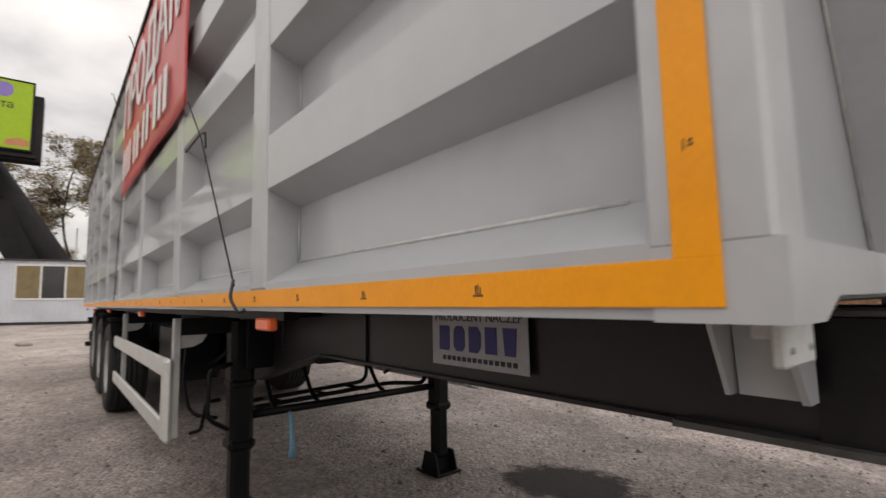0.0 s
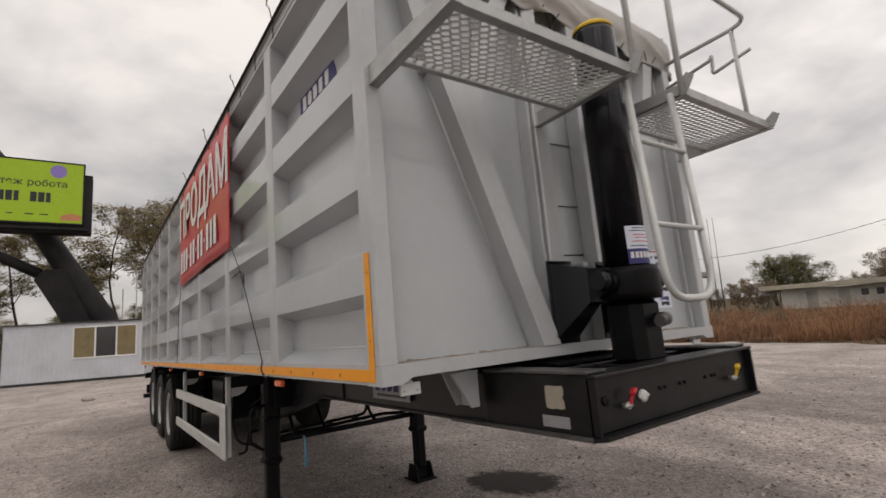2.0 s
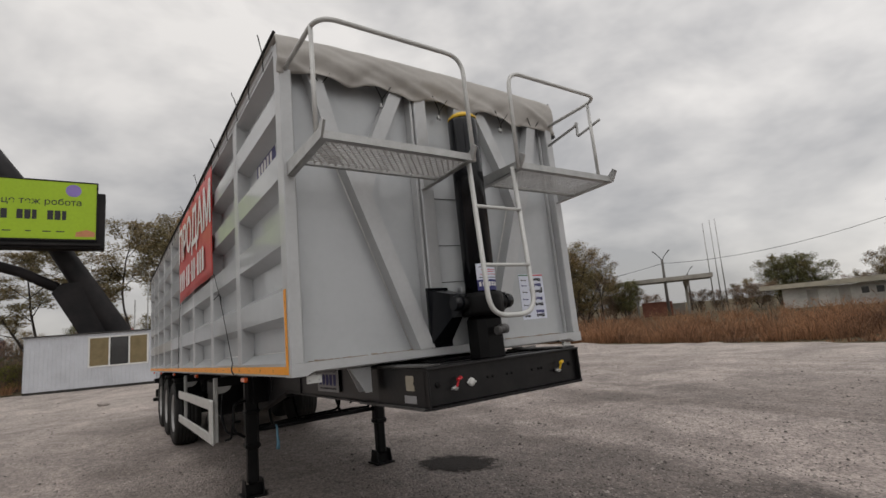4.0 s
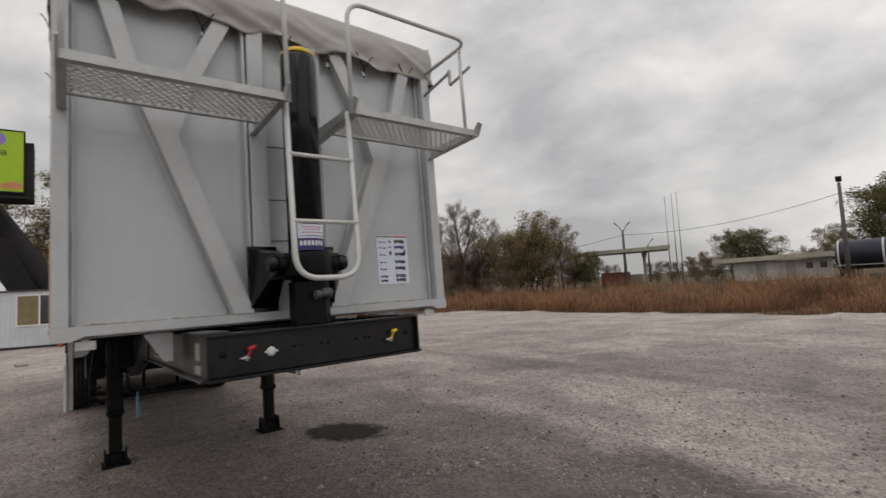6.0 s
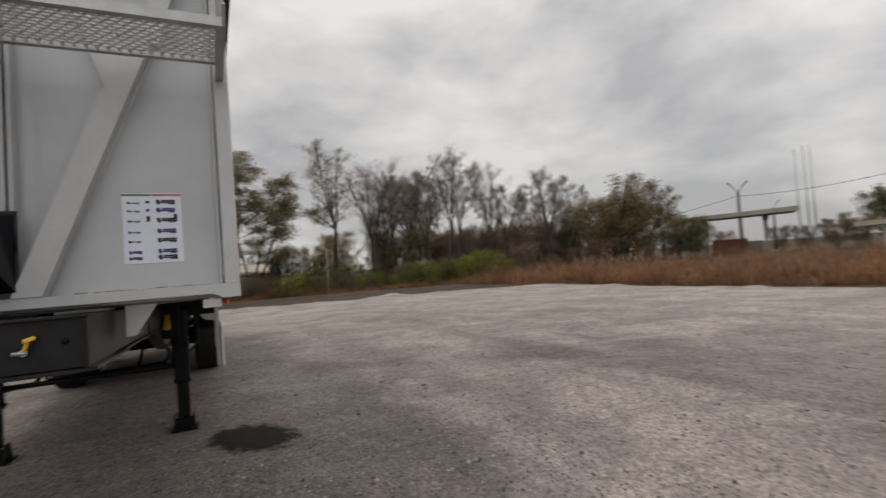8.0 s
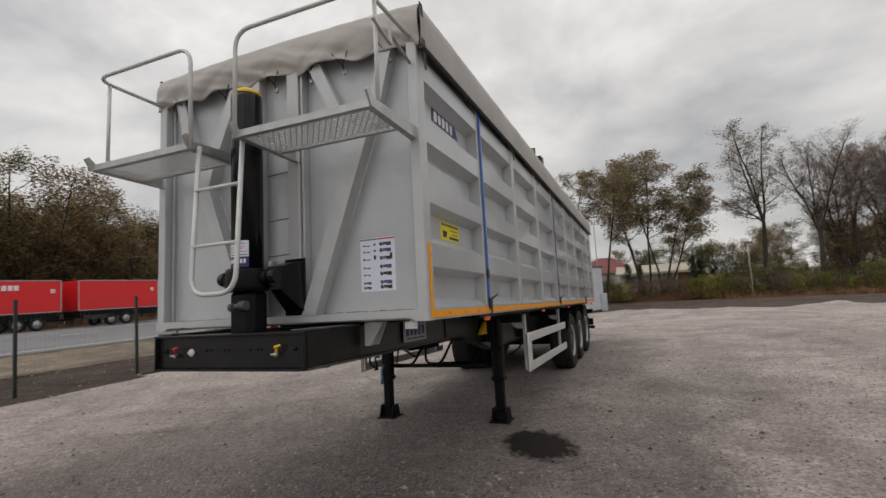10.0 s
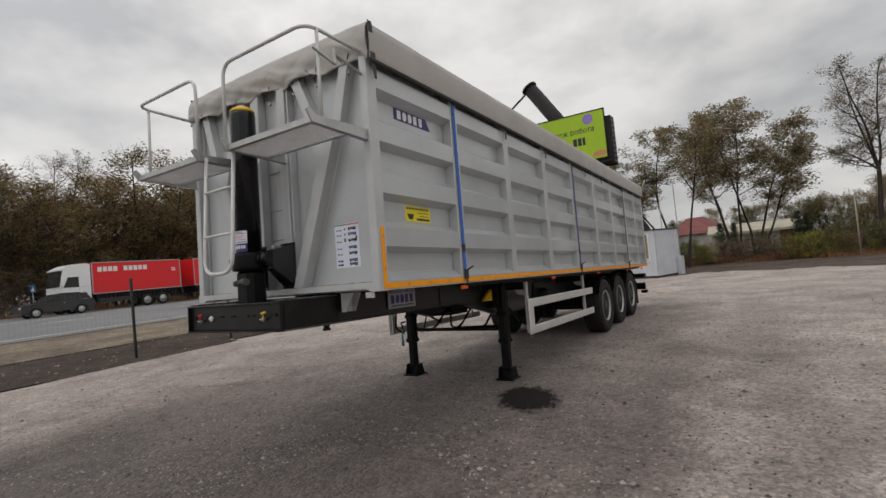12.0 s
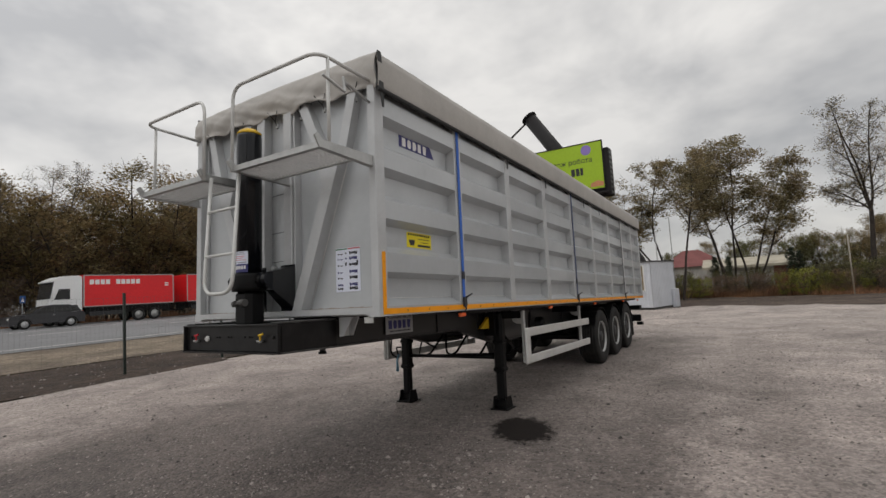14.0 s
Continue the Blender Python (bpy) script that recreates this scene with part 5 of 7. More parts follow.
add = nt.nodes.new("ShaderNodeMath")
add.operation = "MULTIPLY_ADD"
add.inputs[1].default_value = -1.3
nt.links.new(nz_.outputs[0], add.inputs[0])
nt.links.new(ln.outputs["Value"], add.inputs[2])
fade = nt.nodes.new("ShaderNodeMapRange")
for k, v in zip((1, 2, 3, 4), (0.20, -0.02, 0.0, 0.88)):
    fade.inputs[k].default_value = v
nt.links.new(add.outputs[0], fade.inputs[0])
nt.links.new(fade.outputs[0], nt.nodes["Principled BSDF"].inputs["Alpha"])
bm = B()
ring = [bm.verts.new((math.cos(2 * math.pi * k / 40) * 1.25, math.sin(2 * math.pi * k / 40) * 1.25, 0)) for k in range(40)]
bm.faces.new(ring)
stain = tagged(part("oil_stain", bm, WET), "dark damp oil stain on the crushed stone", "stain", kind="structure")
stain.matrix_world = Matrix.Translation((1.40, 2.25, 0.005)) @ Matrix.Rotation(radians(-56), 4, "Z") @ Matrix.Diagonal((0.62, 0.44, 1, 1))

# loose stones
rng = random.Random(11)
vv, ff = [], []
for k in range(31600):
    if k >= 31000:      # litter on the bare soil by the fence
        x, y = rng.uniform(-14, -8.6), rng.uniform(-4, 18)
        s = rng.uniform(0.012, 0.045)
    elif k < 29000:
        a, d = rng.uniform(0, 6.283), 1.0 + 12 * rng.random() ** 1.15
        x, y = 1.0 + d * math.cos(a), -0.5 + d * math.sin(a)
        s = rng.uniform(0.006, 0.016) * (1 if rng.random() < 0.92 else 1.9)
    else:
        x, y = rng.uniform(-12, 19), rng.uniform(-12, 27)
        s = rng.uniform(0.012, 0.035)
    if (yard_edge(x, y) < 0.2 or math.hypot(x - 1.40, y - 2.25) < 0.5) and k < 31000:
        continue
    z = yard_z(x, y) if k < 31000 else land(x, y) + 0.04
    b = len(vv)
    for dx, dy, dz in ((1, 0, 0.1), (-0.2, 0.9, 0.1), (-0.9, -0.1, 0.1), (0.1, -1, 0.1), (0.1, 0.1, 0.8)):
        vv.append((x + s * dx * rng.uniform(0.6, 1.3), y + s * dy * rng.uniform(0.6, 1.3), z + s * dz))
    ff += [(b, b + 1, b + 4), (b + 1, b + 2, b + 4), (b + 2, b + 3, b + 4), (b + 3, b, b + 4)]
me = bpy.data.meshes.new("loose_stones")
me.from_pydata(vv, [], ff)
me.materials.append(STONE)
tagged(new("loose_stones", me), "scattered loose stones on the yard", "stones", kind="stuff")

# ---- site cabin, billboard and leaning pipe mast behind the trailer ----
CAB = Matrix.Translation((0.32, 22.6, 0)) @ Matrix.Rotation(math.atan2(1.7, -5.37), 4, "Z")   # own x runs along the front to the west
cabin = thing("site_cabin", CAB, "white corrugated-sheet site cabin with a three-part window", "cabin")


def sheet_wall(bm, length, h, z0=0.0):
    """Trapezoid sheeting along own x, ribs towards own +y."""
    pts, x = [], 0.0
    while x < length - 1e-6:
        for dx, d in ((0.0, 0.0), (0.09, 0.0), (0.105, 0.02), (0.145, 0.02)):
            if x + dx <= length:
                pts.append((x + dx, d))
        x += 0.16
    pts.append((length, 0.0))
    pts += [(length, -0.03), (0, -0.03)]
    return prism(bm, pts, "z", z0, h)


X0, DEEP = 0.65, 2.5
part("cabin_wall", sheet_wall(B(), 5.63 - X0, 2.38, 0.11), SHED, cabin, "", Matrix.Translation((X0, 0, 0)))
part("cabin_wall", box(B(), (X0 + 0.02, -DEEP, 0.11), (5.61, -0.04, 2.36), 0.01), SHED, cabin)
part("cabin_wall", sheet_wall(B(), DEEP, 2.38, 0.11), SHED, cabin, "", Matrix.Translation((X0, -DEEP, 0)) @ Matrix.Rotation(radians(90), 4, "Z"))
part("cabin_wall", sheet_wall(B(), DEEP, 2.38, 0.11), SHED, cabin, "", Matrix.Translation((5.63, 0, 0)) @ Matrix.Rotation(radians(-90), 4, "Z"))
part("cabin_roof", box(B(), (X0 - 0.06, -DEEP - 0.08, 2.36), (5.71, 0.10, 2.42), 0.01), ROOFING, cabin, "dark flat roof edge")
part("skid", box(B(), (X0, -DEEP + 0.02, 0.0), (5.63, -0.05, 0.12), 0.01), ROOFING, cabin)
win = part("window", box(B(), (0.98, 0.0, 0.92), (3.29, 0.045, 0.98), 0.005), FRAME_W, cabin, "three-part window with ochre blinds")
bm = box(B(), (0.98, 0.0, 2.17), (3.29, 0.045, 2.23), 0.005)
for x in (0.98, 1.70, 2.46, 3.23):
    box(bm, (x, 0.0, 0.98), (x + 0.06, 0.045, 2.17), 0.005)
part("window_frame", bm, FRAME_W, win)
for x0, x1, mm in ((1.04, 1.70, BLIND), (1.76, 2.46, GLASS_D), (2.52, 3.23, BLIND)):
    part("pane", box(B(), (x0, 0.005, 0.98), (x1, 0.028, 2.17), 0.002), mm, win)
part("gas_cupboard", box(B(), (X0 - 0.22, -DEEP + 0.05, 0), (X0 - 0.03, -DEEP + 0.5, 0.95), 0.02), SHED, cabin, "grey service cupboard")

bb = thing("billboard", Matrix.Translation((0, 25.4, 0)), "lime-green advertising billboard on a leaning pipe mast", "billboard")
part("poster", box(B(), (-8.78, 0.0, 6.88), (-2.70, 0.06, 9.62), 0.01), LIME, bb, "lime-green poster")
bm = box(B(), (-8.84, -0.02, 6.80), (-2.64, 0.10, 6.88), 0.01)
box(bm, (-8.84, -0.02, 9.62), (-2.64, 0.10, 9.68), 0.01)
for x in (-8.84, -2.70):
    box(bm, (x, -0.02, 6.88), (x + 0.06, 0.10, 9.62), 0.01)
part("poster_frame", bm, TAR, bb)
part("back_box", box(B(), (-8.6, 0.10, 6.45), (-2.35, 0.9, 9.2), 0.02), TAR, bb, "dark steel rear frame")
for k in range(9):
    part("louvre", box(B(), (-2.352, 0.14, 6.55 + 0.29 * k), (-2.335, 0.86, 6.68 + 0.29 * k), 0.004), WIRE, bb)
part("walkway", box(B(), (-8.84, -0.1, 6.55), (-2.5, 0.9, 6.66), 0.02), TAR, bb)
text("турбота – це теж робота", 0.42, BLACK_INK, facing(-5.75, -0.004, 8.62, "-y"), bb, "lettering", "dark lettering", 0.002, 0.002)
for k, w_ in enumerate((0.22, 0.0, 0.22, 0.22, 0.22, 0.0, 0.22, 0.22, 0.16, 0.0, 0.22, 0.22, 0.16)):
    if w_:
        x = -7.25 + 0.27 * k
        part("number_bar", box(B(), (x, -0.006, 7.78), (x + w_, -0.002, 8.22), 0.001), BLACK_INK, bb)
bm = lathe(B(), [(0, 0.30), (0.005, 0.30)], 24, "z", Matrix.Translation((-3.6, -0.001, 9.22)) @ Matrix.Rotation(radians(90), 4, "X"))
part("round_mark", bm, VIOLET, bb, "violet round mark")
part("corner_mark", prism(B(), [(-3.5, 7.0), (-2.75, 7.0), (-2.72, 7.22), (-3.05, 7.34), (-3.45, 7.22)], "y", -0.006, -0.002), SALMON, bb, "salmon-coloured corner shape")
part("logo_bar", box(B(), (-7.4, -0.006, 7.18), (-7.05, -0.002, 7.32), 0.001), BLUE_INK, bb)
for x0, x1 in ((-6.9, -6.6), (-6.1, -5.8), (-5.3, -5.1), (-4.7, -4.4), (-4.2, -3.9)):
    part("logo_bar", box(B(), (x0, -0.006, 7.2), (x1, -0.002, 7.25), 0.001), BLACK_INK, bb)
mast = part("pipe_mast", tube(B(), [(-1.0, 1.75, 0.2), (-1.75, 1.75, 2.5), (-3.95, 1.9, 6.3), (-6.0, 2.6, 10.0), (-8.1, 3.25, 13.12)], [0.62, 0.58, 0.46, 0.46, 0.46], 24), TAR, bb, "thick tarred leaning steel pipe")
part("pipe_collar", lathe(B(), [(0, 0.47), (0.0, 0.55), (0.12, 0.55), (0.12, 0.47)], 24, "z", Matrix.Translation((-8.08, 3.25, 13.07)) @ Matrix.Rotation(radians(-33.5), 4, "Y")), TAR, mast)
part("prop", prism(B(), [(-3.2, 2.3), (-1.3, 2.3), (-1.7, 2.6), (-3.3, 5.0), (-4.0, 4.95), (-4.4, 4.5)], "y", 1.35, 2.0), TAR, mast, "welded plate foot")
part("prop", tube(B(), [(-4.2, 1.6, 4.75), (-5.5, 1.6, 5.5), (-9.5, 1.7, 7.0)], 0.24, 14), TAR, mast, "thinner side pipe")
part("prop", tube(B(), [(-8.1, 3.25, 13.0), (-9.9, 3.2, 11.75)], 0.07, 8), TAR, mast)

# parked bus and a steel gate beyond the cabin
bus = thing("parked_bus", Matrix.Translation((-14.1, 42.6, land(-14, 42.6))) @ Matrix.Rotation(radians(86), 4, "Z"), "parked coach with a dark glazed upper side and pale lower side", "bus")
part("bus_body", box(B(), (-1.22, -6.0, 0.42), (1.22, 6.0, 2.96), 0.22), BUS, bus)
part("bus_side", box(B(), (-1.25, -5.7, 0.40), (1.25, 5.9, 1.72), 0.08), LORRY_WHITE, bus, "pale lower side panels")
for k in range(5):
    part("bus_window", box(B(), (-1.235, -5.4 + 2.2 * k, 1.85), (-1.215, -3.35 + 2.2 * k, 2.62), 0.01), GLASS_D, bus)
part("bus_mirror", box(B(), (-1.45, -6.15, 1.75), (-1.28, -6.0, 2.25), 0.04), BLACK, bus)
for y in (-4.1, 2.6, 3.9):
    part("wheel", lathe(B(), [(-1.27, 0.40), (-1.26, 0.48), (1.26, 0.48), (1.27, 0.40)], 24, "x", Matrix.Translation((0, y, 0.48))), RUBBER, bus)
gate = thing("steel_gate", Matrix.Translation((-9.6, 34.2, land(-9, 34))), "dark steel gate with open bars beside the weeds", "gate")
for k, x in enumerate((0.0, 0.62, 1.25, 1.75, 2.35)):
    part("gate_post", box(B(), (x, -0.04, 0), (x + 0.08, 0.04, (1.5, 1.75, 2.0, 1.8, 1.75)[k]), 0.005), STEEL_G, gate)
for z in (0.42, 1.45):
    part("gate_rail", box(B(), (-1.6, -0.03, z), (2.42, 0.03, z + 0.07), 0.004), STEEL_G, gate)
part("gate_stay", beam(B(), (0.3, 0, 1.5), (1.3, 0, 1.98), 0.05, 0.05), STEEL_G, gate)

# ---- western fence, sign and lorry ----
def fence_x(y):
    return -10.05 - 0.085 * (y - 3.4) if y < 14 else -10.95 + 0.16 * (y - 14)


fence = thing("mesh_fence", Matrix(), "dark green welded-wire fence on steel posts", "fence")
ypos = [3.4 + 2.9 * k for k in range(-7, 11)]
for y in ypos:
    x = fence_x(y)
    z = land(x, y) + 0.02
    bm = box(B(), (x - 0.03, y - 0.03, z - 0.1), (x + 0.03, y + 0.03, z + 2.08), 0.004)
    box(bm, (x - 0.033, y - 0.033, z + 2.08), (x + 0.033, y + 0.033, z + 2.095), 0.003)
    part("post", bm, STEEL_G, fence)
vv, ff = [], []
def wire(p, q, r):
    b = len(vv)
    p, q = Vector(p), Vector(q)
    d = (q - p).normalized()
    u = d.orthogonal().normalized() * r
    w_ = d.cross(u)
    for c in (p, q):
        vv.extend([tuple(c + u), tuple(c - 0.5 * u + 0.87 * w_), tuple(c - 0.5 * u - 0.87 * w_)])
    for k in range(3):
        ff.append((b + k, b + (k + 1) % 3, b + 3 + (k + 1) % 3, b + 3 + k))
for y0, y1 in zip(ypos, ypos[1:]):
    n = 29
    for k in range(1, n):
        y = y0 + (y1 - y0) * k / n
        x = fence_x(y0) + (fence_x(y1) - fence_x(y0)) * k / n
        z = land(x, y)
        wire((x, y, z + 0.08), (x, y, z + 2.0), 0.0013)
    for k in range(10):
        h = 0.08 + 0.213 * k
        wire((fence_x(y0), y0, land(fence_x(y0), y0) + h), (fence_x(y1), y1, land(fence_x(y1), y1) + h), 0.0013)
me = bpy.data.meshes.new("wire_mesh")
me.from_pydata(vv, [], ff)
me.materials.append(WIRE)
ob = new("wire_mesh", me)
ob.parent = fence
tagged(ob, "thin welded wires", kind="stuff")

sg = thing("road_sign", Matrix.Translation((-46.5, 12.7, land(-46.5, 12.7))), "small blue road sign on a grey post", "sign")
part("post", tube(B(), [(0, 0, 0), (0, 0, 2.6)], 0.035, 8), GALV, sg)
part("panel", box(B(), (0.03, -0.19, 2.0), (0.05, 0.19, 2.6), 0.01), SIGN_BLUE, sg, "blue sign panel")
part("mark", prism(B(), [(-0.12, 2.1), (0.12, 2.1), (0.0, 2.48)], "x", 0.051, 0.054), WHITE_INK, sg, "white triangle")


def road_wheel(parent, y, w_, r, rim=None):
    for sx in (-1, 1):
        tyre = part("wheel", lathe(B(), [(w_ - 0.28, r * 0.6), (w_ - 0.28, r * 0.95), (w_ - 0.22, r), (w_ - 0.04, r), (w_, r * 0.94), (w_ + 0.01, r * 0.66)], 28, "x", Matrix.Translation((0, y, r)) @ Matrix.Diagonal((sx, 1, 1, 1)), True), RUBBER, parent)
        part("rim", lathe(B(), [(w_ - 0.1, r * 0.66), (w_ - 0.02, r * 0.62), (w_ - 0.06, r * 0.3), (w_ - 0.02, r * 0.26), (w_ - 0.02, 0.02)], 20, "x", Matrix.Translation((0, y, r)) @ Matrix.Diagonal((sx, 1, 1, 1))), rim or GALV, tyre)


def red_box(parent, n):
    """Box body with pale edges; its rear end is at the origin and the front at -n."""
    part("box_body", box(B(), (-1.25, -n, 1.36), (1.25, 0, 3.82), 0.03), LORRY_RED, parent, "red box body")
    for z0, z1 in ((1.33, 1.40), (3.77, 3.84)):
        part("edge_trim", box(B(), (1.24, -n - 0.02, z0), (1.275, 0.02, z1), 0.006), GALV, parent, "pale aluminium edge trim")
    for y in (-n, 0):
        part("edge_trim", box(B(), (1.24, y - 0.04, 1.40), (1.275, y + 0.04, 3.77), 0.006), GALV, parent, "pale aluminium edge trim")
    part("under_frame", box(B(), (-1.1, -n + 0.2, 0.75), (1.1, -0.2, 1.33), 0.02), BLACK, parent)
    part("side_skirt", box(B(), (1.12, -n + 0.4, 0.62), (1.2, -n + 2.9, 0.95), 0.02), DGREY, parent, "dark side guard")
    for z in (2.85, 3.02):
        part("mark_bar", box(B(), (1.252, -0.75, z), (1.258, -0.42, z + 0.1), 0.001), WHITE_INK, parent)


LX = -41.25
lz = land(LX, 18) + 0.07
lorry = thing("box_lorry", Matrix.Translation((LX, 21.4, lz)), "red box lorry with a white cab on the far carriageway", "lorry")
red_box(lorry, 6.95)
for k in range(10):
    if k != 4:
        part("name_block", box(B(), (1.252, -6.55 + 0.38 * k, 3.08), (1.258, -6.25 + 0.38 * k, 3.46), 0.001), WHITE_INK, lorry)
part("cab", prism(B(), [(-7.05, 0.55), (-7.05, 3.70), (-7.3, 3.80), (-8.3, 3.74), (-8.85, 3.50), (-9.12, 2.05), (-9.2, 0.9), (-9.15, 0.45)], "x", -1.22, 1.22), LORRY_WHITE, lorry, "white cab")
part("side_window", prism(B(), [(-7.85, 2.0), (-7.85, 2.78), (-8.55, 2.78), (-8.85, 2.0)], "x", 1.221, 1.235), GLASS_D, lorry)
part("side_window", prism(B(), [(-7.35, 1.0), (-7.35, 1.55), (-7.75, 1.55), (-7.75, 1.0)], "x", 1.221, 1.235), GLASS_D, lorry)
part("windscreen", prism(B(), [(-8.86, 3.36), (-9.11, 2.08), (-9.15, 2.08), (-8.92, 3.38)], "x", -1.12, 1.235), GLASS_D, lorry)
part("sun_visor", box(B(), (-1.15, -9.06, 3.30), (1.24, -8.84, 3.42), 0.03), LORRY_WHITE, lorry)
part("bumper", box(B(), (-1.2, -9.27, 0.35), (1.22, -8.95, 0.95), 0.05), DGREY, lorry)
part("mirror", box(B(), (1.25, -9.02, 2.1), (1.42, -8.87, 2.75), 0.04), LORRY_WHITE, lorry)
for y in (-8.35, -2.9, -1.6):
    road_wheel(lorry, y, 1.22, 0.5)
part("drawbar", box(B(), (-0.1, -0.3, 0.6), (0.1, 1.6, 0.75), 0.02), BLACK, lorry)
drawn = thing("box_trailer", Matrix.Translation((LX, 29.7, lz)), "red box drawbar trailer with pale edges behind the lorry", "trailer")
red_box(drawn, 7.0)
for y in (-4.3, -3.0):
    road_wheel(drawn, y, 1.22, 0.5)

car = thing("grey_car", Matrix.Translation((-38.5, 9.2, land(-38.5, 11) + 0.07)), "dark grey hatchback car on the road beside the lorry", "car")
def arched(y0, y1, z0, z1, wheels, r):
    """Side outline of a car's lower body with round wheel arches."""
    pts = [(y0 + 0.06, z0), (y0, z0 + 0.12), (y0 + 0.03, z1 - 0.22), (y0 + 0.22, z1 - 0.08), (y0 + 1.25, z1 + 0.03), (y1 - 0.12, z1 + 0.05), (y1, z1 - 0.2), (y1 - 0.04, z0)]
    for y in sorted(wheels, reverse=True):
        pts += [(y + r * math.cos(a), z0 + 0.06 + r * math.sin(a)) for a in (math.pi * k / 8 for k in range(9))]
    return pts


bm = prism(B(), arched(0.0, 4.4, 0.27, 0.98, (0.86, 3.52), 0.39), "x", -0.9, 0.9)
part("car_body", bm, CAR_GREY, car)
bm = prism(B(), [(1.20, 0.98), (1.98, 1.50), (2.5, 1.58), (3.45, 1.55), (4.0, 1.32), (4.28, 0.98)], "x", -0.74, 0.74)
part("cabin_roof", bm, CAR_GREY, car)
for pts in ([(1.50, 1.02), (2.02, 1.44), (2.52, 1.50), (2.54, 1.02)], [(2.62, 1.02), (2.62, 1.50), (3.40, 1.47), (3.52, 1.02)], [(3.60, 1.04), (3.52, 1.44), (3.90, 1.28), (4.02, 1.06)]):
    part("side_window", prism(B(), pts, "x", 0.735, 0.75), GLASS_D, car)
    part("window_frame", prism(B(), [(y, z - 0.05) for y, z in pts[:1]] + [(y, z - 0.05) for y, z in pts[-1:]] + [(y, z - 0.01) for y, z in pts[-1:]] + [(y, z - 0.01) for y, z in pts[:1]], "x", 0.76, 0.775), ALLOY, car, "bright trim strip")
part("windscreen", prism(B(), [(1.24, 1.02), (1.96, 1.49), (1.93, 1.51), (1.18, 1.02)], "x", -0.68, 0.68), GLASS_D, car)
part("door_handle", box(B(), (0.90, 2.40, 0.86), (0.92, 2.54, 0.89), 0.005), GALV, car)
part("headlight", box(B(), (0.55, -0.01, 0.66), (0.82, 0.25, 0.80), 0.03), WHITE_PL, car, "clear headlight")
part("tail_light", box(B(), (0.6, 4.12, 0.88), (0.86, 4.33, 1.04), 0.03), LAMP_RED, car, "red tail light")
for y in (0.85, 3.5):
    road_wheel(car, y + 0.01, 0.91, 0.34, ALLOY)

# ---- eastern side: old filling station, tank wagons, lamp posts ----
CX, CY = 1.0, -3.0
def polar(az, d):
    return CX + d * math.sin(radians(az)), CY + d * math.cos(radians(az))


def base(az, d, turn=0.0):
    x, y = polar(az, d)
    return Matrix.Translation((x, y, land(x, y))) @ Matrix.Rotation(radians(-az + turn), 4, "Z")


can = thing("station_canopy", base(57.5, 62), "flat concrete canopy of a disused filling station", "canopy")
part("canopy_roof", prism(B(), [(-7.0, 3.95), (4.6, 4.08), (4.65, 4.56), (-7.1, 4.36)], "y", -2.5, 2.5), CONC, can, "weathered concrete roof slab")
for x, w_, f in ((-3.6, 0.10, 0.12), (1.9, 0.14, 0.42)):
    bm = prism(B(), [(x - w_, 0), (x + w_, 0), (x + w_ + 0.02, 3.2), (x + f, 4.02), (x - f * 0.7, 4.02), (x - w_ - 0.02, 3.2)], "y", -0.16, 0.16)
    part("canopy_post", bm, CONC, can)
part("low_wall", box(B(), (-3.2, 0.5, 0), (0.2, 0.9, 1.75), 0.03), BRICK_F, can, "red-brown low wall")
part("kiosk", box(B(), (-0.1, 1.0, 0), (1.6, 3.0, 1.4), 0.03), CONC, can)

hut = thing("station_hut", base(71.3, 60), "low whitewashed station building with a pale slate roof", "building")
part("hut_wall", box(B(), (-3.6, -2, -0.3), (4.7, 2.5, 1.95), 0.02), PLASTER, hut)
part("hut_roof", prism(B(), [(-5.4, 1.98), (5.1, 2.05), (5.15, 2.55), (-5.5, 2.40)], "y", -2.8, 3.0), SLATE, hut)
for x in (-1.6, 0.9):
    part("hut_door", box(B(), (x, -2.03, 0.0), (x + 0.9, -1.99, 1.7), 0.01), CONC, hut)
for x in (2.6, 3.7):
    part("hut_window", box(B(), (x, -2.03, 1.0), (x + 0.55, -1.99, 1.6), 0.01), GLASS_D, hut)

TW = base(80.5, 54, -4)
for k in range(2):
    tank = thing("tank_wagon", TW @ Matrix.Translation((-2.6 + 11.6 * k, 0.9 * k, 0.55)), "dark blue-black cylindrical tank with pale hoops", "tank", "row of tanks")
    part("tank_shell", lathe(B(), [(-1.5, 0.6), (-1.45, 1.0), (-1.2, 1.3), (9.4, 1.3), (9.7, 1.0), (9.75, 0.6)], 32, "x", Matrix.Translation((0, 0, 1.5))), TANK, tank)
    for x in (-1.25, 1.75, 4.6, 7.6):
        part("hoop", lathe(B(), [(x, 1.27), (x, 1.335), (x + 0.14, 1.335), (x + 0.14, 1.27)], 32, "x", Matrix.Translation((0, 0, 1.5)), True), WHITE_PL, tank, "pale hoop")
    part("tank_rail", box(B(), (-1.4, -1.45, 0.55), (9.6, -1.38, 0.63), 0.01), GALV, tank)
    for x in (-0.8, 2.5, 5.8, 9.0):
        part("cradle", box(B(), (x, -1.2, -0.9), (x + 0.4, 1.2, 0.45), 0.02), BLACK, tank)


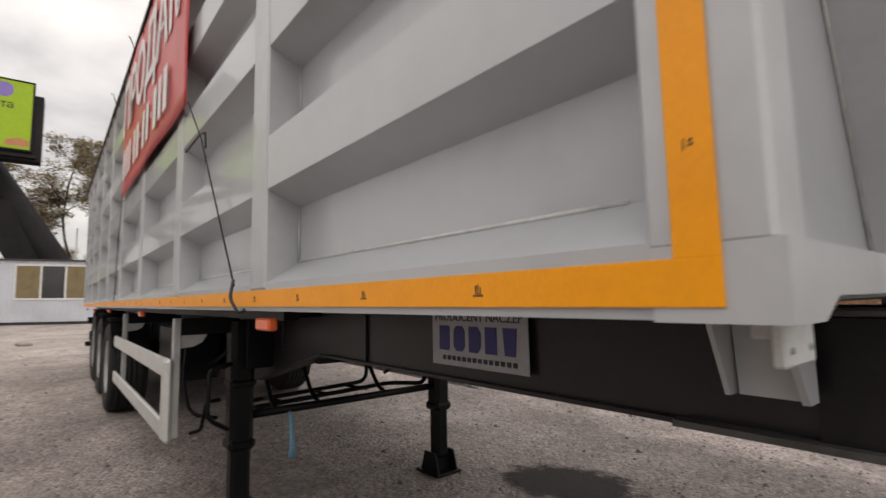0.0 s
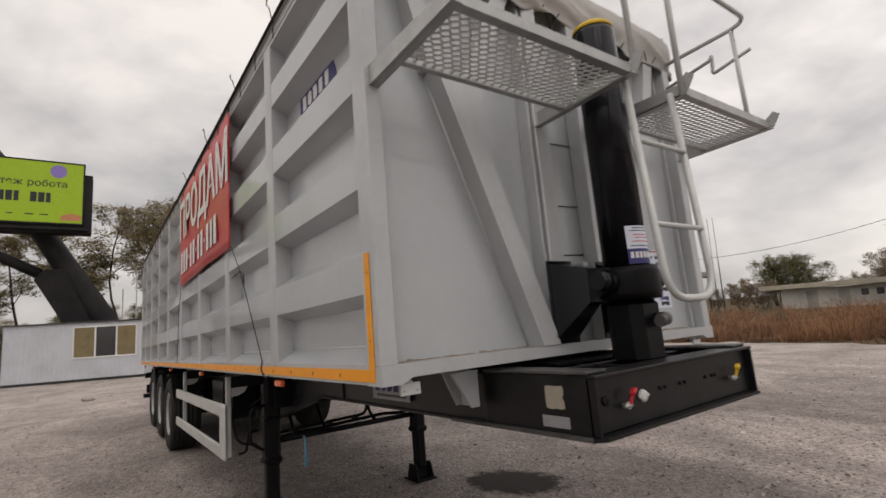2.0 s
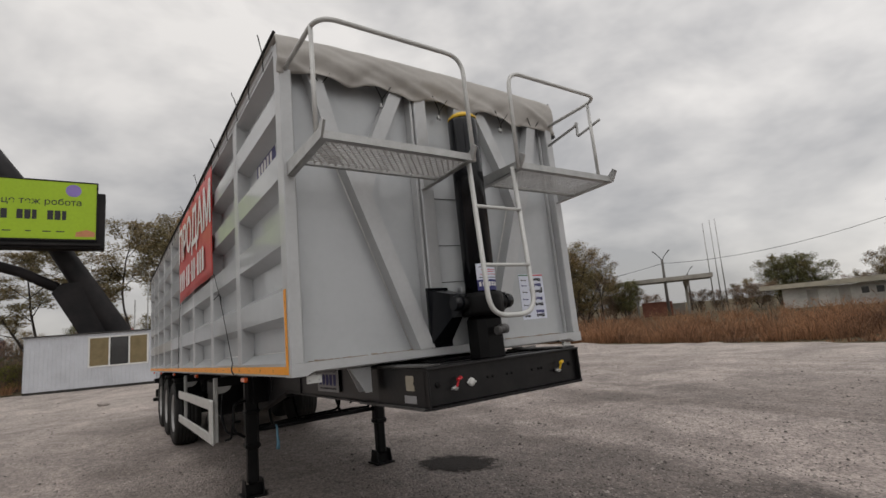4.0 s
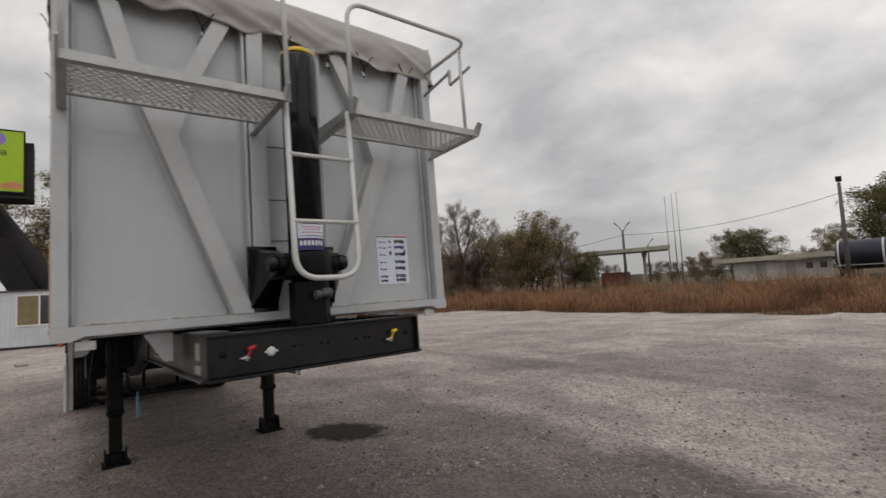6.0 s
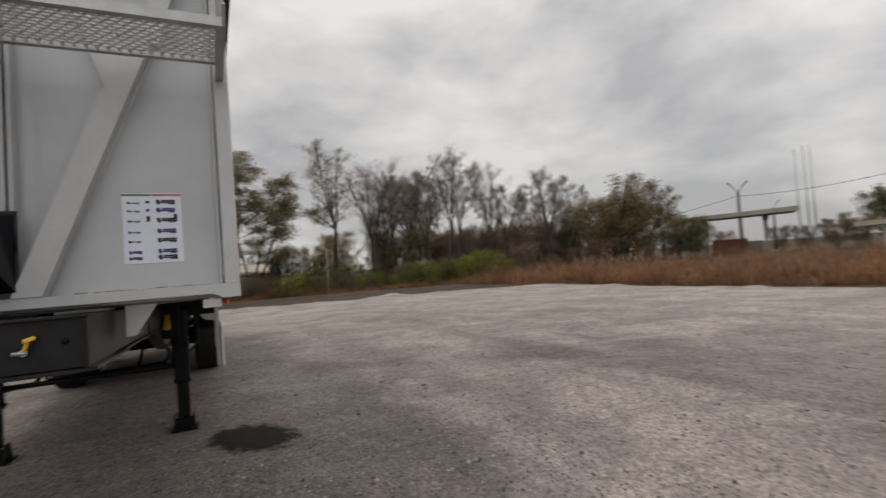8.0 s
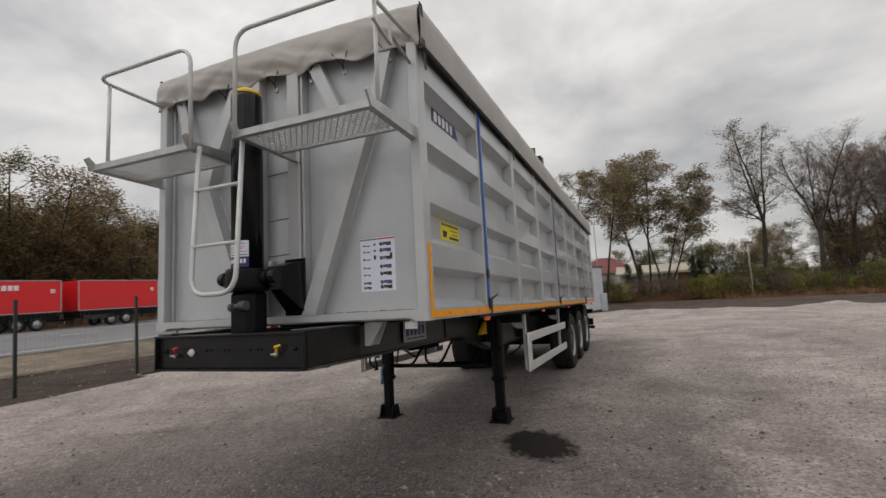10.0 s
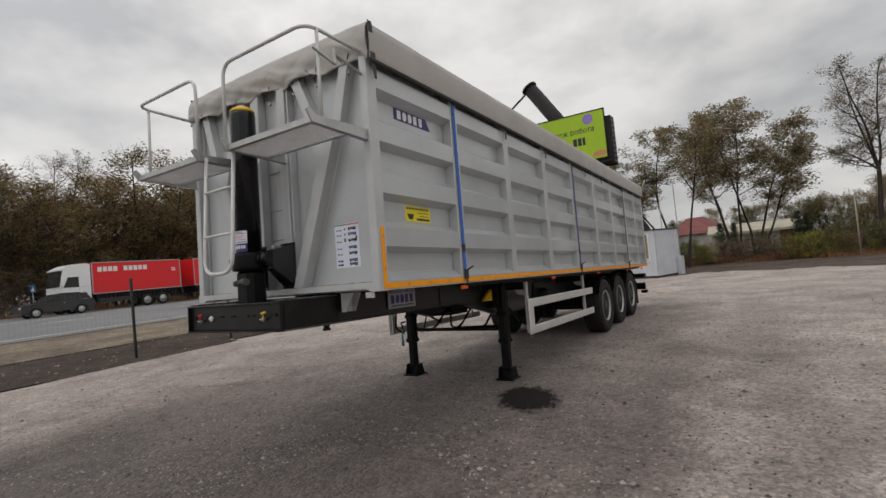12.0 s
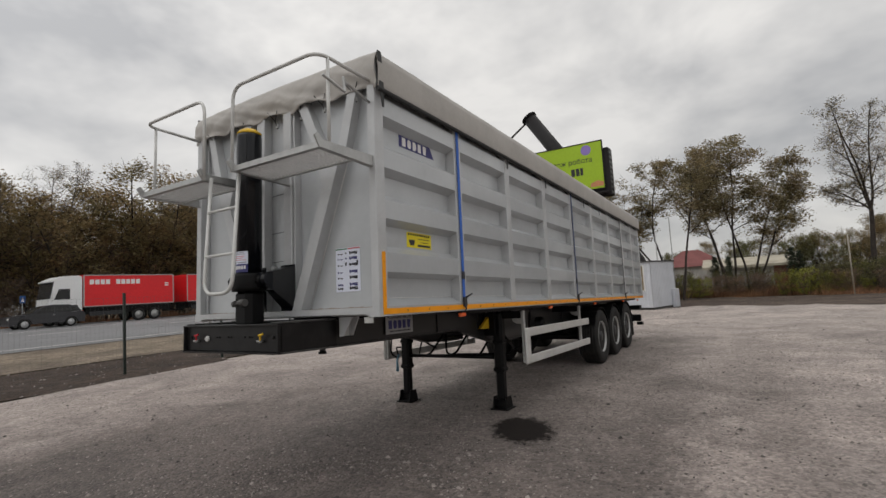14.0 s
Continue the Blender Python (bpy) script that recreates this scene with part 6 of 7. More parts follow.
def lamp_post(m, h, arms):
    lp = thing("lamp_post", m, "dark weathered concrete street-lamp post", "lamp post", "lamp posts")
    part("pole", tube(B(), [(0, 0, -0.2), (0, 0, h)], [0.20, 0.13], 10), CONC_DARK, lp)
    for s in arms:
        part("arm", tube(B(), [(0, 0, h - 0.1), (s * 0.25, 0, h + 0.35), (s * 0.66, 0, h + 0.85)], 0.04, 8), DGREY, lp)
        part("lamp_head", beam(B(), (s * 0.56, 0, h + 0.76), (s * 0.92, 0, h + 1.08), 0.2, 0.11, c=0.03), DGREY, lp)
    if not arms:
        part("lamp_head", box(B(), (-0.22, -0.2, h + 0.1), (0.22, 0.2, h + 0.55), 0.05), BLACK, lp)
        part("arm", tube(B(), [(0, 0, h - 0.2), (0, 0, h + 0.2)], 0.05, 8), GALV, lp)


lamp_post(base(57.2, 60), 6.6, (-1, 1))
lamp_post(base(60.0, 88), 6.2, (1,))
lamp_post(base(77.0, 52), 8.3, ())
for k, (az, d, h) in enumerate(((62.0, 75, 12.4), (62.7, 76, 12.9), (63.2, 75, 12.8))):
    ms = thing("thin_mast", base(az, d), "thin pale steel mast", "mast", "three thin masts")
    part("tube", tube(B(), [(0, 0, 0), (0, 0, h)], [0.09, 0.05], 8), GALV, ms)
bm = B()
def cable(az0, d0, z0, az1, d1, z1, sag):
    p, q = Vector((*polar(az0, d0), z0)), Vector((*polar(az1, d1), z1))
    tube(bm, [p.lerp(q, k / 14) - Vector((0, 0, sag * 4 * (k / 14) * (1 - k / 14))) for k in range(15)], 0.022, 5)
cable(57.2, 60, 6.4, 77.0, 52, 7.6, 0.8)
cable(77.0, 52, 7.6, 100, 70, 9.5, 0.6)
cable(57.2, 60, 6.4, 40, 95, 6.0, 0.9)
whole("power_cable", bm, BLACK, "thin black overhead cable between lamp posts", "cable")

# lattice tower behind the wood
tower = thing("lattice_tower", base(24.9, 64), "thin dark lattice steel tower behind the bare trees", "tower")
for sx in (-1, 1):
    for sy in (-1, 1):
        part("tower_leg", tube(B(), [(sx * 0.62, sy * 0.62, 0), (sx * 0.42, sy * 0.42, 14.2)], 0.05, 6), DGREY, tower)
for k in range(9):
    z, w0, w1 = 1.5 * k + 0.6, 0.61 - 0.02 * k, 0.59 - 0.02 * k
    for sy in (-1, 1):
        part("tower_brace", beam(B(), (-w0, sy * w0, z), (w1, sy * w1, z + 1.5), 0.06, 0.06, up=(0, 1, 0)), DGREY, tower)
        part("tower_brace", beam(B(), (-w1, sy * w1, z + 1.5), (w1, sy * w1, z + 1.5), 0.06, 0.06), DGREY, tower)

# northern houses and posts
house = thing("far_house", Matrix.Translation((-2.2, 66, 0.1)) @ Matrix.Rotation(radians(8), 4, "Z"), "low house with a red hipped roof", "house")
part("house_wall", box(B(), (-3.2, -3, 0), (3.4, 3, 2.4), 0.02), PLASTER, house)
bm = B()
vs = [bm.verts.new(p) for p in ((-3.7, -3.5, 2.4), (3.9, -3.5, 2.4), (3.9, 3.5, 2.4), (-3.7, 3.5, 2.4), (-0.8, 0, 4.5), (1.0, 0, 4.5))]
for f in ((0, 1, 5, 4), (1, 2, 5), (2, 3, 4, 5), (3, 0, 4), (0, 3, 2, 1)):
    bm.faces.new([vs[k] for k in f])
part("house_roof", bm, REDROOF, house, "red hipped roof")
barn = thing("far_outbuilding", Matrix.Translation((4.1, 58, 0.1)), "long low outbuilding with a grey roof and a brick end", "building")
part("barn_wall", box(B(), (-4.0, -2, 0), (3.6, 2, 1.9), 0.02), PLASTER, barn)
part("barn_end", box(B(), (1.9, -2.06, 0), (3.65, -1.9, 1.9), 0.02), BRICK_F, barn, "brick end wall")
part("barn_roof", prism(B(), [(-2.5, 1.85), (2.4, 1.85), (2.4, 2.0), (0.2, 2.95), (-2.5, 2.1)], "x", -4.4, 4.0), SLATE, barn)
for (x, y, h, mm, lab) in ((8.6, 31.6, 3.3, BEIGE, "thin yellowish marker post"), (-0.2, 31, 5.4, GALV, "thin grey steel pole beside the shrubs"), (-0.9, 29.6, 4.3, GALV, "thin grey steel pole beside the shrubs")):
    whole("marker_post", tube(B(), [(0, 0, -0.1), (0, 0, h)], 0.032, 8), mm, lab, "post", Matrix.Translation((x, y, land(x, y))))

# ---- trees, shrubs and dry grass ----
def quad_leaves(vv, ff, c, radius, n, size, rng, flat=1.0):
    for _ in range(n):
        while True:
            p = Vector((rng.uniform(-1, 1), rng.uniform(-1, 1), rng.uniform(-1, 1)))
            if p.length < 1:
                break
        p = Vector((c[0] + p.x * radius, c[1] + p.y * radius, c[2] + p.z * radius * flat))
        a, t = rng.uniform(0, 6.283), rng.uniform(-0.9, 0.9)
        u = Vector((math.cos(a), math.sin(a), t * 0.6)).normalized()
        w_ = u.cross(Vector((rng.uniform(-1, 1), rng.uniform(-1, 1), rng.uniform(0.2, 1.4)))).normalized()
        s = size * rng.uniform(0.6, 1.4)
        b = len(vv)
        vv.extend([tuple(p - u * s), tuple(p + w_ * s * 0.42), tuple(p + u * s), tuple(p - w_ * s * 0.42)])
        ff.append((b, b + 1, b + 2, b + 3))


def twig_spray(vv, ff, c, n, length, rng):
    """Fine tapering twigs that fan upwards and outwards from a branch end."""
    out = Vector((c.x, c.y, 0))
    out = out.normalized() if out.length > 0.01 else Vector((1, 0, 0))
    for _ in range(n):
        d = (out * rng.uniform(-0.1, 0.9) + Vector((rng.gauss(0, 0.6), rng.gauss(0, 0.6), rng.uniform(-0.1, 1.1)))).normalized()
        p = Vector(c) + Vector((rng.gauss(0, 0.12), rng.gauss(0, 0.12), rng.gauss(0, 0.12)))
        w_ = d.orthogonal().normalized() * 0.011
        q = p + d * length * rng.uniform(0.5, 1.3)
        b = len(vv)
        vv.extend([tuple(p - w_), tuple(p + w_), tuple(q)])
        ff.append((b, b + 1, b + 2))


def stick(vv, ff, pts, rs, seg):
    prev = None
    for k, p in enumerate(pts):
        d = (pts[min(k + 1, len(pts) - 1)] - pts[max(0, k - 1)]).normalized()
        u = d.orthogonal().normalized()
        w_ = d.cross(u)
        b = len(vv)
        for i in range(seg):
            a = 2 * math.pi * i / seg
            vv.append(tuple(p + rs[k] * (math.cos(a) * u + math.sin(a) * w_)))
        if prev is not None:
            for i in range(seg):
                ff.append((prev + i, prev + (i + 1) % seg, b + (i + 1) % seg, b + i))
        prev = b


def pymesh(name, vv, ff, material, smooth=False):
    me = bpy.data.meshes.new(name)
    me.from_pydata(vv, [], ff)
    me.materials.append(material)
    if smooth:
        me.polygons.foreach_set("use_smooth", [True] * len(ff))
    return me


def make_tree(name, label, seed, h, stems, r0, bark, leaf, trunk_h=0.0, lean=0.15, clear=0.3, nb=12, bl=0.33, angle=0.9, nt=7, leaf_n=12, leaf_s=0.06, leaf_r=0.4, flat=0.7, spray=4, spray_l=0.5, bend=0.06, rise=0.05, crown_by="leaf", leads=()):
    """A tree at the origin: leaders with side branches along them, twigs along the branches, and leaves or fine sprays on the twigs."""
    rng = random.Random(seed)
    tv, tf, cv, cf = [], [], [], []

    def run(p, d, n, r, steps, wander, lift, seg, tip=0.25):
        pts, ds, rs = [p], [d], [r]
        for k in range(steps):
            d = (d + Vector((rng.gauss(0, wander), rng.gauss(0, wander), rng.gauss(lift, wander * 0.6)))).normalized()
            p = p + d * n / steps
            pts.append(p)
            ds.append(d)
            rs.append(max(0.008, r * (1 - (1 - tip) * (k + 1) / steps)))
        stick(tv, tf, pts, rs, seg)
        return pts, ds, rs

    def along(line, t):
        pts, ds, rs = line
        f = t * (len(pts) - 1)
        i = min(int(f), len(pts) - 2)
        return pts[i].lerp(pts[i + 1], f - i), ds[i + 1], rs[i] + (rs[i + 1] - rs[i]) * (f - i)

    base, rr = Vector((0, 0, -0.15)), r0
    if trunk_h:
        line = run(base, Vector((rng.gauss(0, 0.05), rng.gauss(0, 0.05), 1)).normalized(), trunk_h, r0, 5, bend, 0.02, 9, 0.72)
        base, rr = line[0][-1], line[2][-1] * 0.85
    a0 = rng.uniform(0, 6.283)
    for s in range(len(leads) or stems):
        a = a0 + 6.283 * s / stems + rng.uniform(-0.5, 0.5)
        tilt = lean * rng.uniform(0.6, 1.4)
        reach = rng.uniform(0.86, 1.0)
        if leads:       # chosen leaders: heading, lean and reach
            a, tilt, reach = radians(leads[s][0]), leads[s][1], leads[s][2]
        d = Vector((tilt * math.cos(a), tilt * math.sin(a), 1)).normalized()
        off = Vector((math.cos(a), math.sin(a), 0)) * (0.16 if stems > 1 and not trunk_h else 0.0)
        n = (h - base.z) * reach
        stem = run(base + off, d, n, rr * (1 if stems == 1 else 0.8), 9, bend, 0.015, 7)
        c0 = clear if not trunk_h else 0.12
        for k in range(nb):
            t = c0 + (0.985 - c0) * (k + rng.uniform(0.1, 0.9)) / nb
            p, sd, r = along(stem, t)
            az = a + 2.4 * k + rng.uniform(-0.5, 0.5)
            side = Vector((math.cos(az), math.sin(az), 0))
            an = angle * rng.uniform(0.7, 1.2)
            bd = (sd * math.cos(an) + side * math.sin(an)).normalized()
            shape = math.sin(math.pi * min(1.0, 0.28 + 0.66 * (t - c0) / (1 - c0))) ** 0.7
            bn = bl * h * shape * rng.uniform(0.65, 1.15)
            br = run(p, bd, bn, max(0.012, r * 0.55), 5, 0.11, rise, 5)
            for j in range(nt):
                u = 0.25 + 0.75 * (j + rng.random()) / nt
                q, qd, qr = along(br, min(0.999, u))
                td = (qd * 0.7 + Vector((rng.gauss(0, 0.6), rng.gauss(0, 0.6), rng.gauss(0.15, 0.4)))).normalized()
                end = q + td * bn * 0.28 * rng.uniform(0.6, 1.3)
                stick(tv, tf, [q, end], [max(0.007, qr * 0.5), 0.005], 3)
                twig_spray(tv if crown_by == "leaf" else cv, tf if crown_by == "leaf" else cf, end, spray, spray_l, rng)
                if leaf_n:
                    quad_leaves(cv, cf, end, leaf_r, leaf_n, leaf_s, rng, flat)
    ob = thing(name, Matrix(), label, "tree" if name != "shrub" else "shrub")
    for nm, me in (("trunk", pymesh("trunk", tv, tf, bark, True)), ("crown", pymesh("crown", cv, cf, leaf))):
        o = new(nm, me)
        o.parent = ob
    return ob


def set_at(ob, x, y, s=1.0, turn=0.0, sz=None):
    m = Matrix.Translation((x, y, land(x, y))) @ Matrix.Rotation(turn, 4, "Z") @ Matrix.Diagonal((s, s, sz or s, 1))
    return m


def plant(proto, spots, group=""):
    """The first spot takes the tree itself, the others copies."""
    ms = [set_at(proto, *sp) for sp in spots]
    if group:
        tagged(proto, group=group)
    for m in ms[1:]:
        copy_thing(proto, m)
    proto.matrix_world = ms[0]


# wide, layered locust trees behind the yard
loc1 = make_tree("locust_tree", "slender locust tree with a wide layered thinning crown", 24, 10.6, 4, 0.115, BARK_DARK, LEAF_LOCUST, 0, 0.30, 0.46, 12, 0.24, 1.05, 10, 60, 0.08, 0.66, 0.46, 4, 0.45, 0.06, leads=((176, 0.26, 0.84), (190, 0.10, 0.97), (0, 0.10, 0.98)))
plant(loc1, [(2.75, 37.0, 1.0, 0.0)])
loc3 = make_tree("locust_tree", "locust tree leaning outwards with flat sprays of leaves", 52, 10.0, 4, 0.11, BARK_DARK, LEAF_LOCUST, 0, 0.30, 0.46, 12, 0.24, 1.05, 10, 60, 0.08, 0.66, 0.46, 4, 0.45, 0.06, leads=((4, 0.22, 0.94), (-14, 0.08, 1.0), (8, 0.44, 0.76)))
plant(loc3, [(3.65, 37.2, 1.0, 0.0)])
loc2 = make_tree("locust_tree", "leaning locust tree with a wide layered thinning crown", 33, 9.6, 3, 0.11, BARK_DARK, LEAF_LOCUST, 0, 0.17, 0.48, 11, 0.25, 1.05, 9, 52, 0.078, 0.5, 0.42, 4, 0.45, 0.07, leads=((184, 0.30, 0.90), (176, 0.14, 0.98), (20, 0.05, 0.92)))
plant(loc2, [(-0.1, 32.2, 1.0, 0.0)])
loc4 = make_tree("locust_tree", "low spreading locust tree with flat sprays of leaves", 35, 7.4, 3, 0.12, BARK_DARK, LEAF_LOCUST, 0, 0.17, 0.46, 10, 0.25, 1.05, 9, 46, 0.075, 0.5, 0.36, 4, 0.45, 0.06, leads=((180, 0.34, 0.85), (150, 0.10, 1.0), (0, 0.34, 0.95)))
plant(loc4, [(-4.9, 33.2, 1.0, 0.0)])
# a tall, crooked, thinning tree
bare1 = make_tree("bare_tree", "tall thinning tree with a crooked dark trunk", 29, 12.2, 3, 0.17, BARK_DARK, LEAF_LOCUST, 5.2, 0.26, 0.3, 13, 0.155, 1.05, 10, 18, 0.055, 0.5, 0.5, 5, 0.45, 0.05, leads=((190, 0.08, 1.0), (20, 0.20, 0.94), (160, 0.20, 0.90), (172, 0.95, 0.30)))
plant(bare1, [(10.7, 38.0, 1.0, 0.0)])
bare2 = make_tree("bare_tree", "leafless forked tree with upright limbs and a fan of fine twigs", 15, 11.5, 2, 0.17, BARK, TWIGS, 4.6, 0.15, 0.3, 13, 0.20, 0.80, 9, 3, 0.045, 0.45, 0.7, 15, 0.55, 0.05, 0.10, "twig")
plant(bare2, [(*polar(26.3, 46), 1.06, 0.2), (*polar(28.2, 47), 1.0, 2.2), (*polar(30.9, 47), 0.92, 0.1), (*polar(33.1, 47), 0.73, 1.1), (*polar(35.1, 48), 0.68, 3.1), (*polar(22.4, 48), 0.92, 4.0), (*polar(40.2, 47), 0.68, 1.0), (*polar(32.0, 52), 0.8, 4.5), (*polar(20.4, 46), 0.88, 2.6), (*polar(36.6, 50), 0.68, 5.1)], "bare wood edge")
bare3 = make_tree("bare_tree", "dark leafless tree with a broad head of fine twigs", 19, 10.6, 3, 0.18, BARK, TWIGS, 4.0, 0.26, 0.3, 12, 0.24, 0.85, 9, 4, 0.045, 0.5, 0.7, 15, 0.55, 0.06, 0.08, "twig")
plant(bare3, [(*polar(17.6, 44), 1.02, 0.3), (*polar(18.9, 46), 0.92, 1.3), (*polar(38.1, 47), 0.88, 2.3), (*polar(23.8, 46), 0.93, 2.0), (*polar(50.1, 52), 0.66, 4.1), (*polar(41.4, 51), 0.62, 3.7), (*polar(21.6, 52), 1.0, 1.7), (*polar(23.0, 50), 0.8, 3.0)], "bare wood edge")
bush1 = make_tree("woodland_tree", "dense brownish-green autumn tree in the wood", 5, 8.0, 3, 0.11, BARK_DARK, LEAF_OLIVE, 0, 0.18, 0.14, 12, 0.34, 0.95, 8, 40, 0.084, 0.6, 0.85, 5, 0.5)
rust = make_tree("woodland_tree", "thin brown autumn tree in the wood", 6, 8.0, 3, 0.10, BARK_BROWN, LEAF_RUST, 0, 0.14, 0.15, 12, 0.30, 0.8, 8, 15, 0.066, 0.58, 0.9, 8, 0.6, 0.06, 0.08)
green = make_tree("woodland_tree", "rounded dark green tree with dense leaves", 7, 7.2, 4, 0.11, BARK_DARK, LEAF_GREEN, 0, 0.26, 0.12, 12, 0.36, 1.0, 7, 34, 0.10, 0.58, 0.8, 3, 0.5)
lime = make_tree("shrub", "low yellow-green leafy shrub", 9, 2.2, 5, 0.03, BARK, LEAF_LIME, 0, 0.35, 0.1, 7, 0.34, 0.8, 5, 11, 0.056, 0.24, 0.9, 1, 0.2)
dark_shrub = make_tree("shrub", "low dark green bush under the trees", 10, 2.4, 5, 0.03, BARK, LEAF_GREEN, 0, 0.35, 0.1, 7, 0.34, 0.8, 5, 11, 0.062, 0.26, 0.9, 2, 0.3)
brown_shrub = make_tree("shrub", "bushy brown undergrowth along the wood", 12, 3.4, 5, 0.04, BARK_BROWN, LEAF_RUST, 0, 0.3, 0.08, 7, 0.34, 0.7, 5, 10, 0.09, 0.40, 0.9, 6, 0.6)
# north-eastern wood: a brown mass on its western half, lower further east
rng = random.Random(77)
spots_r, spots_o, bspots, wood_r = [], [], [], []
for i, az in enumerate(np.arange(17.6, 41, 1.5)):
    for d, k in ((49, 0), (56, 1))[: 1 + i % 2]:
        tall = 0.72 if az < 24.5 else 0.62
        x, y = polar(az + rng.uniform(-0.6, 0.6), d + rng.uniform(-2, 2))
        spots_r.append((x, y, tall * rng.uniform(0.82, 1.08) * (1.08 if k else 1), rng.uniform(0, 6.28)))
for az, d, s in ((44.6, 48.5, 0.92), (45.6, 46, 0.98), (43.4, 48, 0.85), (47.8, 49, 0.82), (51.5, 58, 0.62), (53.0, 62, 0.5), (50.2, 66, 0.75), (64.5, 72, 0.42), (66.0, 74, 0.5), (76.6, 64, 0.70), (77.8, 66, 0.72), (75.3, 66, 0.5), (20.0, 47, 0.8)):
    spots_o.append((*polar(az, d), s, rng.uniform(0, 6.28)))
gspots = []
for az, d, s in ((69.4, 80, 1.02), (68.0, 82, 0.95), (71.0, 81, 0.85), (80.2, 64, 1.30), (82.4, 66, 1.42), (84.8, 65, 1.3), (52.5, 57, 0.62), (46.6, 50, 0.85)):
    gspots.append((*polar(az, d), s, rng.uniform(0, 6.28)))
# hedges around the houses
for x, y, s in ((8.5, 62, 0.66), (10.5, 60, 0.7), (13, 58, 0.75), (16, 57, 0.8), (3.8, 72, 0.8), (0.5, 74, 0.72), (-4.5, 72, 0.65), (11.0, 48, 0.5), (-9, 62, 0.5), (12.6, 46, 0.6), (7.6, 66, 0.8)):
    (gspots if rng.random() < 0.6 else spots_o).append((x, y, s, rng.uniform(0, 6.28)))
plant(green, gspots, "green trees")
lspots = []
for az, d, s in ((29.0, 38, 0.95), (30.2, 37.5, 1.1), (31.6, 38.5, 0.9), (33.0, 38.5, 0.7), (24.2, 39, 0.7), (27.5, 39, 0.7)):
    lspots.append((*polar(az, d), s, rng.uniform(0, 6.28)))
for x, y, s in ((6.6, 32.8, 0.74), (5.7, 33.0, 0.66), (7.4, 33.1, 0.6), (0.2, 33.2, 0.7), (1.2, 33.4, 0.6), (-0.9, 33.6, 0.66), (-6.0, 28.0, 0.6), (9.6, 37.5, 0.8), (12.2, 38.0, 0.9)):
    lspots.append((x, y, s, rng.uniform(0, 6.28)))
for az in np.arange(9.5, 34, 1.7):
    lspots.append((*polar(az + rng.uniform(-0.4, 0.4), rng.uniform(37.0, 40.0)), rng.uniform(0.5, 0.95) if az > 21 else rng.uniform(0.35, 0.6), rng.uniform(0, 6.28)))
plant(lime, lspots, "shrubs along the yard")
dspots = [(*polar(az, 39.5 + rng.uniform(-1, 1)), rng.uniform(0.5, 0.85), rng.uniform(0, 6.28)) for az in (12.5, 16, 18, 19.5, 21, 22.6, 25.4, 26.6, 35.5)]
for x, y, s in ((-0.4, 33.4, 0.8), (2.6, 35.6, 0.75), (3.8, 36.2, 0.7), (4.6, 36.5, 0.8), (8.0, 36.4, 0.8), (10.6, 37.0, 0.9), (13.4, 38.5, 0.95), (7.4, 36, 0.6), (-5.9, 30.0, 0.7), (8.8, 38, 0.8), (11, 38.5, 0.9)):
    dspots.append((x, y, s, rng.uniform(0, 6.28)))
plant(dark_shrub, dspots, "shrubs along the yard")
# the wood across the road
for x0, lo, hi, gap in ((-50.5, 1.18, 1.62, 3.4), (-57, 1.45, 1.98, 4.4)):
    y = 3.0
    while y < 42:
        (spots_o if rng.random() < 0.5 else wood_r).append((x0 + rng.uniform(-1.5, 1.5), y, rng.uniform(lo, hi), rng.uniform(0, 6.28)))
        y += gap * rng.uniform(0.75, 1.25)
spots_o += [(-50.8, 25.4, 1.95, 0.7), (-51.2, 28.2, 1.8, 2.9)]
plant(bush1, spots_o, "autumn wood")
plant(rust, spots_r + wood_r, "autumn wood")
y = 2.0
while y < 42:
    bspots.append((-48.2 + rng.uniform(-0.7, 0.9), y, rng.uniform(0.7, 1.2), rng.uniform(0, 6.28)))
    bspots.append((-54.5 + rng.uniform(-0.9, 0.9), y + 1, rng.uniform(1.5, 2.2), rng.uniform(0, 6.28)))
    bspots.append((-51.6 + rng.uniform(-0.9, 0.9), y + 2, rng.uniform(1.7, 2.5), rng.uniform(0, 6.28)))
    y += rng.uniform(2.8, 3.6)
for az in np.arange(18.4, 44, 2.8):
    bspots.append((*polar(az, 45 + rng.uniform(-1.5, 1.5)), rng.uniform(0.45, 0.85), rng.uniform(0, 6.28)))
    bspots.append((*polar(az + 1.0, 61 + rng.uniform(-1.5, 1.5)), rng.uniform(1.3, 1.7), rng.uniform(0, 6.28)))
for az, d, s in ((25.0, 50, 1.2), (27.2, 52, 1.35), (29.4, 51, 1.2), (31.6, 52, 1.3), (33.8, 50, 1.15), (36.0, 52, 1.25), (38.4, 50, 1.1), (40.4, 50, 1.1), (48.5, 56, 0.7), (51.0, 57, 0.8), (53.6, 66, 0.9), (55.6, 67, 0.8), (60.4, 66, 0.8), (62.2, 64, 0.75), (64.4, 63, 0.8), (66.4, 62, 0.85), (74.0, 66, 0.9)):
    bspots.append((*polar(az, d), s, rng.uniform(0, 6.28)))
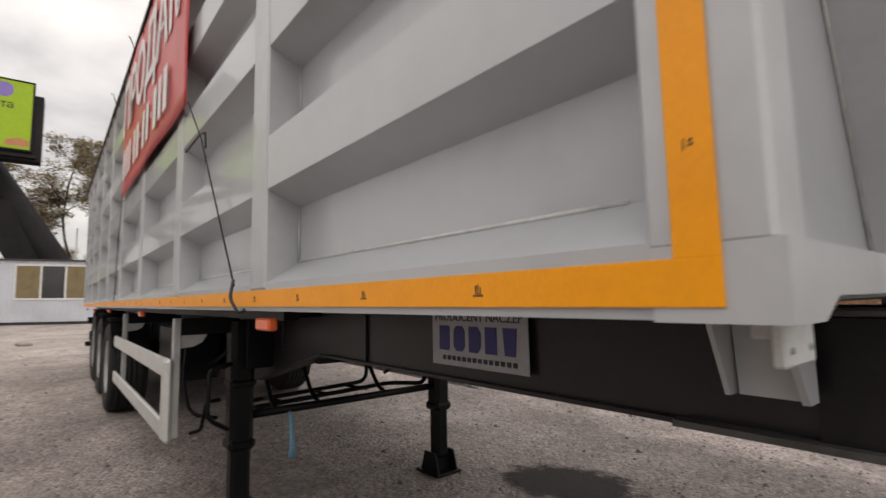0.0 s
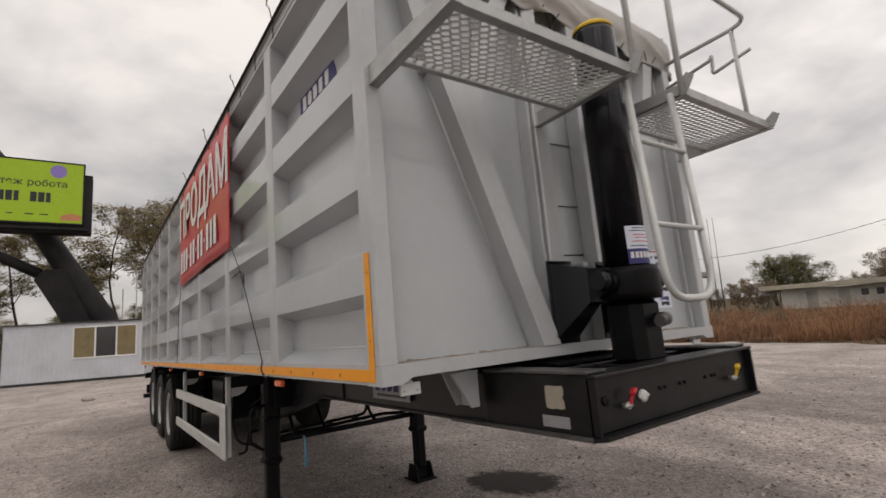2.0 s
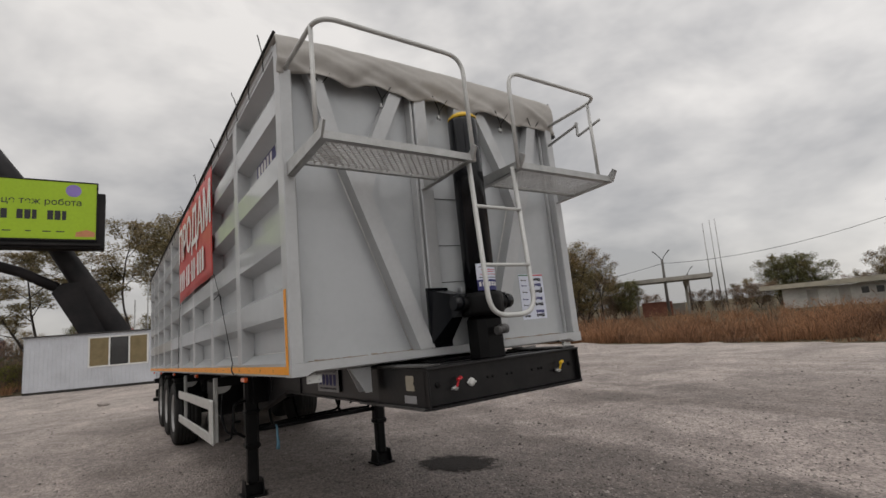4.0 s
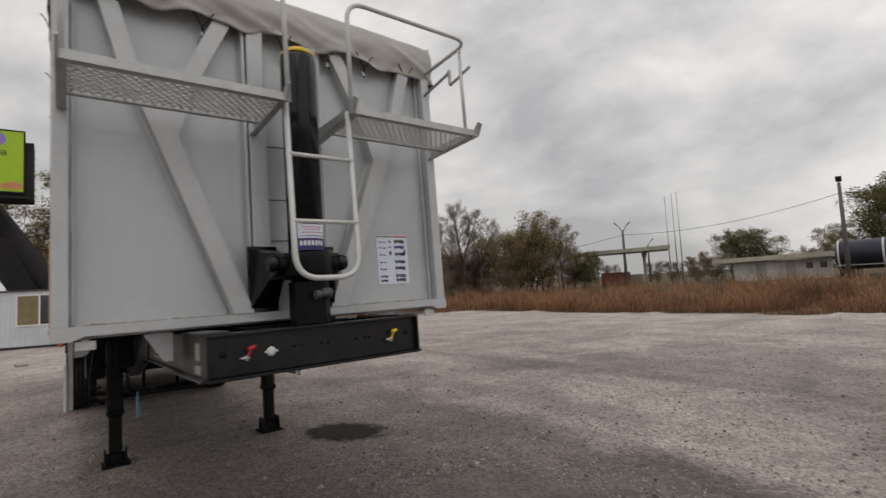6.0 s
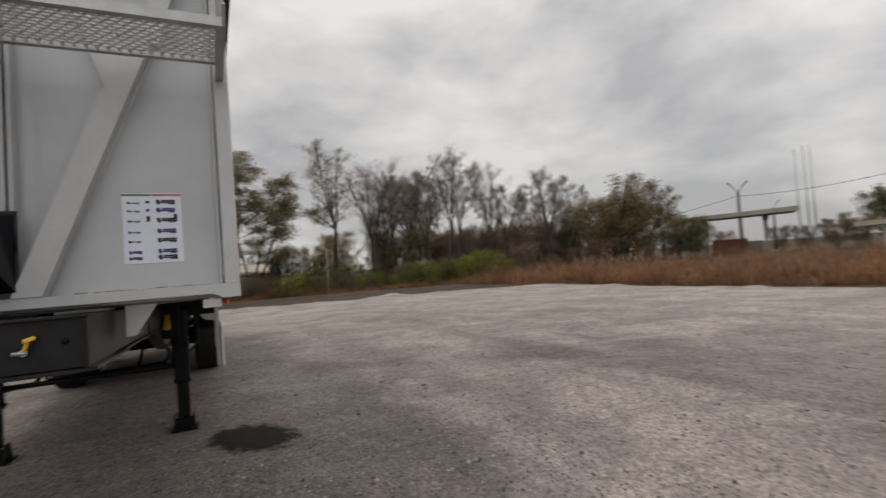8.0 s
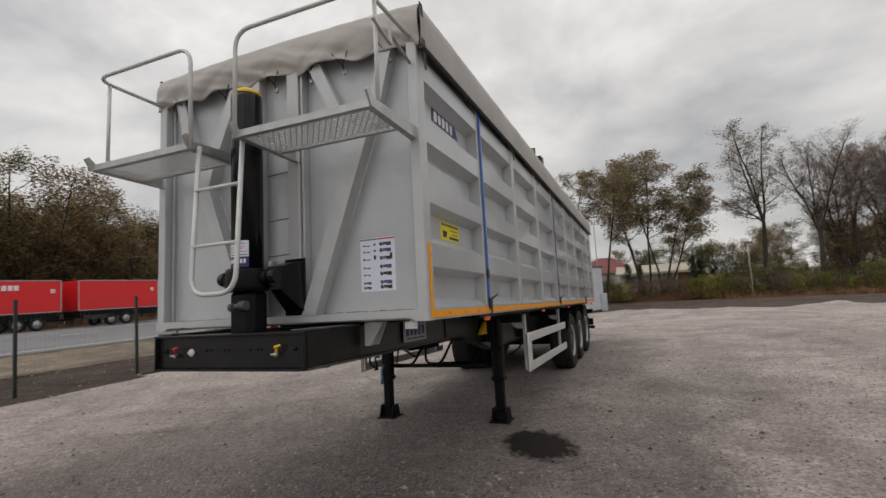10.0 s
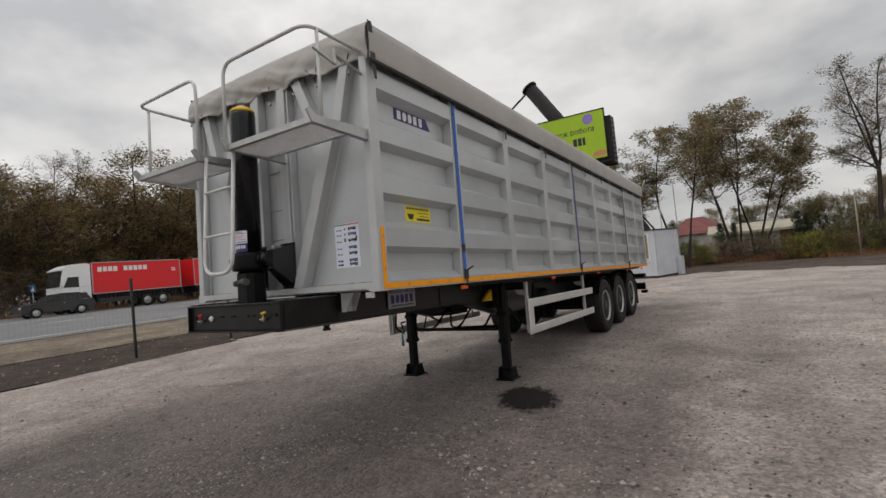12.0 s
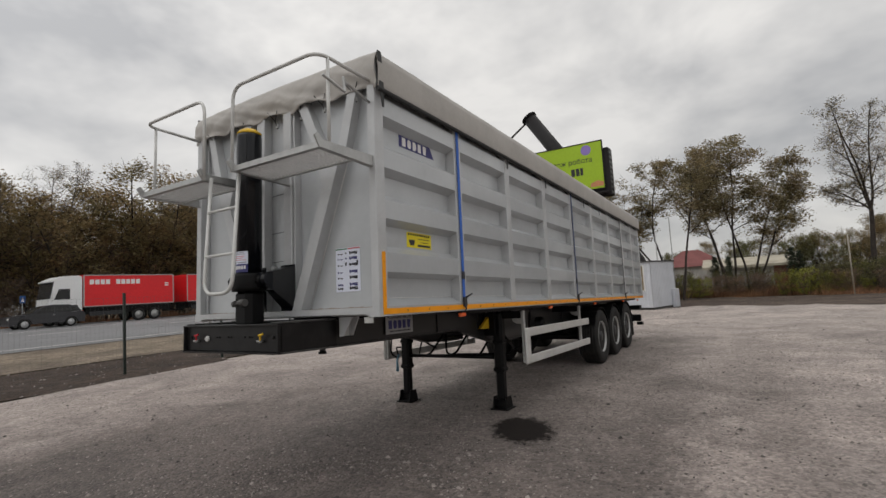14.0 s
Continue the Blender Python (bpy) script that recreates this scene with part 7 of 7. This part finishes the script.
bspots += [(1.8, 34.6, 0.42, 0.3), (3.0, 34.4, 0.40, 1.3), (4.4, 34.2, 0.42, 2.2), (6.8, 33.6, 0.4, 3.3), (8.4, 33.2, 0.42, 4.4), (10.4, 33.0, 0.4, 5.1), (0.8, 34.2, 0.4, 2.9), (-5.8, 28.6, 0.45, 1.0), (-7.2, 36.4, 0.75, 2.0), (-5.2, 34.5, 0.7, 4.0), (-3.6, 35.5, 0.8, 5.0)]
plant(brown_shrub, bspots, "undergrowth")
bw = make_tree("bare_tree", "grey half-bare tree beside the road", 41, 14.0, 2, 0.2, BARK, LEAF_OLIVE, 5.0, 0.2, 0.3, 15, 0.22, 0.8, 8, 12, 0.07, 0.5, 0.8, 9, 0.6)
wspots = [(-53.4 + rng.uniform(-1, 1), y, s, rng.uniform(0, 6.28)) for y, s in ((5.0, 0.86), (11.6, 0.92), (17.5, 1.1), (26.8, 0.9), (38.5, 0.9))]
plant(bw, wspots, "roadside trees")


evergreen = make_tree("conifer", "small dark columnar evergreen beside the houses", 61, 3.4, 1, 0.06, BARK_DARK, LEAF_DARK, 0, 0.0, 0.03, 30, 0.17, 0.75, 5, 22, 0.06, 0.18, 1.0, 1, 0.2, 0.01)
plant(evergreen, [(*polar(0.1, 56), 1.0, 0.2), (*polar(1.3, 56), 0.95, 1.2), (*polar(6.4, 58), 1.1, 2.0), (*polar(6.9, 59), 1.0, 3.0)], "evergreens by the houses")


def grass(name, label, spots, h, seed, material, n_blades=26, width=0.0078):
    """Tall stems in clumps, joined into one object."""
    rng = random.Random(seed)
    vv, ff = [], []
    for x, y in spots:
        z = land(x, y)
        hh = h * (0.62 if y > 26 and x < 20 else 1.0) * max(0.18, 0.62 + 0.7 * noise.noise((x * 0.13, y * 0.13, 5)) + 1.1 * noise.noise((x * 0.48, y * 0.48, 9))) * rng.uniform(0.6, 1.25)
        spread = rng.uniform(0.16, 0.42)
        for _ in range(n_blades):
            a = rng.uniform(0, 6.283)
            r = spread * rng.random() ** 0.5
            bx, by = x + r * math.cos(a), y + r * math.sin(a)
            a += rng.gauss(0, 0.8)
            t = rng.uniform(0.02, 0.95) * hh
            dx, dy = t * math.cos(a), t * math.sin(a)
            hb = hh * rng.uniform(0.35, 1.15)
            s = rng.uniform(0, 6.283)
            wx, wy = width * math.cos(s), width * math.sin(s)
            b = len(vv)
            mx, my, mz = bx + dx * 0.4, by + dy * 0.4, z + hb * 0.62
            vv.extend([(bx - wx, by - wy, z - 0.02), (bx + wx, by + wy, z - 0.02), (mx + wx * 1.2, my + wy * 1.2, mz), (mx - wx * 1.2, my - wy * 1.2, mz), (bx + dx, by + dy, z + hb)])
            ff.extend([(b, b + 1, b + 2, b + 3), (b + 3, b + 2, b + 4)])
            if rng.random() < 0.5:      # ragged seed head
                k = len(vv)
                vv.extend([(bx + dx - wx * 2.2, by + dy - wy * 2.2, z + hb * 0.95), (bx + dx * 0.97 + wy * 2, by + dy * 0.97 - wx * 2, z + hb * 0.88), (bx + dx * 1.12, by + dy * 1.12, z + hb * 1.03)])
                ff.append((k, k + 1, k + 2))
    me = pymesh(name, vv, ff, material)
    return tagged(new(name, me), label, "grass", kind="stuff")


rng = random.Random(5)
spots = []
while len(spots) < 4700:
    x, y = rng.uniform(17.5, 46), rng.uniform(-26, 36)
    d = -yard_edge(x, y)
    if d > 0.35 and rng.random() < max(0.05, 1 - d / 16) and noise.noise((x * 0.75, y * 0.75, 9)) > -0.12 - 0.5 * (rng.random() < 0.12):
        spots.append((x, y))
n_ = 0
while n_ < 2200:
    x, y = rng.uniform(-4, 26), rng.uniform(26.5, 42)
    if y > weeds_from(x) and yard_edge(x, y) < -1.0 and rng.random() < max(0.15, 1 - (y - weeds_from(x)) / 6):
        spots.append((x, y))
        n_ += 1
grass("dry_grass", "tall dry russet grass and weeds", spots, 0.9, 3, DRY)
spots = [(rng.uniform(-48, -46.2), rng.uniform(-25, 60)) for _ in range(700)]
spots += [(rng.uniform(-9.5, -5.6), rng.uniform(27, 33)) for _ in range(110)]
grass("verge_weeds", "dry brown weeds on the verge", spots, 0.9, 4, DRY)
